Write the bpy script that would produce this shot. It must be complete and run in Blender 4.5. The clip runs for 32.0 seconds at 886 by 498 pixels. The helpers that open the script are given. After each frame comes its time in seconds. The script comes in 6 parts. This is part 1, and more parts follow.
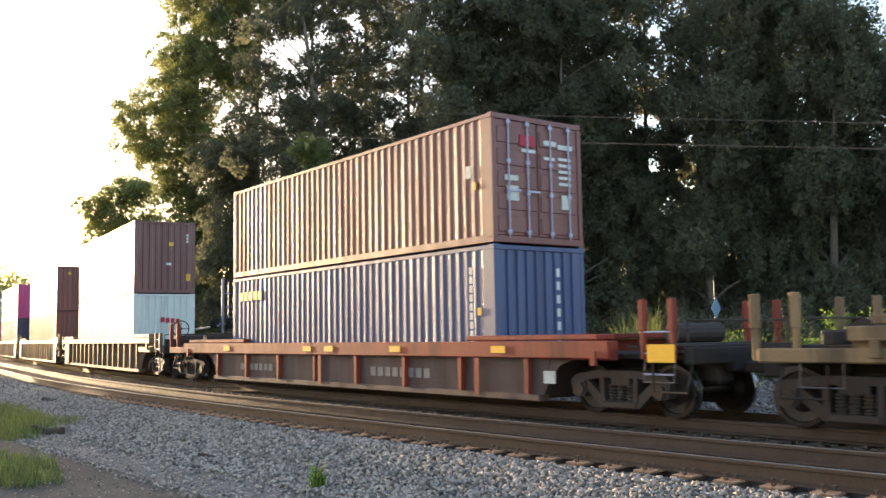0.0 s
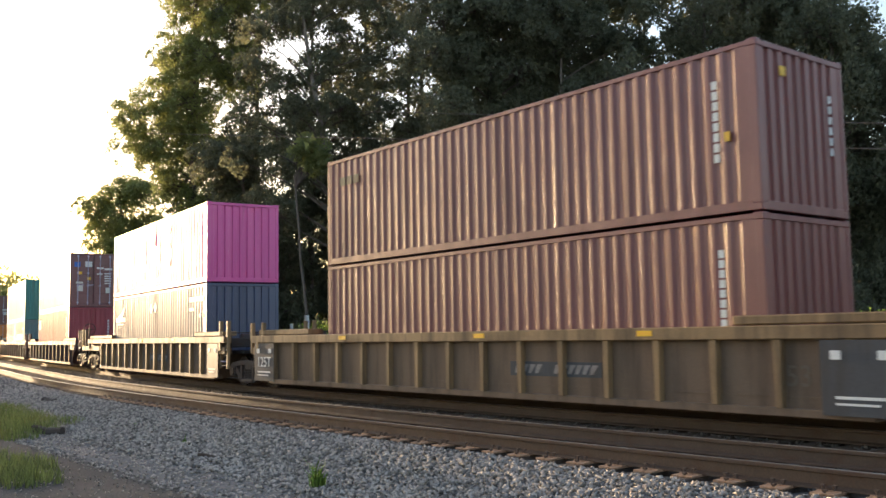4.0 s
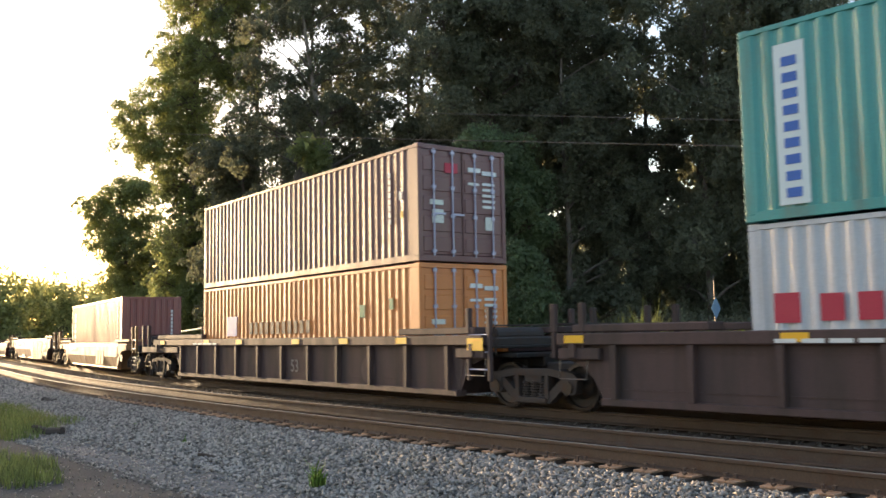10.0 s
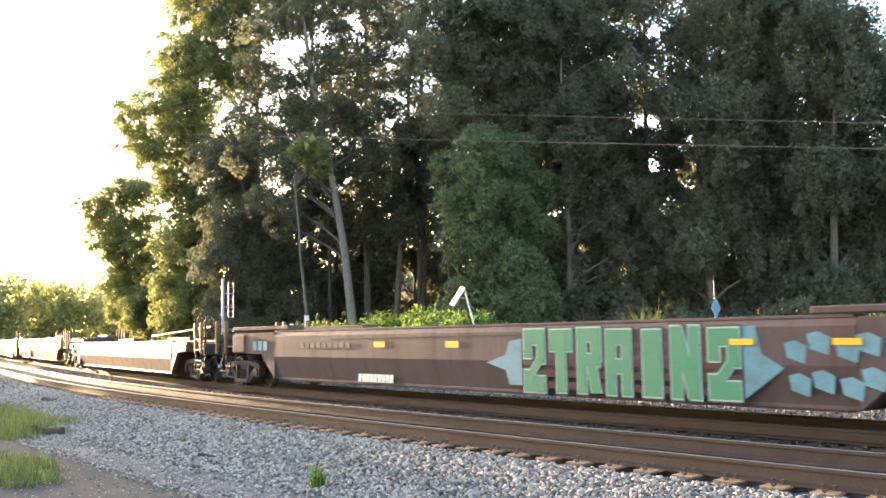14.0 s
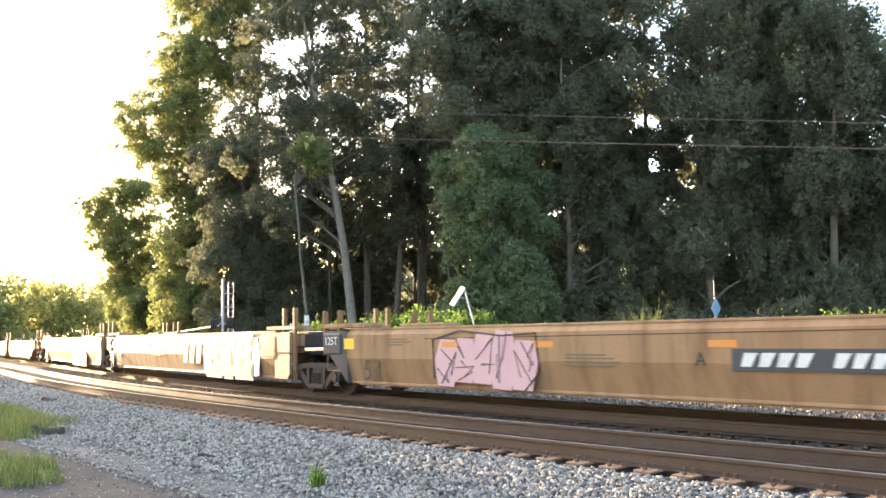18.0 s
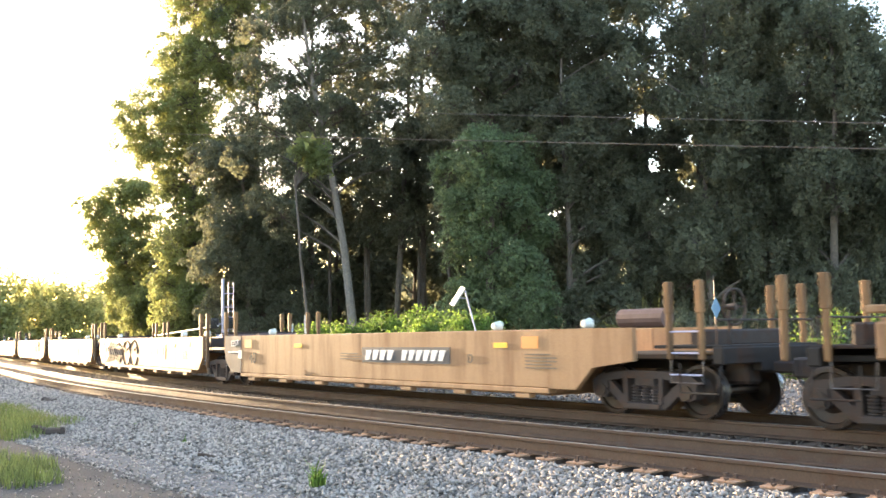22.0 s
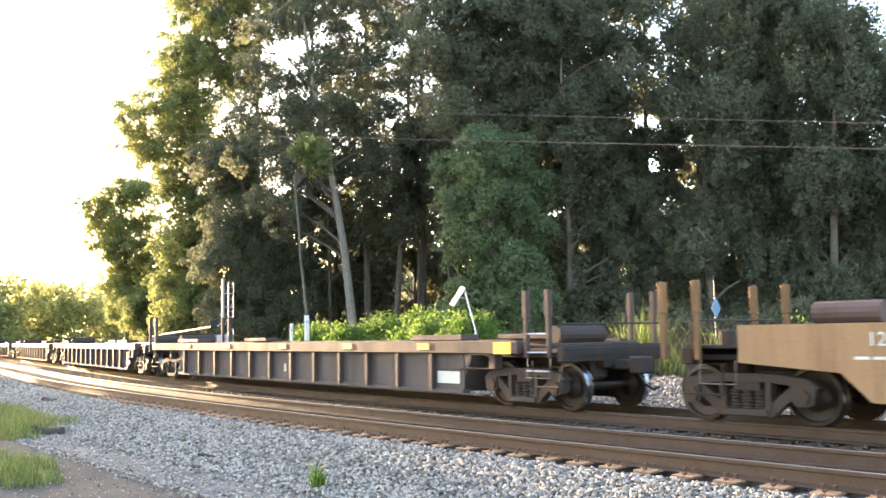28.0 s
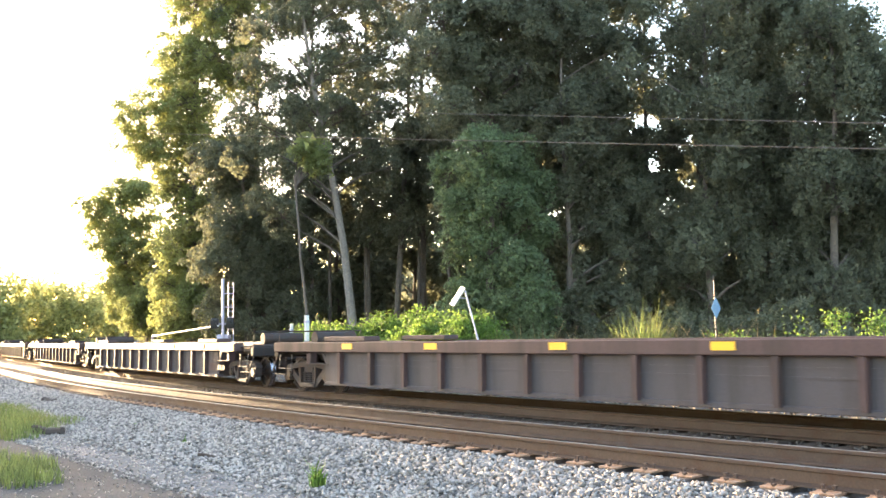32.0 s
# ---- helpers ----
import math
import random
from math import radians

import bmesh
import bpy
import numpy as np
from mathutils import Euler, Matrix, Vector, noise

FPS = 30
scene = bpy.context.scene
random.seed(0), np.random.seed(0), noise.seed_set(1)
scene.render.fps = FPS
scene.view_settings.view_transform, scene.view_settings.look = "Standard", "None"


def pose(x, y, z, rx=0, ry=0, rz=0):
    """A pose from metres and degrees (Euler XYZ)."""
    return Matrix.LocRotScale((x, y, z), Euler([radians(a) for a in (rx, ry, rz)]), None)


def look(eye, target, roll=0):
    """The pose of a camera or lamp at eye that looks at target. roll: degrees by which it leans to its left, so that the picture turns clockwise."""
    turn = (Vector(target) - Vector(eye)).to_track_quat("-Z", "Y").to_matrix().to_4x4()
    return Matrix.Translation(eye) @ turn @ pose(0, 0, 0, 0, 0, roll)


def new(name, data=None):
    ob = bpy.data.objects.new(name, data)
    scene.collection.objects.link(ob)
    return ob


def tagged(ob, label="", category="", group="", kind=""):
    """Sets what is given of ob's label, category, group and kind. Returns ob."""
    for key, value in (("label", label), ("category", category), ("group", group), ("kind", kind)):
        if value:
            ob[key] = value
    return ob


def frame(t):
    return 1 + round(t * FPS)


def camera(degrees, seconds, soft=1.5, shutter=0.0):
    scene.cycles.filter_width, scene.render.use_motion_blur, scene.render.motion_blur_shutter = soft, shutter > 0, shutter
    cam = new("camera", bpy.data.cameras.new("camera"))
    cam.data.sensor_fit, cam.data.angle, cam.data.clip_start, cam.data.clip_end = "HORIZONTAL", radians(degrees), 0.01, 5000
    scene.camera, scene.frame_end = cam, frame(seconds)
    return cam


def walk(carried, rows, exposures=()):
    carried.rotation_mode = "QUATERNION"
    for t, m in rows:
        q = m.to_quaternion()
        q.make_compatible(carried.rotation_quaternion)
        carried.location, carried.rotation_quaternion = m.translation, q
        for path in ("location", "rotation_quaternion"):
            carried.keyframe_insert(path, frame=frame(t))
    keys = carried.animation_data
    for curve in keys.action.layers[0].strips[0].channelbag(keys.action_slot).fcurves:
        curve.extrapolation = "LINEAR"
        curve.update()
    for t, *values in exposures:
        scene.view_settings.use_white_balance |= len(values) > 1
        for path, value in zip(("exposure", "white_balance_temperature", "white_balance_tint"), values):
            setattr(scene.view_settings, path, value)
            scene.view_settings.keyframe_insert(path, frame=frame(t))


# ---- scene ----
# x runs along the tracks in the train's direction, y away from the camera, z = 0 at the rail heads.
cam = camera(50.48, 32.0, shutter=0.14)
EYE = Vector((0, 0, 1.39))
AZ, TILT = radians(138.093), radians(5.2213)
AIM = Vector((math.cos(AZ) * math.cos(TILT), math.sin(AZ) * math.cos(TILT), math.sin(TILT)))
HERE = look(EYE, EYE + AIM, -0.932)
walk(cam, [(0, HERE), (32.0, HERE)], exposures=[(0, 2.25, 6250, 19), (1.0, 2.2, 6250, 19), (2.0, 2.3, 6250, 19), (3.0, 1.92, 6250, 19), (6.0, 1.95, 6250, 19), (7.0, 2.25, 6250, 19), (8.0, 2.05, 6250, 19), (9.0, 2.05, 6250, 19), (10.0, 1.98, 6250, 19), (11.0, 2.2, 6250, 19), (12.0, 2.8, 6250, 19), (13.0, 3.0, 6250, 19), (14.0, 3.15, 6250, 19), (19.0, 3.2, 6250, 19), (23.0, 3.3, 6250, 19), (32.0, 3.55, 6250, 19)])

# ---- light ----
SUN_AZ, SUN_EL = 177.0, 6.0
world = bpy.data.worlds.new("sky")
scene.world = world
world.use_nodes = True
wn = world.node_tree.nodes
sky = wn.new("ShaderNodeTexSky")
sky.sky_type, sky.sun_disc = "NISHITA", False
sky.sun_elevation, sky.sun_rotation = radians(SUN_EL), radians(90 - SUN_AZ)
sky.dust_density, sky.air_density = 1.8, 1.0
world.node_tree.links.new(sky.outputs[0], wn["Background"].inputs[0])
wn["Background"].inputs[1].default_value = 0.15
sun = new("sun", bpy.data.lights.new("sun", "SUN"))
sun.data.energy, sun.data.angle, sun.data.color = 2.5, radians(0.6), (1.0, 0.74, 0.4)
sun_way = Vector((math.cos(radians(SUN_AZ)) * math.cos(radians(SUN_EL)),
                  math.sin(radians(SUN_AZ)) * math.cos(radians(SUN_EL)), math.sin(radians(SUN_EL))))
sun.matrix_world = look(sun_way * 100, (0, 0, 0))

# ---- the line of the tracks ----
BEND, STRAIGHT, MID = 0.0050269, -41.212, 13.65    # a bend, and a straight beyond it
LOW = math.hypot(1, BEND * STRAIGHT)


def along(s):
    """x at the way s along the train's track."""
    x = s
    for _ in range(4):
        c = max(x, STRAIGHT)
        way = c + BEND ** 2 * c ** 3 / 6 + (x - c) * LOW
        x -= (way - s) / math.hypot(1, BEND * c)
    return x


def spot(s, off=0.0, z=0.0):
    """A point at the way s, off metres beyond the train's centre line."""
    x = along(s)
    c = max(x, STRAIGHT)
    slope = BEND * c
    y = MID + BEND * c * c / 2 + (x - c) * slope
    n = math.hypot(1, slope)
    return Vector((x - off * slope / n, y + off / n, z))


def gone(t):
    """How far the train has run after t seconds; it gathers speed."""
    a, b = 0.09504, -0.001712
    return 12.0504 * t + a * (t * t / 2 - 0.8 * t) + b * (t ** 3 / 3 - 4.75 * t * t + 6.96 * t)


def aboard(u, t, z=0.0):
    """The pose of a thing at the train's mark u, at t seconds."""
    s = u + gone(t)
    p, q = spot(s - 6.5), spot(s + 6.5)
    return Matrix.Translation((p + q) / 2 + Vector((0, 0, z))) @ Matrix.Rotation(math.atan2(q.y - p.y, q.x - p.x), 4, "Z")


# ---- materials ----
def node(m, kind, **values):
    n = m.node_tree.nodes.new(kind)
    for k, v in values.items():
        n.inputs[k].default_value = v
    return n


def mat(name, colour, rough=0.6, metal=0.0, scale=3.0, vary=0.25, dirt=None, dirt_amount=0.5, bump=0.1, streak=False,
        pieces=False, thin=0.0, fine=40.0, spread=(0.55, 1.5)):
    """A painted, stony or leafy surface: two scales of variation, dirt in patches or running streaks, and fine relief."""
    m = bpy.data.materials.new(name)
    m.use_nodes = True
    t = m.node_tree
    b = t.nodes["Principled BSDF"]
    co = node(m, "ShaderNodeTexCoord").outputs["Object"]
    if streak:
        mp = node(m, "ShaderNodeMapping")
        mp.inputs["Scale"].default_value = (1.0, 1.0, 0.12)
        t.links.new(co, mp.inputs[0])
        co2 = mp.outputs[0]
    else:
        co2 = co
    big = node(m, "ShaderNodeTexNoise", Scale=scale, Detail=6.0, Roughness=0.65)
    t.links.new(co2, big.inputs["Vector"])
    small = node(m, "ShaderNodeTexNoise", Scale=fine, Detail=4.0)
    t.links.new(co, small.inputs["Vector"])
    hsv = node(m, "ShaderNodeHueSaturation", Color=(*colour, 1))
    mr = node(m, "ShaderNodeMapRange")
    for i, v in enumerate((0.25, 0.75, 1 - vary, 1 + vary)):
        mr.inputs[i + 1].default_value = v
    t.links.new(small.outputs[0], mr.inputs[0])
    val = mr.outputs[0]
    if pieces:
        src = node(m, "ShaderNodeNewGeometry").outputs["Random Per Island"] if pieces == "island" else node(m, "ShaderNodeObjectInfo").outputs["Random"]
        mr2 = node(m, "ShaderNodeMapRange")
        for i, v in enumerate((0, 1, *spread)):
            mr2.inputs[i + 1].default_value = v
        t.links.new(src, mr2.inputs[0])
        mul = node(m, "ShaderNodeMath")
        mul.operation = "MULTIPLY"
        t.links.new(val, mul.inputs[0])
        t.links.new(mr2.outputs[0], mul.inputs[1])
        val = mul.outputs[0]
    t.links.new(val, hsv.inputs["Value"])
    col = hsv.outputs[0]
    if dirt:
        ramp = node(m, "ShaderNodeMapRange")
        for i, v in enumerate((0.62 - 0.25 * dirt_amount, 0.85 - 0.2 * dirt_amount, 0, min(1, 0.4 + dirt_amount * 0.6))):
            ramp.inputs[i + 1].default_value = v
        t.links.new(big.outputs[0], ramp.inputs[0])
        mix = t.nodes.new("ShaderNodeMix")
        mix.data_type = "RGBA"
        t.links.new(ramp.outputs[0], mix.inputs[0])
        t.links.new(col, mix.inputs[6])
        mix.inputs[7].default_value = (*dirt, 1)
        col = mix.outputs[2]
    t.links.new(col, b.inputs["Base Color"])
    rr = node(m, "ShaderNodeMapRange")
    for i, v in enumerate((0.3, 0.7, max(0.05, rough - 0.12), min(1, rough + 0.12))):
        rr.inputs[i + 1].default_value = v
    t.links.new(big.outputs[0], rr.inputs[0])
    t.links.new(rr.outputs[0], b.inputs["Roughness"])
    b.inputs["Metallic"].default_value = metal
    if bump:
        bp = node(m, "ShaderNodeBump", Strength=bump, Distance=0.02)
        t.links.new(small.outputs[0], bp.inputs["Height"])
        t.links.new(bp.outputs[0], b.inputs["Normal"])
    if thin:
        tr = t.nodes.new("ShaderNodeBsdfTranslucent")
        hs = node(m, "ShaderNodeHueSaturation", Hue=0.485, Saturation=1.0, Value=2.1)
        t.links.new(col, hs.inputs["Color"])
        t.links.new(hs.outputs[0], tr.inputs[0])
        mx = node(m, "ShaderNodeMixShader", Fac=thin)
        t.links.new(b.outputs[0], mx.inputs[1])
        t.links.new(tr.outputs[0], mx.inputs[2])
        t.links.new(mx.outputs[0], t.nodes["Material Output"].inputs[0])
    return m


RUST, GRIME = (0.10, 0.045, 0.022), (0.05, 0.042, 0.036)


def paint(name, colour, dirt=RUST, amount=0.45, rough=0.5, scale=2.2):
    m = mat(name, colour, rough, 0.0, scale, 0.12, dirt, amount, 0.08, True)
    if name.endswith("box_paint"):       # glossier enamel
        m.node_tree.nodes["Principled BSDF"].inputs["Specular IOR Level"].default_value = 0.95
    else:                                # dusty, chalked car paint
        m.node_tree.nodes["Principled BSDF"].inputs["Specular IOR Level"].default_value = 0.18
    return m


M = {
    "tanweb": paint("worn_brown_web_paint", (0.165, 0.115, 0.082), GRIME, 0.6, 0.6),
    "tan": paint("tan_paint", (0.28, 0.185, 0.1), GRIME, 0.75, 0.55),
    "yellow": paint("weathered_yellow_paint", (0.335, 0.205, 0.112), (0.16, 0.082, 0.045), 0.7, 0.6),
    "post": paint("rusty_post_paint", (0.22, 0.125, 0.06), (0.07, 0.045, 0.03), 0.8, 0.65, 5.0),
    "dark": paint("dark_brown_paint", (0.090, 0.058, 0.056), GRIME, 0.7, 0.6),
    "black": paint("sooty_paint", (0.03, 0.026, 0.024), RUST, 0.4, 0.65),
    "redcar": paint("red_car_paint", (0.27, 0.055, 0.035), GRIME, 0.6, 0.55),
    "maroon": paint("maroon_paint", (0.105, 0.042, 0.036), GRIME, 0.6, 0.55),
    "greycar": paint("grey_brown_paint", (0.115, 0.08, 0.075), (0.08, 0.045, 0.035), 0.6, 0.6),
    "greyweb": paint("grey_web_paint", (0.09, 0.078, 0.08), GRIME, 0.5, 0.6),
    "slate": paint("slate_paint", (0.07, 0.075, 0.085), GRIME, 0.4, 0.5),
    "box_red": paint("oxide_red_box_paint", (0.165, 0.036, 0.036), (0.09, 0.035, 0.025), 0.4, 0.46),
    "box_brown": paint("brown_box_paint", (0.12, 0.032, 0.036), (0.08, 0.03, 0.025), 0.4, 0.46),
    "box_crimson": paint("crimson_box_paint", (0.27, 0.02, 0.04), RUST, 0.3, 0.54),
    "box_blue": paint("blue_box_paint", (0.022, 0.055, 0.18), (0.03, 0.03, 0.04), 0.4, 0.46),
    "box_navy": paint("navy_box_paint", (0.03, 0.048, 0.115), (0.03, 0.03, 0.04), 0.4, 0.46),
    "box_white": paint("white_box_paint", (0.58, 0.66, 0.66), (0.25, 0.22, 0.18), 0.3, 0.46),
    "box_pink": paint("magenta_box_paint", (0.60, 0.055, 0.28), (0.2, 0.05, 0.09), 0.2, 0.46),
    "box_teal": paint("teal_box_paint", (0.015, 0.27, 0.255), (0.16, 0.10, 0.05), 0.35, 0.46),
    "box_sky": paint("pale_teal_box_paint", (0.125, 0.285, 0.31), (0.25, 0.28, 0.28), 0.5, 0.45),
    "box_silver": paint("silver_box_paint", (0.48, 0.50, 0.54), (0.25, 0.22, 0.2), 0.35, 0.46),
    "box_orange": paint("orange_box_paint", (0.56, 0.17, 0.025), (0.2, 0.07, 0.03), 0.3, 0.46),
    "steel": mat("worn_steel", (0.16, 0.14, 0.13), 0.45, 0.7, 6, 0.2, RUST, 0.5),
    "zinc": mat("galvanized_steel", (0.42, 0.42, 0.55), 0.5, 0.5, 8, 0.15),
    "cast": mat("grimy_cast_steel", (0.046, 0.035, 0.031), 0.75, 0.2, 5, 0.25, RUST, 0.5),
    "wheel": mat("wheel_steel", (0.042, 0.034, 0.03), 0.5, 0.6, 5, 0.2, RUST, 0.5),
    "tread": mat("polished_tread", (0.35, 0.35, 0.37), 0.25, 1.0, 5, 0.1),
    "rail": mat("rusty_rail", (0.085, 0.055, 0.038), 0.7, 0.3, 4, 0.25, RUST, 0.4),
    "railtop": mat("polished_rail_head", (0.5, 0.48, 0.45), 0.4, 1.0, 9, 0.12),
    "tie": mat("creosoted_timber", (0.075, 0.05, 0.035), 0.85, 0, 3, 0.3, (0.12, 0.1, 0.085), 0.6, 0.5, pieces=True),
    "spike": mat("rusty_spike", (0.09, 0.06, 0.045), 0.8, 0.2, 8, 0.3, RUST, 0.5, 0.2),
    "plate": mat("rusty_tie_plate", (0.36, 0.22, 0.135), 0.8, 0.2, 8, 0.3, RUST, 0.5, 0.2),
    "stone": mat("crushed_granite", (0.285, 0.247, 0.212), 0.7, 0, 9, 0.3, None, 0, 0.3, pieces="island", spread=(0.3, 1.65)),
    # darker, browner stones for the strips between and under the rails
    "darkstone": mat("dark_brown_ballast", (0.085, 0.07, 0.058), 0.85, 0, 9, 0.25, None, 0, 0.3, pieces="island"),
    "ballast": mat("fine_ballast_bed", (0.13, 0.125, 0.12), 0.9, 0, 1.2, 0.5, (0.12, 0.10, 0.085), 0.5, 1.0, fine=22.0),
    "white": mat("white_stencil_paint", (0.66, 0.68, 0.68), 0.55, 0, 5, 0.1, (0.3, 0.28, 0.26), 0.25),
    "whitefresh": mat("pale_lettering_vinyl", (0.62, 0.72, 0.74), 0.5, 0, 3, 0.06),
    "reflector": mat("yellow_reflector", (0.85, 0.46, 0.015), 0.4, 0, 8, 0.08),
    "orangepatch": mat("orange_panel_paint", (0.62, 0.24, 0.05), 0.5, 0, 4, 0.12),
    "bark": mat("grey_bark", (0.13, 0.105, 0.085), 0.9, 0, 3, 0.35, (0.08, 0.07, 0.05), 0.5, 0.8, fine=12),
    "leaf": mat("tree_leaves", (0.118, 0.127, 0.08), 0.8, 0, 0.35, 0.12, (0.095, 0.11, 0.068), 0.5, 0, pieces="island", thin=0.5, spread=(0.75, 1.25)),
    # leaves and vines of the sunlit trees, low sun tinted in as yellow
    "sunny_ivy": mat("sunlit_vine_leaves", (0.155, 0.18, 0.066), 0.62, 0, 0.5, 0.2, (0.125, 0.155, 0.06), 0.4, 0, pieces="island", thin=0.6, spread=(0.75, 1.25)),
    "vinegreen": mat("climbing_vine_leaves", (0.125, 0.168, 0.085), 0.62, 0, 0.5, 0.2, (0.10, 0.145, 0.075), 0.4, 0, pieces="island", thin=0.55, spread=(0.75, 1.25)),
    "kudzu": mat("bright_vine_leaves", (0.085, 0.15, 0.03), 0.6, 0, 0.8, 0.2, (0.06, 0.11, 0.022), 0.4, 0, pieces="island", thin=0.55),
    "grass": mat("grass_blades", (0.09, 0.125, 0.04), 0.6, 0, 1.0, 0.2, (0.2, 0.18, 0.06), 0.5, 0, pieces="island", thin=0.55),
    "dirt": mat("trodden_dirt", (0.068, 0.059, 0.05), 0.95, 0, 1.6, 0.5, (0.05, 0.044, 0.037), 0.6, 1.0, fine=26.0),
    "palebark": mat("pale_bark", (0.24, 0.21, 0.18), 0.9, 0, 3, 0.3, (0.16, 0.14, 0.11), 0.5, 0.8, fine=12),
    "drygrass": mat("dry_grass_stems", (0.28, 0.21, 0.10), 0.7, 0, 1.0, 0.2, None, 0, 0, pieces="island", thin=0.3),
    "cable": mat("black_cable", (0.02, 0.02, 0.02), 0.6, 0, 5, 0.1),
    # far leaves: distant haze and glare painted in as a paler base colour
    "haze_tint": mat("far_hill_haze_tinted_leaves", (0.24, 0.25, 0.10), 0.9, 0, 0.05, 0.2, (0.12, 0.14, 0.06), 0.5, 0, pieces="island", thin=0.6),
}


# ---- tools ----
def part(name, bm, material, parent, label=""):
    """Links a bmesh as one mesh object under a thing or a part."""
    me = bpy.data.meshes.new(name)
    bm.to_mesh(me)
    bm.free()
    return join(name, me, material, parent, label)


def join(name, me, material, parent, label=""):
    for m in material if isinstance(material, (list, tuple)) else (material,):
        if m.name not in me.materials:
            me.materials.append(m)
    ob = new(name, me)
    ob.parent = parent
    return tagged(ob, label)


def thing(name, label, category, group="", kind="", at=None):
    ob = new(name)
    ob.empty_display_size = 0.2
    if at is not None:
        ob.matrix_world = at
    return tagged(ob, label, category, group, kind)


def box(bm, x0, x1, y0, y1, z0, z1, bevel=0.0):
    v = [bm.verts.new((x, y, z)) for x in (x0, x1) for y in (y0, y1) for z in (z0, z1)]
    fs = [bm.faces.new([v[i] for i in f]) for f in ((0, 1, 3, 2), (4, 6, 7, 5), (0, 4, 5, 1), (2, 3, 7, 6), (0, 2, 6, 4), (1, 5, 7, 3))]
    if bevel:
        bmesh.ops.bevel(bm, geom=list({e for f in fs for e in f.edges}), offset=bevel, segments=1, affect="EDGES")
    return bm


def boxes(*rows, bevel=0.0):
    bm = bmesh.new()
    for r in rows:
        box(bm, *r, bevel=bevel)
    return bm


def slab(profile, y0, y1, bm=None):
    """A profile of (x, z), drawn out from y0 to y1."""
    bm = bm or bmesh.new()
    a = [bm.verts.new((x, y0, z)) for x, z in profile]
    b = [bm.verts.new((x, y1, z)) for x, z in profile]
    n = len(a)
    bm.faces.new(a)
    bm.faces.new(b[::-1])
    for i in range(n):
        bm.faces.new((a[i], b[i], b[(i + 1) % n], a[(i + 1) % n]))
    bmesh.ops.recalc_face_normals(bm, faces=bm.faces)
    return bm


def beam(profile, x0, x1, bm=None):
    """A profile of (y, z), drawn out from x0 to x1."""
    bm = bm or bmesh.new()
    a = [bm.verts.new((x0, y, z)) for y, z in profile]
    b = [bm.verts.new((x1, y, z)) for y, z in profile]
    n = len(a)
    bm.faces.new(a)
    bm.faces.new(b[::-1])
    for i in range(n):
        bm.faces.new((a[i], b[i], b[(i + 1) % n], a[(i + 1) % n]))
    bmesh.ops.recalc_face_normals(bm, faces=bm.faces)
    return bm


def rod(bm, a, b, r, r2=None, sides=8):
    """A round bar from a to b."""
    a, b = Vector(a), Vector(b)
    q = (b - a).to_track_quat("Z", "Y").to_matrix()
    rings = []
    for p, w in ((a, r), (b, r if r2 is None else r2)):
        rings.append([bm.verts.new(p + q @ Vector((w * math.cos(k * math.tau / sides), w * math.sin(k * math.tau / sides), 0))) for k in range(sides)])
    for k in range(sides):
        bm.faces.new((rings[0][k], rings[0][(k + 1) % sides], rings[1][(k + 1) % sides], rings[1][k]))
    bm.faces.new(rings[0][::-1])
    bm.faces.new(rings[1])
    return bm


def pipe(points, r, sides=8, taper=None):
    """A bent tube along points."""
    bm = bmesh.new()
    n, last = len(points), None
    for i, p in enumerate(points):
        d = (Vector(points[min(i + 1, n - 1)]) - Vector(points[max(i - 1, 0)])).normalized()
        q = d.to_track_quat("Z", "Y").to_matrix()
        w = r if taper is None else r + (taper - r) * i / (n - 1)
        ring = [bm.verts.new(Vector(p) + q @ Vector((w * math.cos(k * math.tau / sides), w * math.sin(k * math.tau / sides), 0))) for k in range(sides)]
        if last:
            for k in range(sides):
                bm.faces.new((last[k], last[(k + 1) % sides], ring[(k + 1) % sides], ring[k]))
        else:
            bm.faces.new(ring[::-1])
        last = ring
    bm.faces.new(last)
    return bm


def lathe(rows, sides=20):
    """A turned solid round the y axis; rows of (radius, y)."""
    bm, last = bmesh.new(), None
    for r, y in rows:
        ring = [bm.verts.new((r * math.cos(k * math.tau / sides), y, r * math.sin(k * math.tau / sides))) for k in range(sides)]
        if last:
            for k in range(sides):
                bm.faces.new((last[k], last[(k + 1) % sides], ring[(k + 1) % sides], ring[k]))
        else:
            bm.faces.new(ring)
        last = ring
    bm.faces.new(last[::-1])
    bmesh.ops.recalc_face_normals(bm, faces=bm.faces)
    return bm


def raw(name, verts, faces, material, parent=None, label="", smooth=False):
    me = bpy.data.meshes.new(name)
    verts = np.asarray(verts, np.float32)
    faces = np.asarray(faces, np.int32)
    k = faces.shape[1]
    me.vertices.add(len(verts))
    me.vertices.foreach_set("co", verts.ravel())
    me.loops.add(faces.size)
    me.loops.foreach_set("vertex_index", faces.ravel())
    me.polygons.add(len(faces))
    me.polygons.foreach_set("loop_start", np.arange(0, faces.size, k, dtype=np.int32))
    if smooth:
        me.polygons.foreach_set("use_smooth", np.ones(len(faces), bool))
    me.update(calc_edges=True)
    return join(name, me, material, parent, label)


# ---- the ground ----
NEAR = -3.75     # the empty track, nearer than the train's


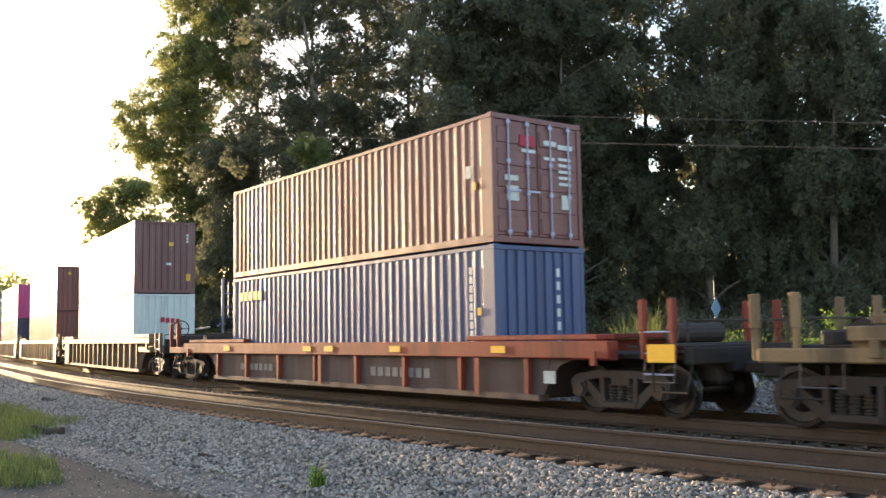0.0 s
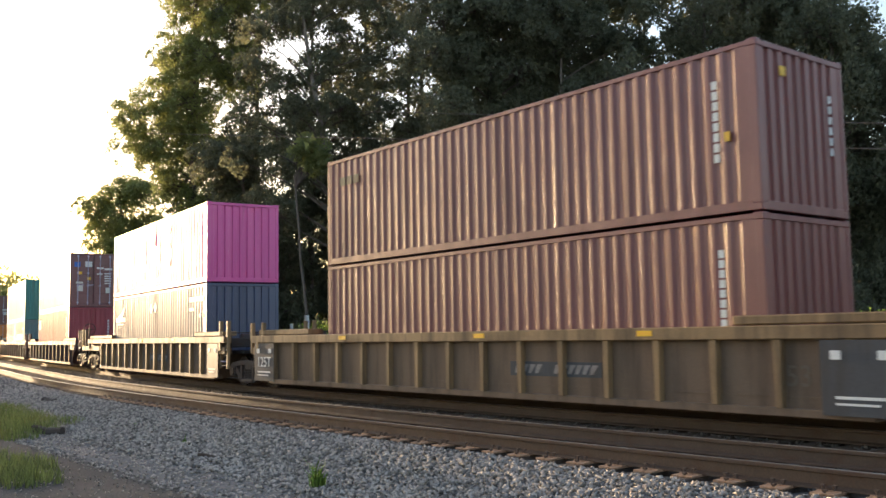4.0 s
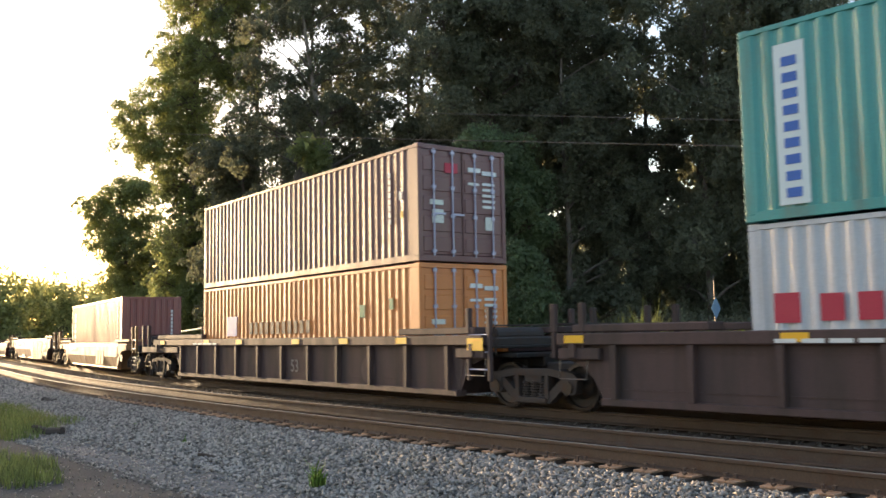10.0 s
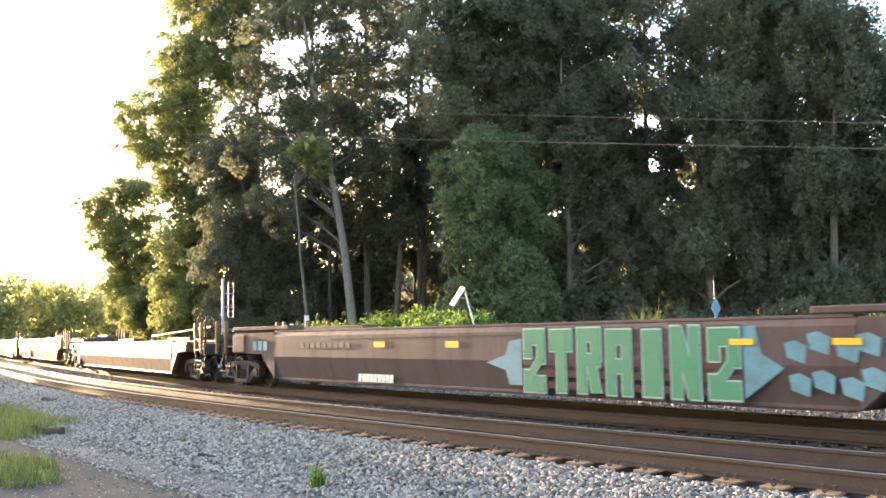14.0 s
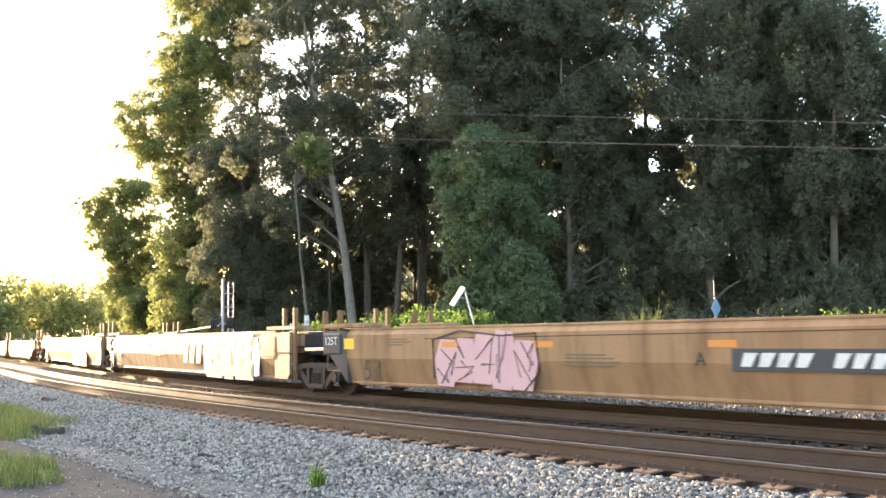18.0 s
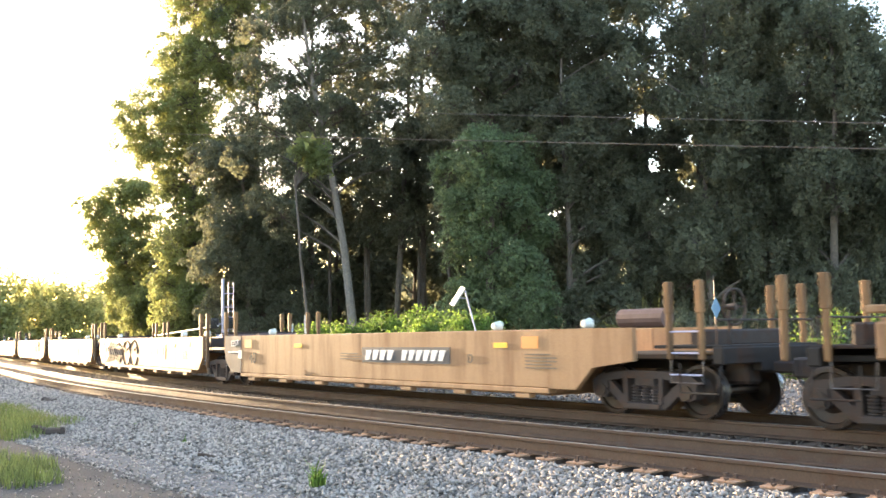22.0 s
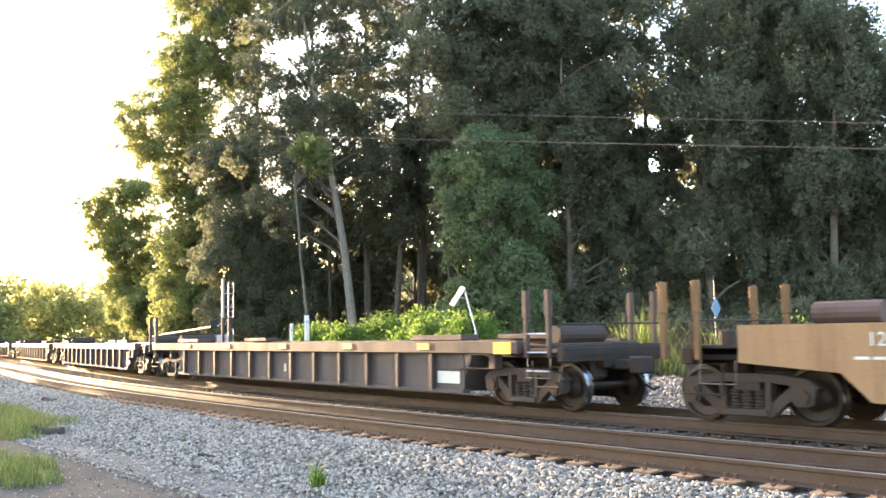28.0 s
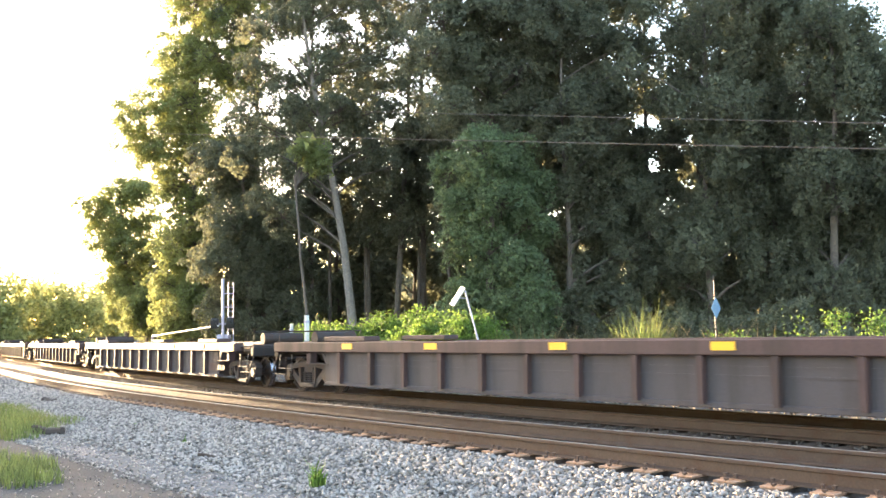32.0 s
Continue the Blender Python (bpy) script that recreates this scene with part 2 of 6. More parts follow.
def relief(off):
    """The bed's height, by the way off from the train's centre line."""
    knots = ((-400, -0.9), (-60, -0.6), (-12, -0.42), (-8.2, -0.46), (-7.0, -0.44), (-5.5, -0.27), (-5.05, -0.245), (-4.62, -0.25), (-4.4, -0.30), (-3.15, -0.30), (-2.9, -0.24), (-1.9, -0.28), (-0.9, -0.24), (-0.65, -0.30),
             (0.65, -0.30), (0.9, -0.2), (1.9, -0.12), (3.0, -0.02), (4.6, 0.14), (6.5, 0.22), (9.0, 0.2), (14, 0.25), (40, 1.0), (400, 3.0))
    for (a, za), (b, zb) in zip(knots, knots[1:]):
        if a <= off <= b:
            return za + (zb - za) * (off - a) / (b - a)
    return knots[-1][1]


def make_ground():
    ways = [-1500, -1000, -700, -500, -400, -320, -260, -220, -180, -150, -130] + list(range(-116, 40, 2)) + [44, 52, 65, 90, 140, 300, 700, 1500]
    offs = [-1500, -400, -150, -60, -30, -20, -16] + [-14 + 0.5 * i for i in range(45)] + [9, 10, 12, 14, 18, 25, 40, 80, 150, 400, 1500]
    verts, faces = [], []
    for s in ways:
        for o in offs:
            p = spot(s, o)
            wob = 0.05 * noise.noise(Vector((s * 0.35, o * 0.8, 0))) if (o < -5.4 or o > 2.5) else 0.0
            verts.append((p.x, p.y, relief(max(-400, min(400, o))) + wob))
    n = len(offs)
    for i in range(len(ways) - 1):
        for j in range(n - 1):
            a = i * n + j
            faces.append((a, a + n, a + n + 1, a + 1))
    ob = raw("ground", verts, faces, (M["ballast"], M["dirt"]), smooth=True)
    soil = [1 if (0.5 * (offs[j] + offs[j + 1]) < -8.4 or 0.5 * (offs[j] + offs[j + 1]) > 5) else 0 for i in range(len(ways) - 1) for j in range(n - 1)]
    ob.data.polygons.foreach_set("material_index", soil)
    tagged(ob, "grey ballast and trodden dirt along the railway", "ground", kind="structure")


make_ground()


def stones(name, label, n, s0, s1, o0, o1, size, seed, near=0.0, material="stone"):
    """Loose crushed stones strewn over a strip of the bed."""
    rng = np.random.default_rng(seed)
    base = np.array([(1, 0, 0), (-1, 0, 0), (0, 1, 0), (0, -1, 0), (0, 0, 1), (0, 0, -1)], float)
    tri = np.array([(0, 2, 4), (2, 1, 4), (1, 3, 4), (3, 0, 4), (2, 0, 5), (1, 2, 5), (3, 1, 5), (0, 3, 5)])
    f = rng.random(n)
    s = s1 - (s1 - s0) * f ** (1 + near)
    o = o0 + (o1 - o0) * rng.random(n)
    grid = np.linspace(s0, s1, 400)
    line = np.array([spot(g, 0)[:2] for g in grid])
    side = np.array([(spot(g, 1) - spot(g, 0))[:2] for g in grid])
    x = np.interp(s, grid, line[:, 0]) + o * np.interp(s, grid, side[:, 0])
    y = np.interp(s, grid, line[:, 1]) + o * np.interp(s, grid, side[:, 1])
    ks = np.linspace(o0, o1, 60)
    z = np.interp(o, ks, [relief(k) for k in ks]) + size * 0.55 * rng.random(n)
    dims = size * (0.45 + 0.75 * rng.random((n, 3)) ** 1.5) * np.array([1.25, 0.95, 0.72])
    v = base[None] * dims[:, None] * 0.6 * (0.75 + 0.5 * rng.random((n, 6, 1)))
    a, b = rng.random(n) * 6.28, (rng.random(n) - 0.5) * 1.6
    ca, sa, cb, sb = np.cos(a)[:, None], np.sin(a)[:, None], np.cos(b)[:, None], np.sin(b)[:, None]
    vx, vz = v[..., 0] * cb - v[..., 2] * sb, v[..., 0] * sb + v[..., 2] * cb
    vx, vy = vx * ca - v[..., 1] * sa, vx * sa + v[..., 1] * ca
    out = np.stack([vx + x[:, None], vy + y[:, None], vz + z[:, None]], -1).reshape(-1, 3)
    faces = (tri[None] + (np.arange(n) * 6)[:, None, None]).reshape(-1, 3)
    ob = raw(name, out, faces, M[material])
    tagged(ob, label, "gravel", kind="stuff")


stones("ballast_stones", "grey crushed-stone ballast sloping from the near track", 62000, -34, 4, -7.6, -4.93, 0.072, 1, 0.9)
stones("ballast_stones", "scattered ballast thinning out into trodden dirt", 6000, -34, -4, -8.7, -7.5, 0.055, 6, 0.9)
stones("ballast_stones", "small stones scattered over the trodden dirt", 2600, -34, -4, -11.5, -8.6, 0.035, 8, 0.9)
stones("ballast_stones", "grey crushed-stone ballast along the bend of the tracks", 18000, -95, -30, -7.9, -4.85, 0.10, 2, 0.6)
stones("ballast_stones", "dark brown ballast between the rails of the near track", 9000, -60, 6, -4.35, -3.15, 0.06, 3, 0.5, "darkstone")
stones("ballast_stones", "dark brown ballast between the two tracks", 15000, -60, 6, -2.95, -0.8, 0.065, 4, 0.5, "darkstone")
stones("ballast_stones", "dark brown ballast under the train", 8000, -55, 6, -0.65, 0.65, 0.06, 7, 0.5, "darkstone")
stones("ballast_stones", "pale ballast shoulder beyond the train", 20000, -55, 6, 0.85, 6.4, 0.085, 5, 0.5)


# ---- the two tracks ----
RAIL = ((-0.075, -0.20), (0.075, -0.20), (0.075, -0.185), (0.012, -0.16), (0.010, -0.05), (0.036, -0.04), (0.037, -0.008), (0.028, 0.0),
        (-0.028, 0.0), (-0.037, -0.008), (-0.036, -0.04), (-0.010, -0.05), (-0.012, -0.16), (-0.075, -0.185))


def sweep(profile, off, ways):
    bm, last = bmesh.new(), None
    for s in ways:
        ring = [bm.verts.new(spot(s, off + a, z)) for a, z in profile]
        if last:
            for k in range(len(ring)):
                f = bm.faces.new((last[k], ring[k], ring[(k + 1) % len(ring)], last[(k + 1) % len(ring)]))
                f.material_index = 1 if k == 7 else 0
        last = ring
    bmesh.ops.recalc_face_normals(bm, faces=bm.faces)
    return bm


def make_track(centre, name, label, first, last):
    track = thing(name, label, "railway track", "railway tracks", "structure")
    ways = [-420, -300, -220, -170, -130, -100] + [-84 + 2 * i for i in range(56)] + [40, 60]
    for side in (-0.752, 0.752):
        part("rail", sweep(RAIL, centre + side, ways), (M["rail"], M["railtop"]), track)
    tie = boxes((-0.115, 0.115, -1.3, 1.3, -0.2, 0), bevel=0.012)
    plate = boxes((-0.13, 0.13, -0.24, 0.20, 0, 0.022), (-0.13, 0.13, 0.077, 0.11, 0.01, 0.034), (-0.13, 0.13, -0.11, -0.077, 0.01, 0.034), bevel=0.004)
    spike = boxes((-0.011, 0.011, -0.011, 0.011, 0, 0.065), (-0.022, 0.022, -0.016, 0.03, 0.06, 0.082), bevel=0.004)
    kinds = []
    for nm, bm in (("tie", tie), ("tie_plate", plate), ("spike", spike)):
        me = bpy.data.meshes.new(nm)
        bm.to_mesh(me)
        bm.free()
        kinds.append(me)
    rng = random.Random(7)
    s = last
    while s > first:
        p, q = spot(s, centre), spot(s + 0.1, centre)
        turn = math.atan2(q.y - p.y, q.x - p.x) + rng.uniform(-0.015, 0.015)
        m = Matrix.Translation((p.x, p.y, -0.216 + rng.uniform(-0.006, 0.002))) @ Matrix.Rotation(turn, 4, "Z")
        ob = join("tie", kinds[0], M["tie"], track)
        ob.matrix_world = m @ Matrix.Translation((0, rng.uniform(-0.05, 0.05), 0))
        if s > -26:
            for side in (-0.80,) if centre < -1 else ():
                pl = join("tie_plate", kinds[1], M["plate"], track)
                pl.matrix_world = m @ Matrix.Translation((0, side, 0))
                if side < 0 and centre < -1:
                    for dx, dy in ((-0.07, -0.09), (0.05, -0.09), (0.0, -0.19)):
                        sp = join("spike", kinds[2], M["spike"], track)
                        sp.matrix_world = m @ Matrix.Translation((dx, side + dy, 0.005 if dy > -0.15 else -0.03))
        s -= 0.52 + rng.uniform(-0.02, 0.02)


make_track(NEAR, "near_track", "empty railway track with rusty rails, spikes and tie plates", -75, 6)
make_track(0.0, "train_track", "railway track under the freight train", -75, 6)


# ---- the train ----
WHEELS = []      # wheelsets, which turn as the train runs
RIDERS = []      # (thing, mark along the train, height)
WHEEL_R = 0.43


def make_meshes():
    """Shared meshes of the bogies."""
    out = {}
    # sideframe: a cast arch with two windows
    bm = slab(((-1.14, 0.56), (-0.98, 0.68), (-0.45, 0.75), (0.45, 0.75), (0.98, 0.68), (1.14, 0.56), (0.90, 0.56), (0.42, 0.63), (-0.42, 0.63), (-0.90, 0.56)), -0.09, 0.09)
    for g in (-1, 1):
        slab(((g * 0.98, 0.60), (g * 0.74, 0.60), (g * 0.28, 0.24), (g * 0.34, 0.13), (g * 0.42, 0.14)), -0.08, 0.08, bm)
        slab(((g * 0.31, 0.22), (g * 0.40, 0.22), (g * 0.42, 0.66), (g * 0.33, 0.66)), -0.10, 0.10, bm)
        slab(((g * 0.76, 0.58), (g * 1.10, 0.58), (g * 1.06, 0.34), (g * 0.98, 0.30), (g * 0.80, 0.30), (g * 0.74, 0.36)), -0.11, 0.07, bm)
    box(bm, -0.36, 0.36, -0.12, 0.12, 0.13, 0.24, 0.02)
    me = bpy.data.meshes.new("side_frame")
    bm.to_mesh(me)
    out["side_frame"] = me
    bm.free()
    rows = [(0.02, 0.235)]
    for k in range(6):
        rows += [(0.06, 0.242 + 0.048 * k), (0.088, 0.252 + 0.048 * k), (0.088, 0.270 + 0.048 * k), (0.06, 0.280 + 0.048 * k)]
    bm = lathe(rows + [(0.02, 0.53)], 10)
    bmesh.ops.transform(bm, matrix=Matrix.Rotation(radians(90), 4, "X") @ Matrix.Diagonal((1, 1, -1, 1)), verts=bm.verts)
    bmesh.ops.recalc_face_normals(bm, faces=bm.faces)
    me = bpy.data.meshes.new("spring")
    bm.to_mesh(me)
    out["spring"] = me
    bm.free()
    bm = boxes((-0.22, 0.22, -1.12, 1.12, 0.50, 0.72), (-0.35, 0.35, -0.35, 0.35, 0.66, 0.84), bevel=0.02)
    me = bpy.data.meshes.new("bolster")
    bm.to_mesh(me)
    out["bolster"] = me
    bm.free()
    bm = bmesh.new()
    for sgn in (-1, 1):
        rows = [(WHEEL_R + 0.027, 0.675), (WHEEL_R + 0.027, 0.70)] + [(WHEEL_R, 0.715), (WHEEL_R - 0.006, 0.81), (0.365, 0.815), (0.35, 0.775), (0.22, 0.755), (0.14, 0.80), (0.08, 0.84)]
        b2 = lathe([(r, y * sgn) for r, y in [(0.08, 0.63), (0.14, 0.66), (0.22, 0.70), (0.36, 0.69), (0.37, 0.675)] + rows], 24)
        tmp = bpy.data.meshes.new("tmp")
        b2.to_mesh(tmp)
        b2.free()
        bm.from_mesh(tmp)
        bpy.data.meshes.remove(tmp)
    rod(bm, (0, -1.12, 0), (0, 1.12, 0), 0.075, sides=10)
    for sgn in (-1, 1):
        rod(bm, (0, 1.10 * sgn, 0), (0, 1.20 * sgn, 0), 0.12, sides=6)
    bm.normal_update()
    for f in bm.faces:
        r = math.hypot(f.calc_center_median().x, f.calc_center_median().z)
        f.material_index = 1 if 0.36 < r and abs(f.normal.y) < 0.5 else 0
    me = bpy.data.meshes.new("wheelset")
    bm.to_mesh(me)
    out["wheelset"] = me
    bm.free()
    return out


KIT = make_meshes()


def add_bogie(car, x):
    """A two-axle bogie under the car at x."""
    bogie = join("bogie", KIT["bolster"], M["cast"], car, "grimy two-axle bogie")
    bogie.location = (x, 0, 0)
    for sgn in (-1, 1):
        fr = join("side_frame", KIT["side_frame"], M["cast"], bogie)
        fr.location = (0, 1.06 * sgn, 0)
        for dx in (-0.2, 0.0, 0.2):
            sp = join("spring", KIT["spring"], M["cast"], bogie)
            sp.location = (dx, 1.06 * sgn, 0)
    for dx in (-0.89, 0.89):
        w = join("wheelset", KIT["wheelset"], (M["wheel"], M["tread"]), bogie)
        w.location = (dx, 0, WHEEL_R)
        WHEELS.append(w)


def stencil(text, size, x, z, material, car, y=-1.468, name="stencil", squash=1.0, fat=0.0, depth=0.004):
    """Words or numbers painted on the side that faces the camera."""
    cu = bpy.data.curves.new(name, "FONT")
    cu.body, cu.size, cu.extrude, cu.align_x, cu.offset = text, size, depth, "CENTER", fat
    tmp = bpy.data.objects.new(name, cu)
    scene.collection.objects.link(tmp)
    me = bpy.data.meshes.new_from_object(tmp.evaluated_get(bpy.context.evaluated_depsgraph_get()))
    bpy.data.objects.remove(tmp)
    bpy.data.curves.remove(cu)
    me.transform(Matrix.Translation((x, y, z)) @ Matrix.Rotation(radians(90), 4, "X") @ Matrix.Diagonal((squash, 1, 1, 1)))
    bm = bmesh.new()
    bm.from_mesh(me)
    left = set(bm.verts)
    while left:                      # each character is a piece of its own
        todo, piece = [left.pop()], []
        while todo:
            v = todo.pop()
            piece.append(v)
            for e in v.link_edges:
                o = e.other_vert(v)
                if o in left:
                    left.remove(o)
                    todo.append(o)
        at = {v: i for i, v in enumerate(piece)}
        fs = {f for v in piece for f in v.link_faces}
        m2 = bpy.data.meshes.new(name)
        m2.from_pydata([v.co for v in piece], [], [[at[v] for v in f.verts] for f in fs])
        join(name, m2, material, car)
    bm.free()
    bpy.data.meshes.remove(me)


def bars(rows, material, car, name="lettering", y=-1.468, label=""):
    """Flat painted shapes on the near side: rows of (x0, x1, z0, z1)."""
    for a, b, c, d in rows:
        part(name, boxes((a, b, y - 0.005, y + 0.003, c, d)), material, car, label)


def blocks(x0, x1, z0, z1, n, material, ob, gap=0.18, y=-1.468, name="lettering", label=""):
    """A row of n painted blocks, as a line of lettering."""
    w = (x1 - x0) / n
    bars([(x0 + k * w, x0 + (k + 1 - gap) * w, z0, z1) for k in range(n)], material, ob, name, y, label)


def column(x0, x1, z0, z1, n, material, ob, gap=0.2, y=-1.468, name="lettering", label=""):
    h = (z1 - z0) / n
    bars([(x0, x1, z0 + k * h, z0 + (k + 1 - gap) * h) for k in range(n)], material, ob, name, y, label)


def brake_wheel(car, x, y, z, mt):
    bm = bmesh.new()
    r, n = 0.28, 20
    pts = [(x, y + r * math.cos(k * math.tau / n), z + r * math.sin(k * math.tau / n)) for k in range(n)]
    for k in range(n):
        rod(bm, pts[k], pts[(k + 1) % n], 0.02, sides=6)
    for k in range(0, n, 5):
        rod(bm, (x, y, z), pts[k], 0.014, sides=6)
    rod(bm, (x - 0.12, y, z), (x + 0.04, y, z), 0.05, sides=8)
    rod(bm, (x - 0.1, y, z - 0.9), (x - 0.1, y, z), 0.03, sides=6)
    part("brake_wheel", bm, mt, car)


def coupler(car, x, sgn):
    bm = boxes((min(x, x + 0.9 * -sgn), max(x, x + 0.9 * -sgn), -0.09, 0.09, 0.72, 0.90), (x - 0.16, x + 0.16, -0.17, 0.15, 0.66, 0.96), bevel=0.03)
    part("coupler", bm, M["cast"], car)
    bm = pipe([(x - sgn * 0.5, 0.35, 0.75), (x - sgn * 0.25, 0.35, 0.45), (x, 0.3, 0.36), (x + sgn * 0.1, 0.3, 0.42)], 0.025, 6)
    part("brake_hose", bm, M["cable"], car)


def well_car(front, rear, style, colour, top, group, label, bogies=(1, 1), pitch=1.06, low=0.24, panel=None, tall=True, wheel=2.45, plain=False, post=1.9):
    """A well car from its front end mark to its rear end mark; bogies: 1 its own, 2 shared with the next unit, 0 the neighbour's."""
    u = (front + rear) / 2
    half = (front - rear) / 2
    car = thing("well_car", label, "freight car", group)
    RIDERS.append((car, u, 0.0))
    mt = M[colour]
    pm = M[panel] if panel else mt
    ends = []
    for sgn, kind in ((1, bogies[0]), (-1, bogies[1])):
        bx = sgn * (half - ((1.9 if plain else 2.28 if sgn > 0 else 1.5) if kind == 1 else 0.0))      # bogie centre
        if kind:
            add_bogie(car, bx)
        ends.append((sgn, kind, bx))
    wf, wr = half - 4.25, 4.25 - half                        # the well between the bogies
    stop = {1: 2.2 if bogies[0] == 1 else 0.9, -1: 1.6 if bogies[1] == 1 else 0.9}      # where the chords end
    if ends[0][1] != 1:
        wf = half - 2.1
    if ends[1][1] != 1:
        wr = -half + 2.1
    Y = 1.46
    if plain:
        wf, wr = half - 3.75, 3.4 - half
    for sgn in (-1, 1):
        if plain:
            # chords that stop over the bogies, and a web cut off square
            d = 0.24
            part("top_chord", boxes((0.72 - half, half - 1.68, *sorted((sgn * Y, sgn * (Y - 0.26))), top - d, top), bevel=0.015), mt, car)
            part("side_web", boxes((wr - 0.35, wf + 0.28, *sorted((sgn * (Y - 0.17), sgn * (Y - 0.14))), low, top - d)), pm, car)
            part("bottom_chord", boxes((wr - 0.35, wf + 0.28, *sorted((sgn * (Y - 0.1), sgn * (Y - 0.30))), low - 0.06, low + 0.03), bevel=0.012), pm, car)
            for z, w in ((top - 0.42, 0.022), (top - 0.56, 0.03)):
                part("seam_strip", boxes((wr - 0.3, wf + 0.25, *sorted((sgn * (Y - 0.141), sgn * (Y - 0.125))), z, z + w)), pm, car)
            x = wf - 0.72
            while x > wr:
                part("rib", slab(((x - 0.06, top - d), (x + 0.06, top - d), (x + 0.045, low), (x - 0.045, low)), *sorted((sgn * (Y - 0.02), sgn * (Y - 0.145)))), mt, car)
                x -= 1.27
        elif style == "ribbed":
            d = 0.30 if top < 1.35 else 0.20
            part("top_chord", boxes((stop[-1] - half, half - stop[1], min(sgn * Y, sgn * (Y - 0.26)), max(sgn * Y, sgn * (Y - 0.26)), top - d, top), bevel=0.015), mt, car)
            a, b = sorted((sgn * (Y - 0.17), sgn * (Y - 0.14)))
            part("side_web", slab(((wr - 0.5, top - d), (wf + 0.5, top - d), (wf + 0.3, low), (wr - 0.3, low)), a, b), pm, car)
            a, b = sorted((sgn * (Y - 0.05), sgn * (Y - 0.30)))
            part("bottom_chord", boxes((wr - 0.3, wf + 0.3, a, b, low - 0.06, low + 0.06), bevel=0.012), pm, car)
            for zz in (top - d - 0.14, low + 0.2):
                part("seam_strip", boxes((wr - 0.3, wf + 0.3, *sorted((sgn * (Y - 0.141), sgn * (Y - 0.128))), zz, zz + 0.018)), pm, car)
            n = max(2, round((wf - wr) / pitch))
            for k in range(n + 1):
                x = wr + (wf - wr) * k / n
                a, b = sorted((sgn * (Y - 0.02), sgn * (Y - 0.145)))
                part("rib", slab(((x - 0.06, top - d), (x + 0.06, top - d), (x + 0.045, low + 0.06), (x - 0.045, low + 0.06)), a, b), mt, car)
        elif style == "creased":
            # a plate that leans out to a crease, then in below it
            c = low + 0.52 * (top - low) - 0.05
            s_ = sgn
            prof = [(s_ * (Y - 0.06), top), (s_ * Y, top - 0.1), (s_ * (Y + 0.01), c), (s_ * (Y - 0.13), low + 0.05), (s_ * (Y - 0.11), low), (s_ * (Y - 0.22), low), (s_ * (Y - 0.14), top - 0.1), (s_ * (Y - 0.2), top)]
            part("side_plate", beam(prof, wr - 0.25, wf + 0.25), mt, car)
            for e, (x, g) in enumerate(((wf, 1), (wr, -1))):
                a, b = sorted((s_ * (Y - 0.01), s_ * (Y - 0.15)))
                if ends[e][1] == 0:
                    prof = ((x + 0.25, top), (x + 1.15, top), (x + 1.15, low + 0.12), (x + 1.0, low), (x + 0.25, low))
                else:
                    prof = ((x + 0.25 * g, top), (half * g - stop[g] * g, top), (half * g - stop[g] * g, 0.98), (x + 1.0 * g, 0.95), (x + 0.25 * g, low))
                part("end_gusset", slab(prof, a, b), M["slate"] if ends[e][1] == 2 else mt, car)
            part("weld_seam", slab(((wr + 2.6, top - 0.21), (wr + 2.6, top - 0.195), (wf - 3.4, top - 0.135), (wf - 3.4, top - 0.15)), *sorted((s_ * (Y + 0.0065), s_ * (Y - 0.02)))), M["cast"], car)
            part("top_lip", boxes((wr - 0.2, wf + 0.2, *sorted((s_ * (Y - 0.05), s_ * (Y - 0.2))), top, top + 0.05), bevel=0.01), mt, car)
        else:
            # flat plate with a bottom flange and dark end panels
            part("side_plate", boxes((wr - 0.1, wf + 0.1, *sorted((sgn * Y, sgn * (Y - 0.12))), low + 0.1, top), bevel=0.02), mt, car)
            part("bottom_flange", boxes((wr - 0.1, wf + 0.1, *sorted((sgn * (Y + 0.03), sgn * (Y - 0.2))), low, low + 0.1), bevel=0.015), mt, car)
            n = 7
            for k in range(n):
                x = wr + 0.6 + (wf - wr - 1.2) * k / (n - 1)
                part("foot_bracket", boxes((x - 0.2, x + 0.2, *sorted((sgn * (Y + 0.02), sgn * (Y - 0.15))), low - 0.1, low), bevel=0.02), mt, car)
            for x, g in ((wf, 1), (wr, -1)):
                a, b = sorted((sgn * (Y + 0.006), sgn * (Y - 0.1)))
                w = 4.25 - stop[g] if stop[g] > 1 else 1.16
                part("end_panel", slab(((x + 0.1 * g, top), (x + w * g, top), (x + w * g, 0.92), (x + 1.15 * g, 0.80), (x + 0.75 * g, low + 0.1), (x + 0.1 * g, low + 0.1)), a, b), M["slate"] if g < 0 and bogies[1] == 2 else mt, car, "dark grey painted end panel" if g < 0 and bogies[1] == 2 else "")
    # well floor and end bulkheads
    part("well_floor", boxes((wr, wf, -1.3, 1.3, low - 0.04, low + 0.03)), pm, car)
    for x, g in ((wf, 1), (wr, -1)):
        part("bulkhead", slab(((x, low), (x + 0.1 * g, low), (x + 0.55 * g, 0.98), (x + 0.45 * g, 0.98)), -1.3, 1.3), pm, car)
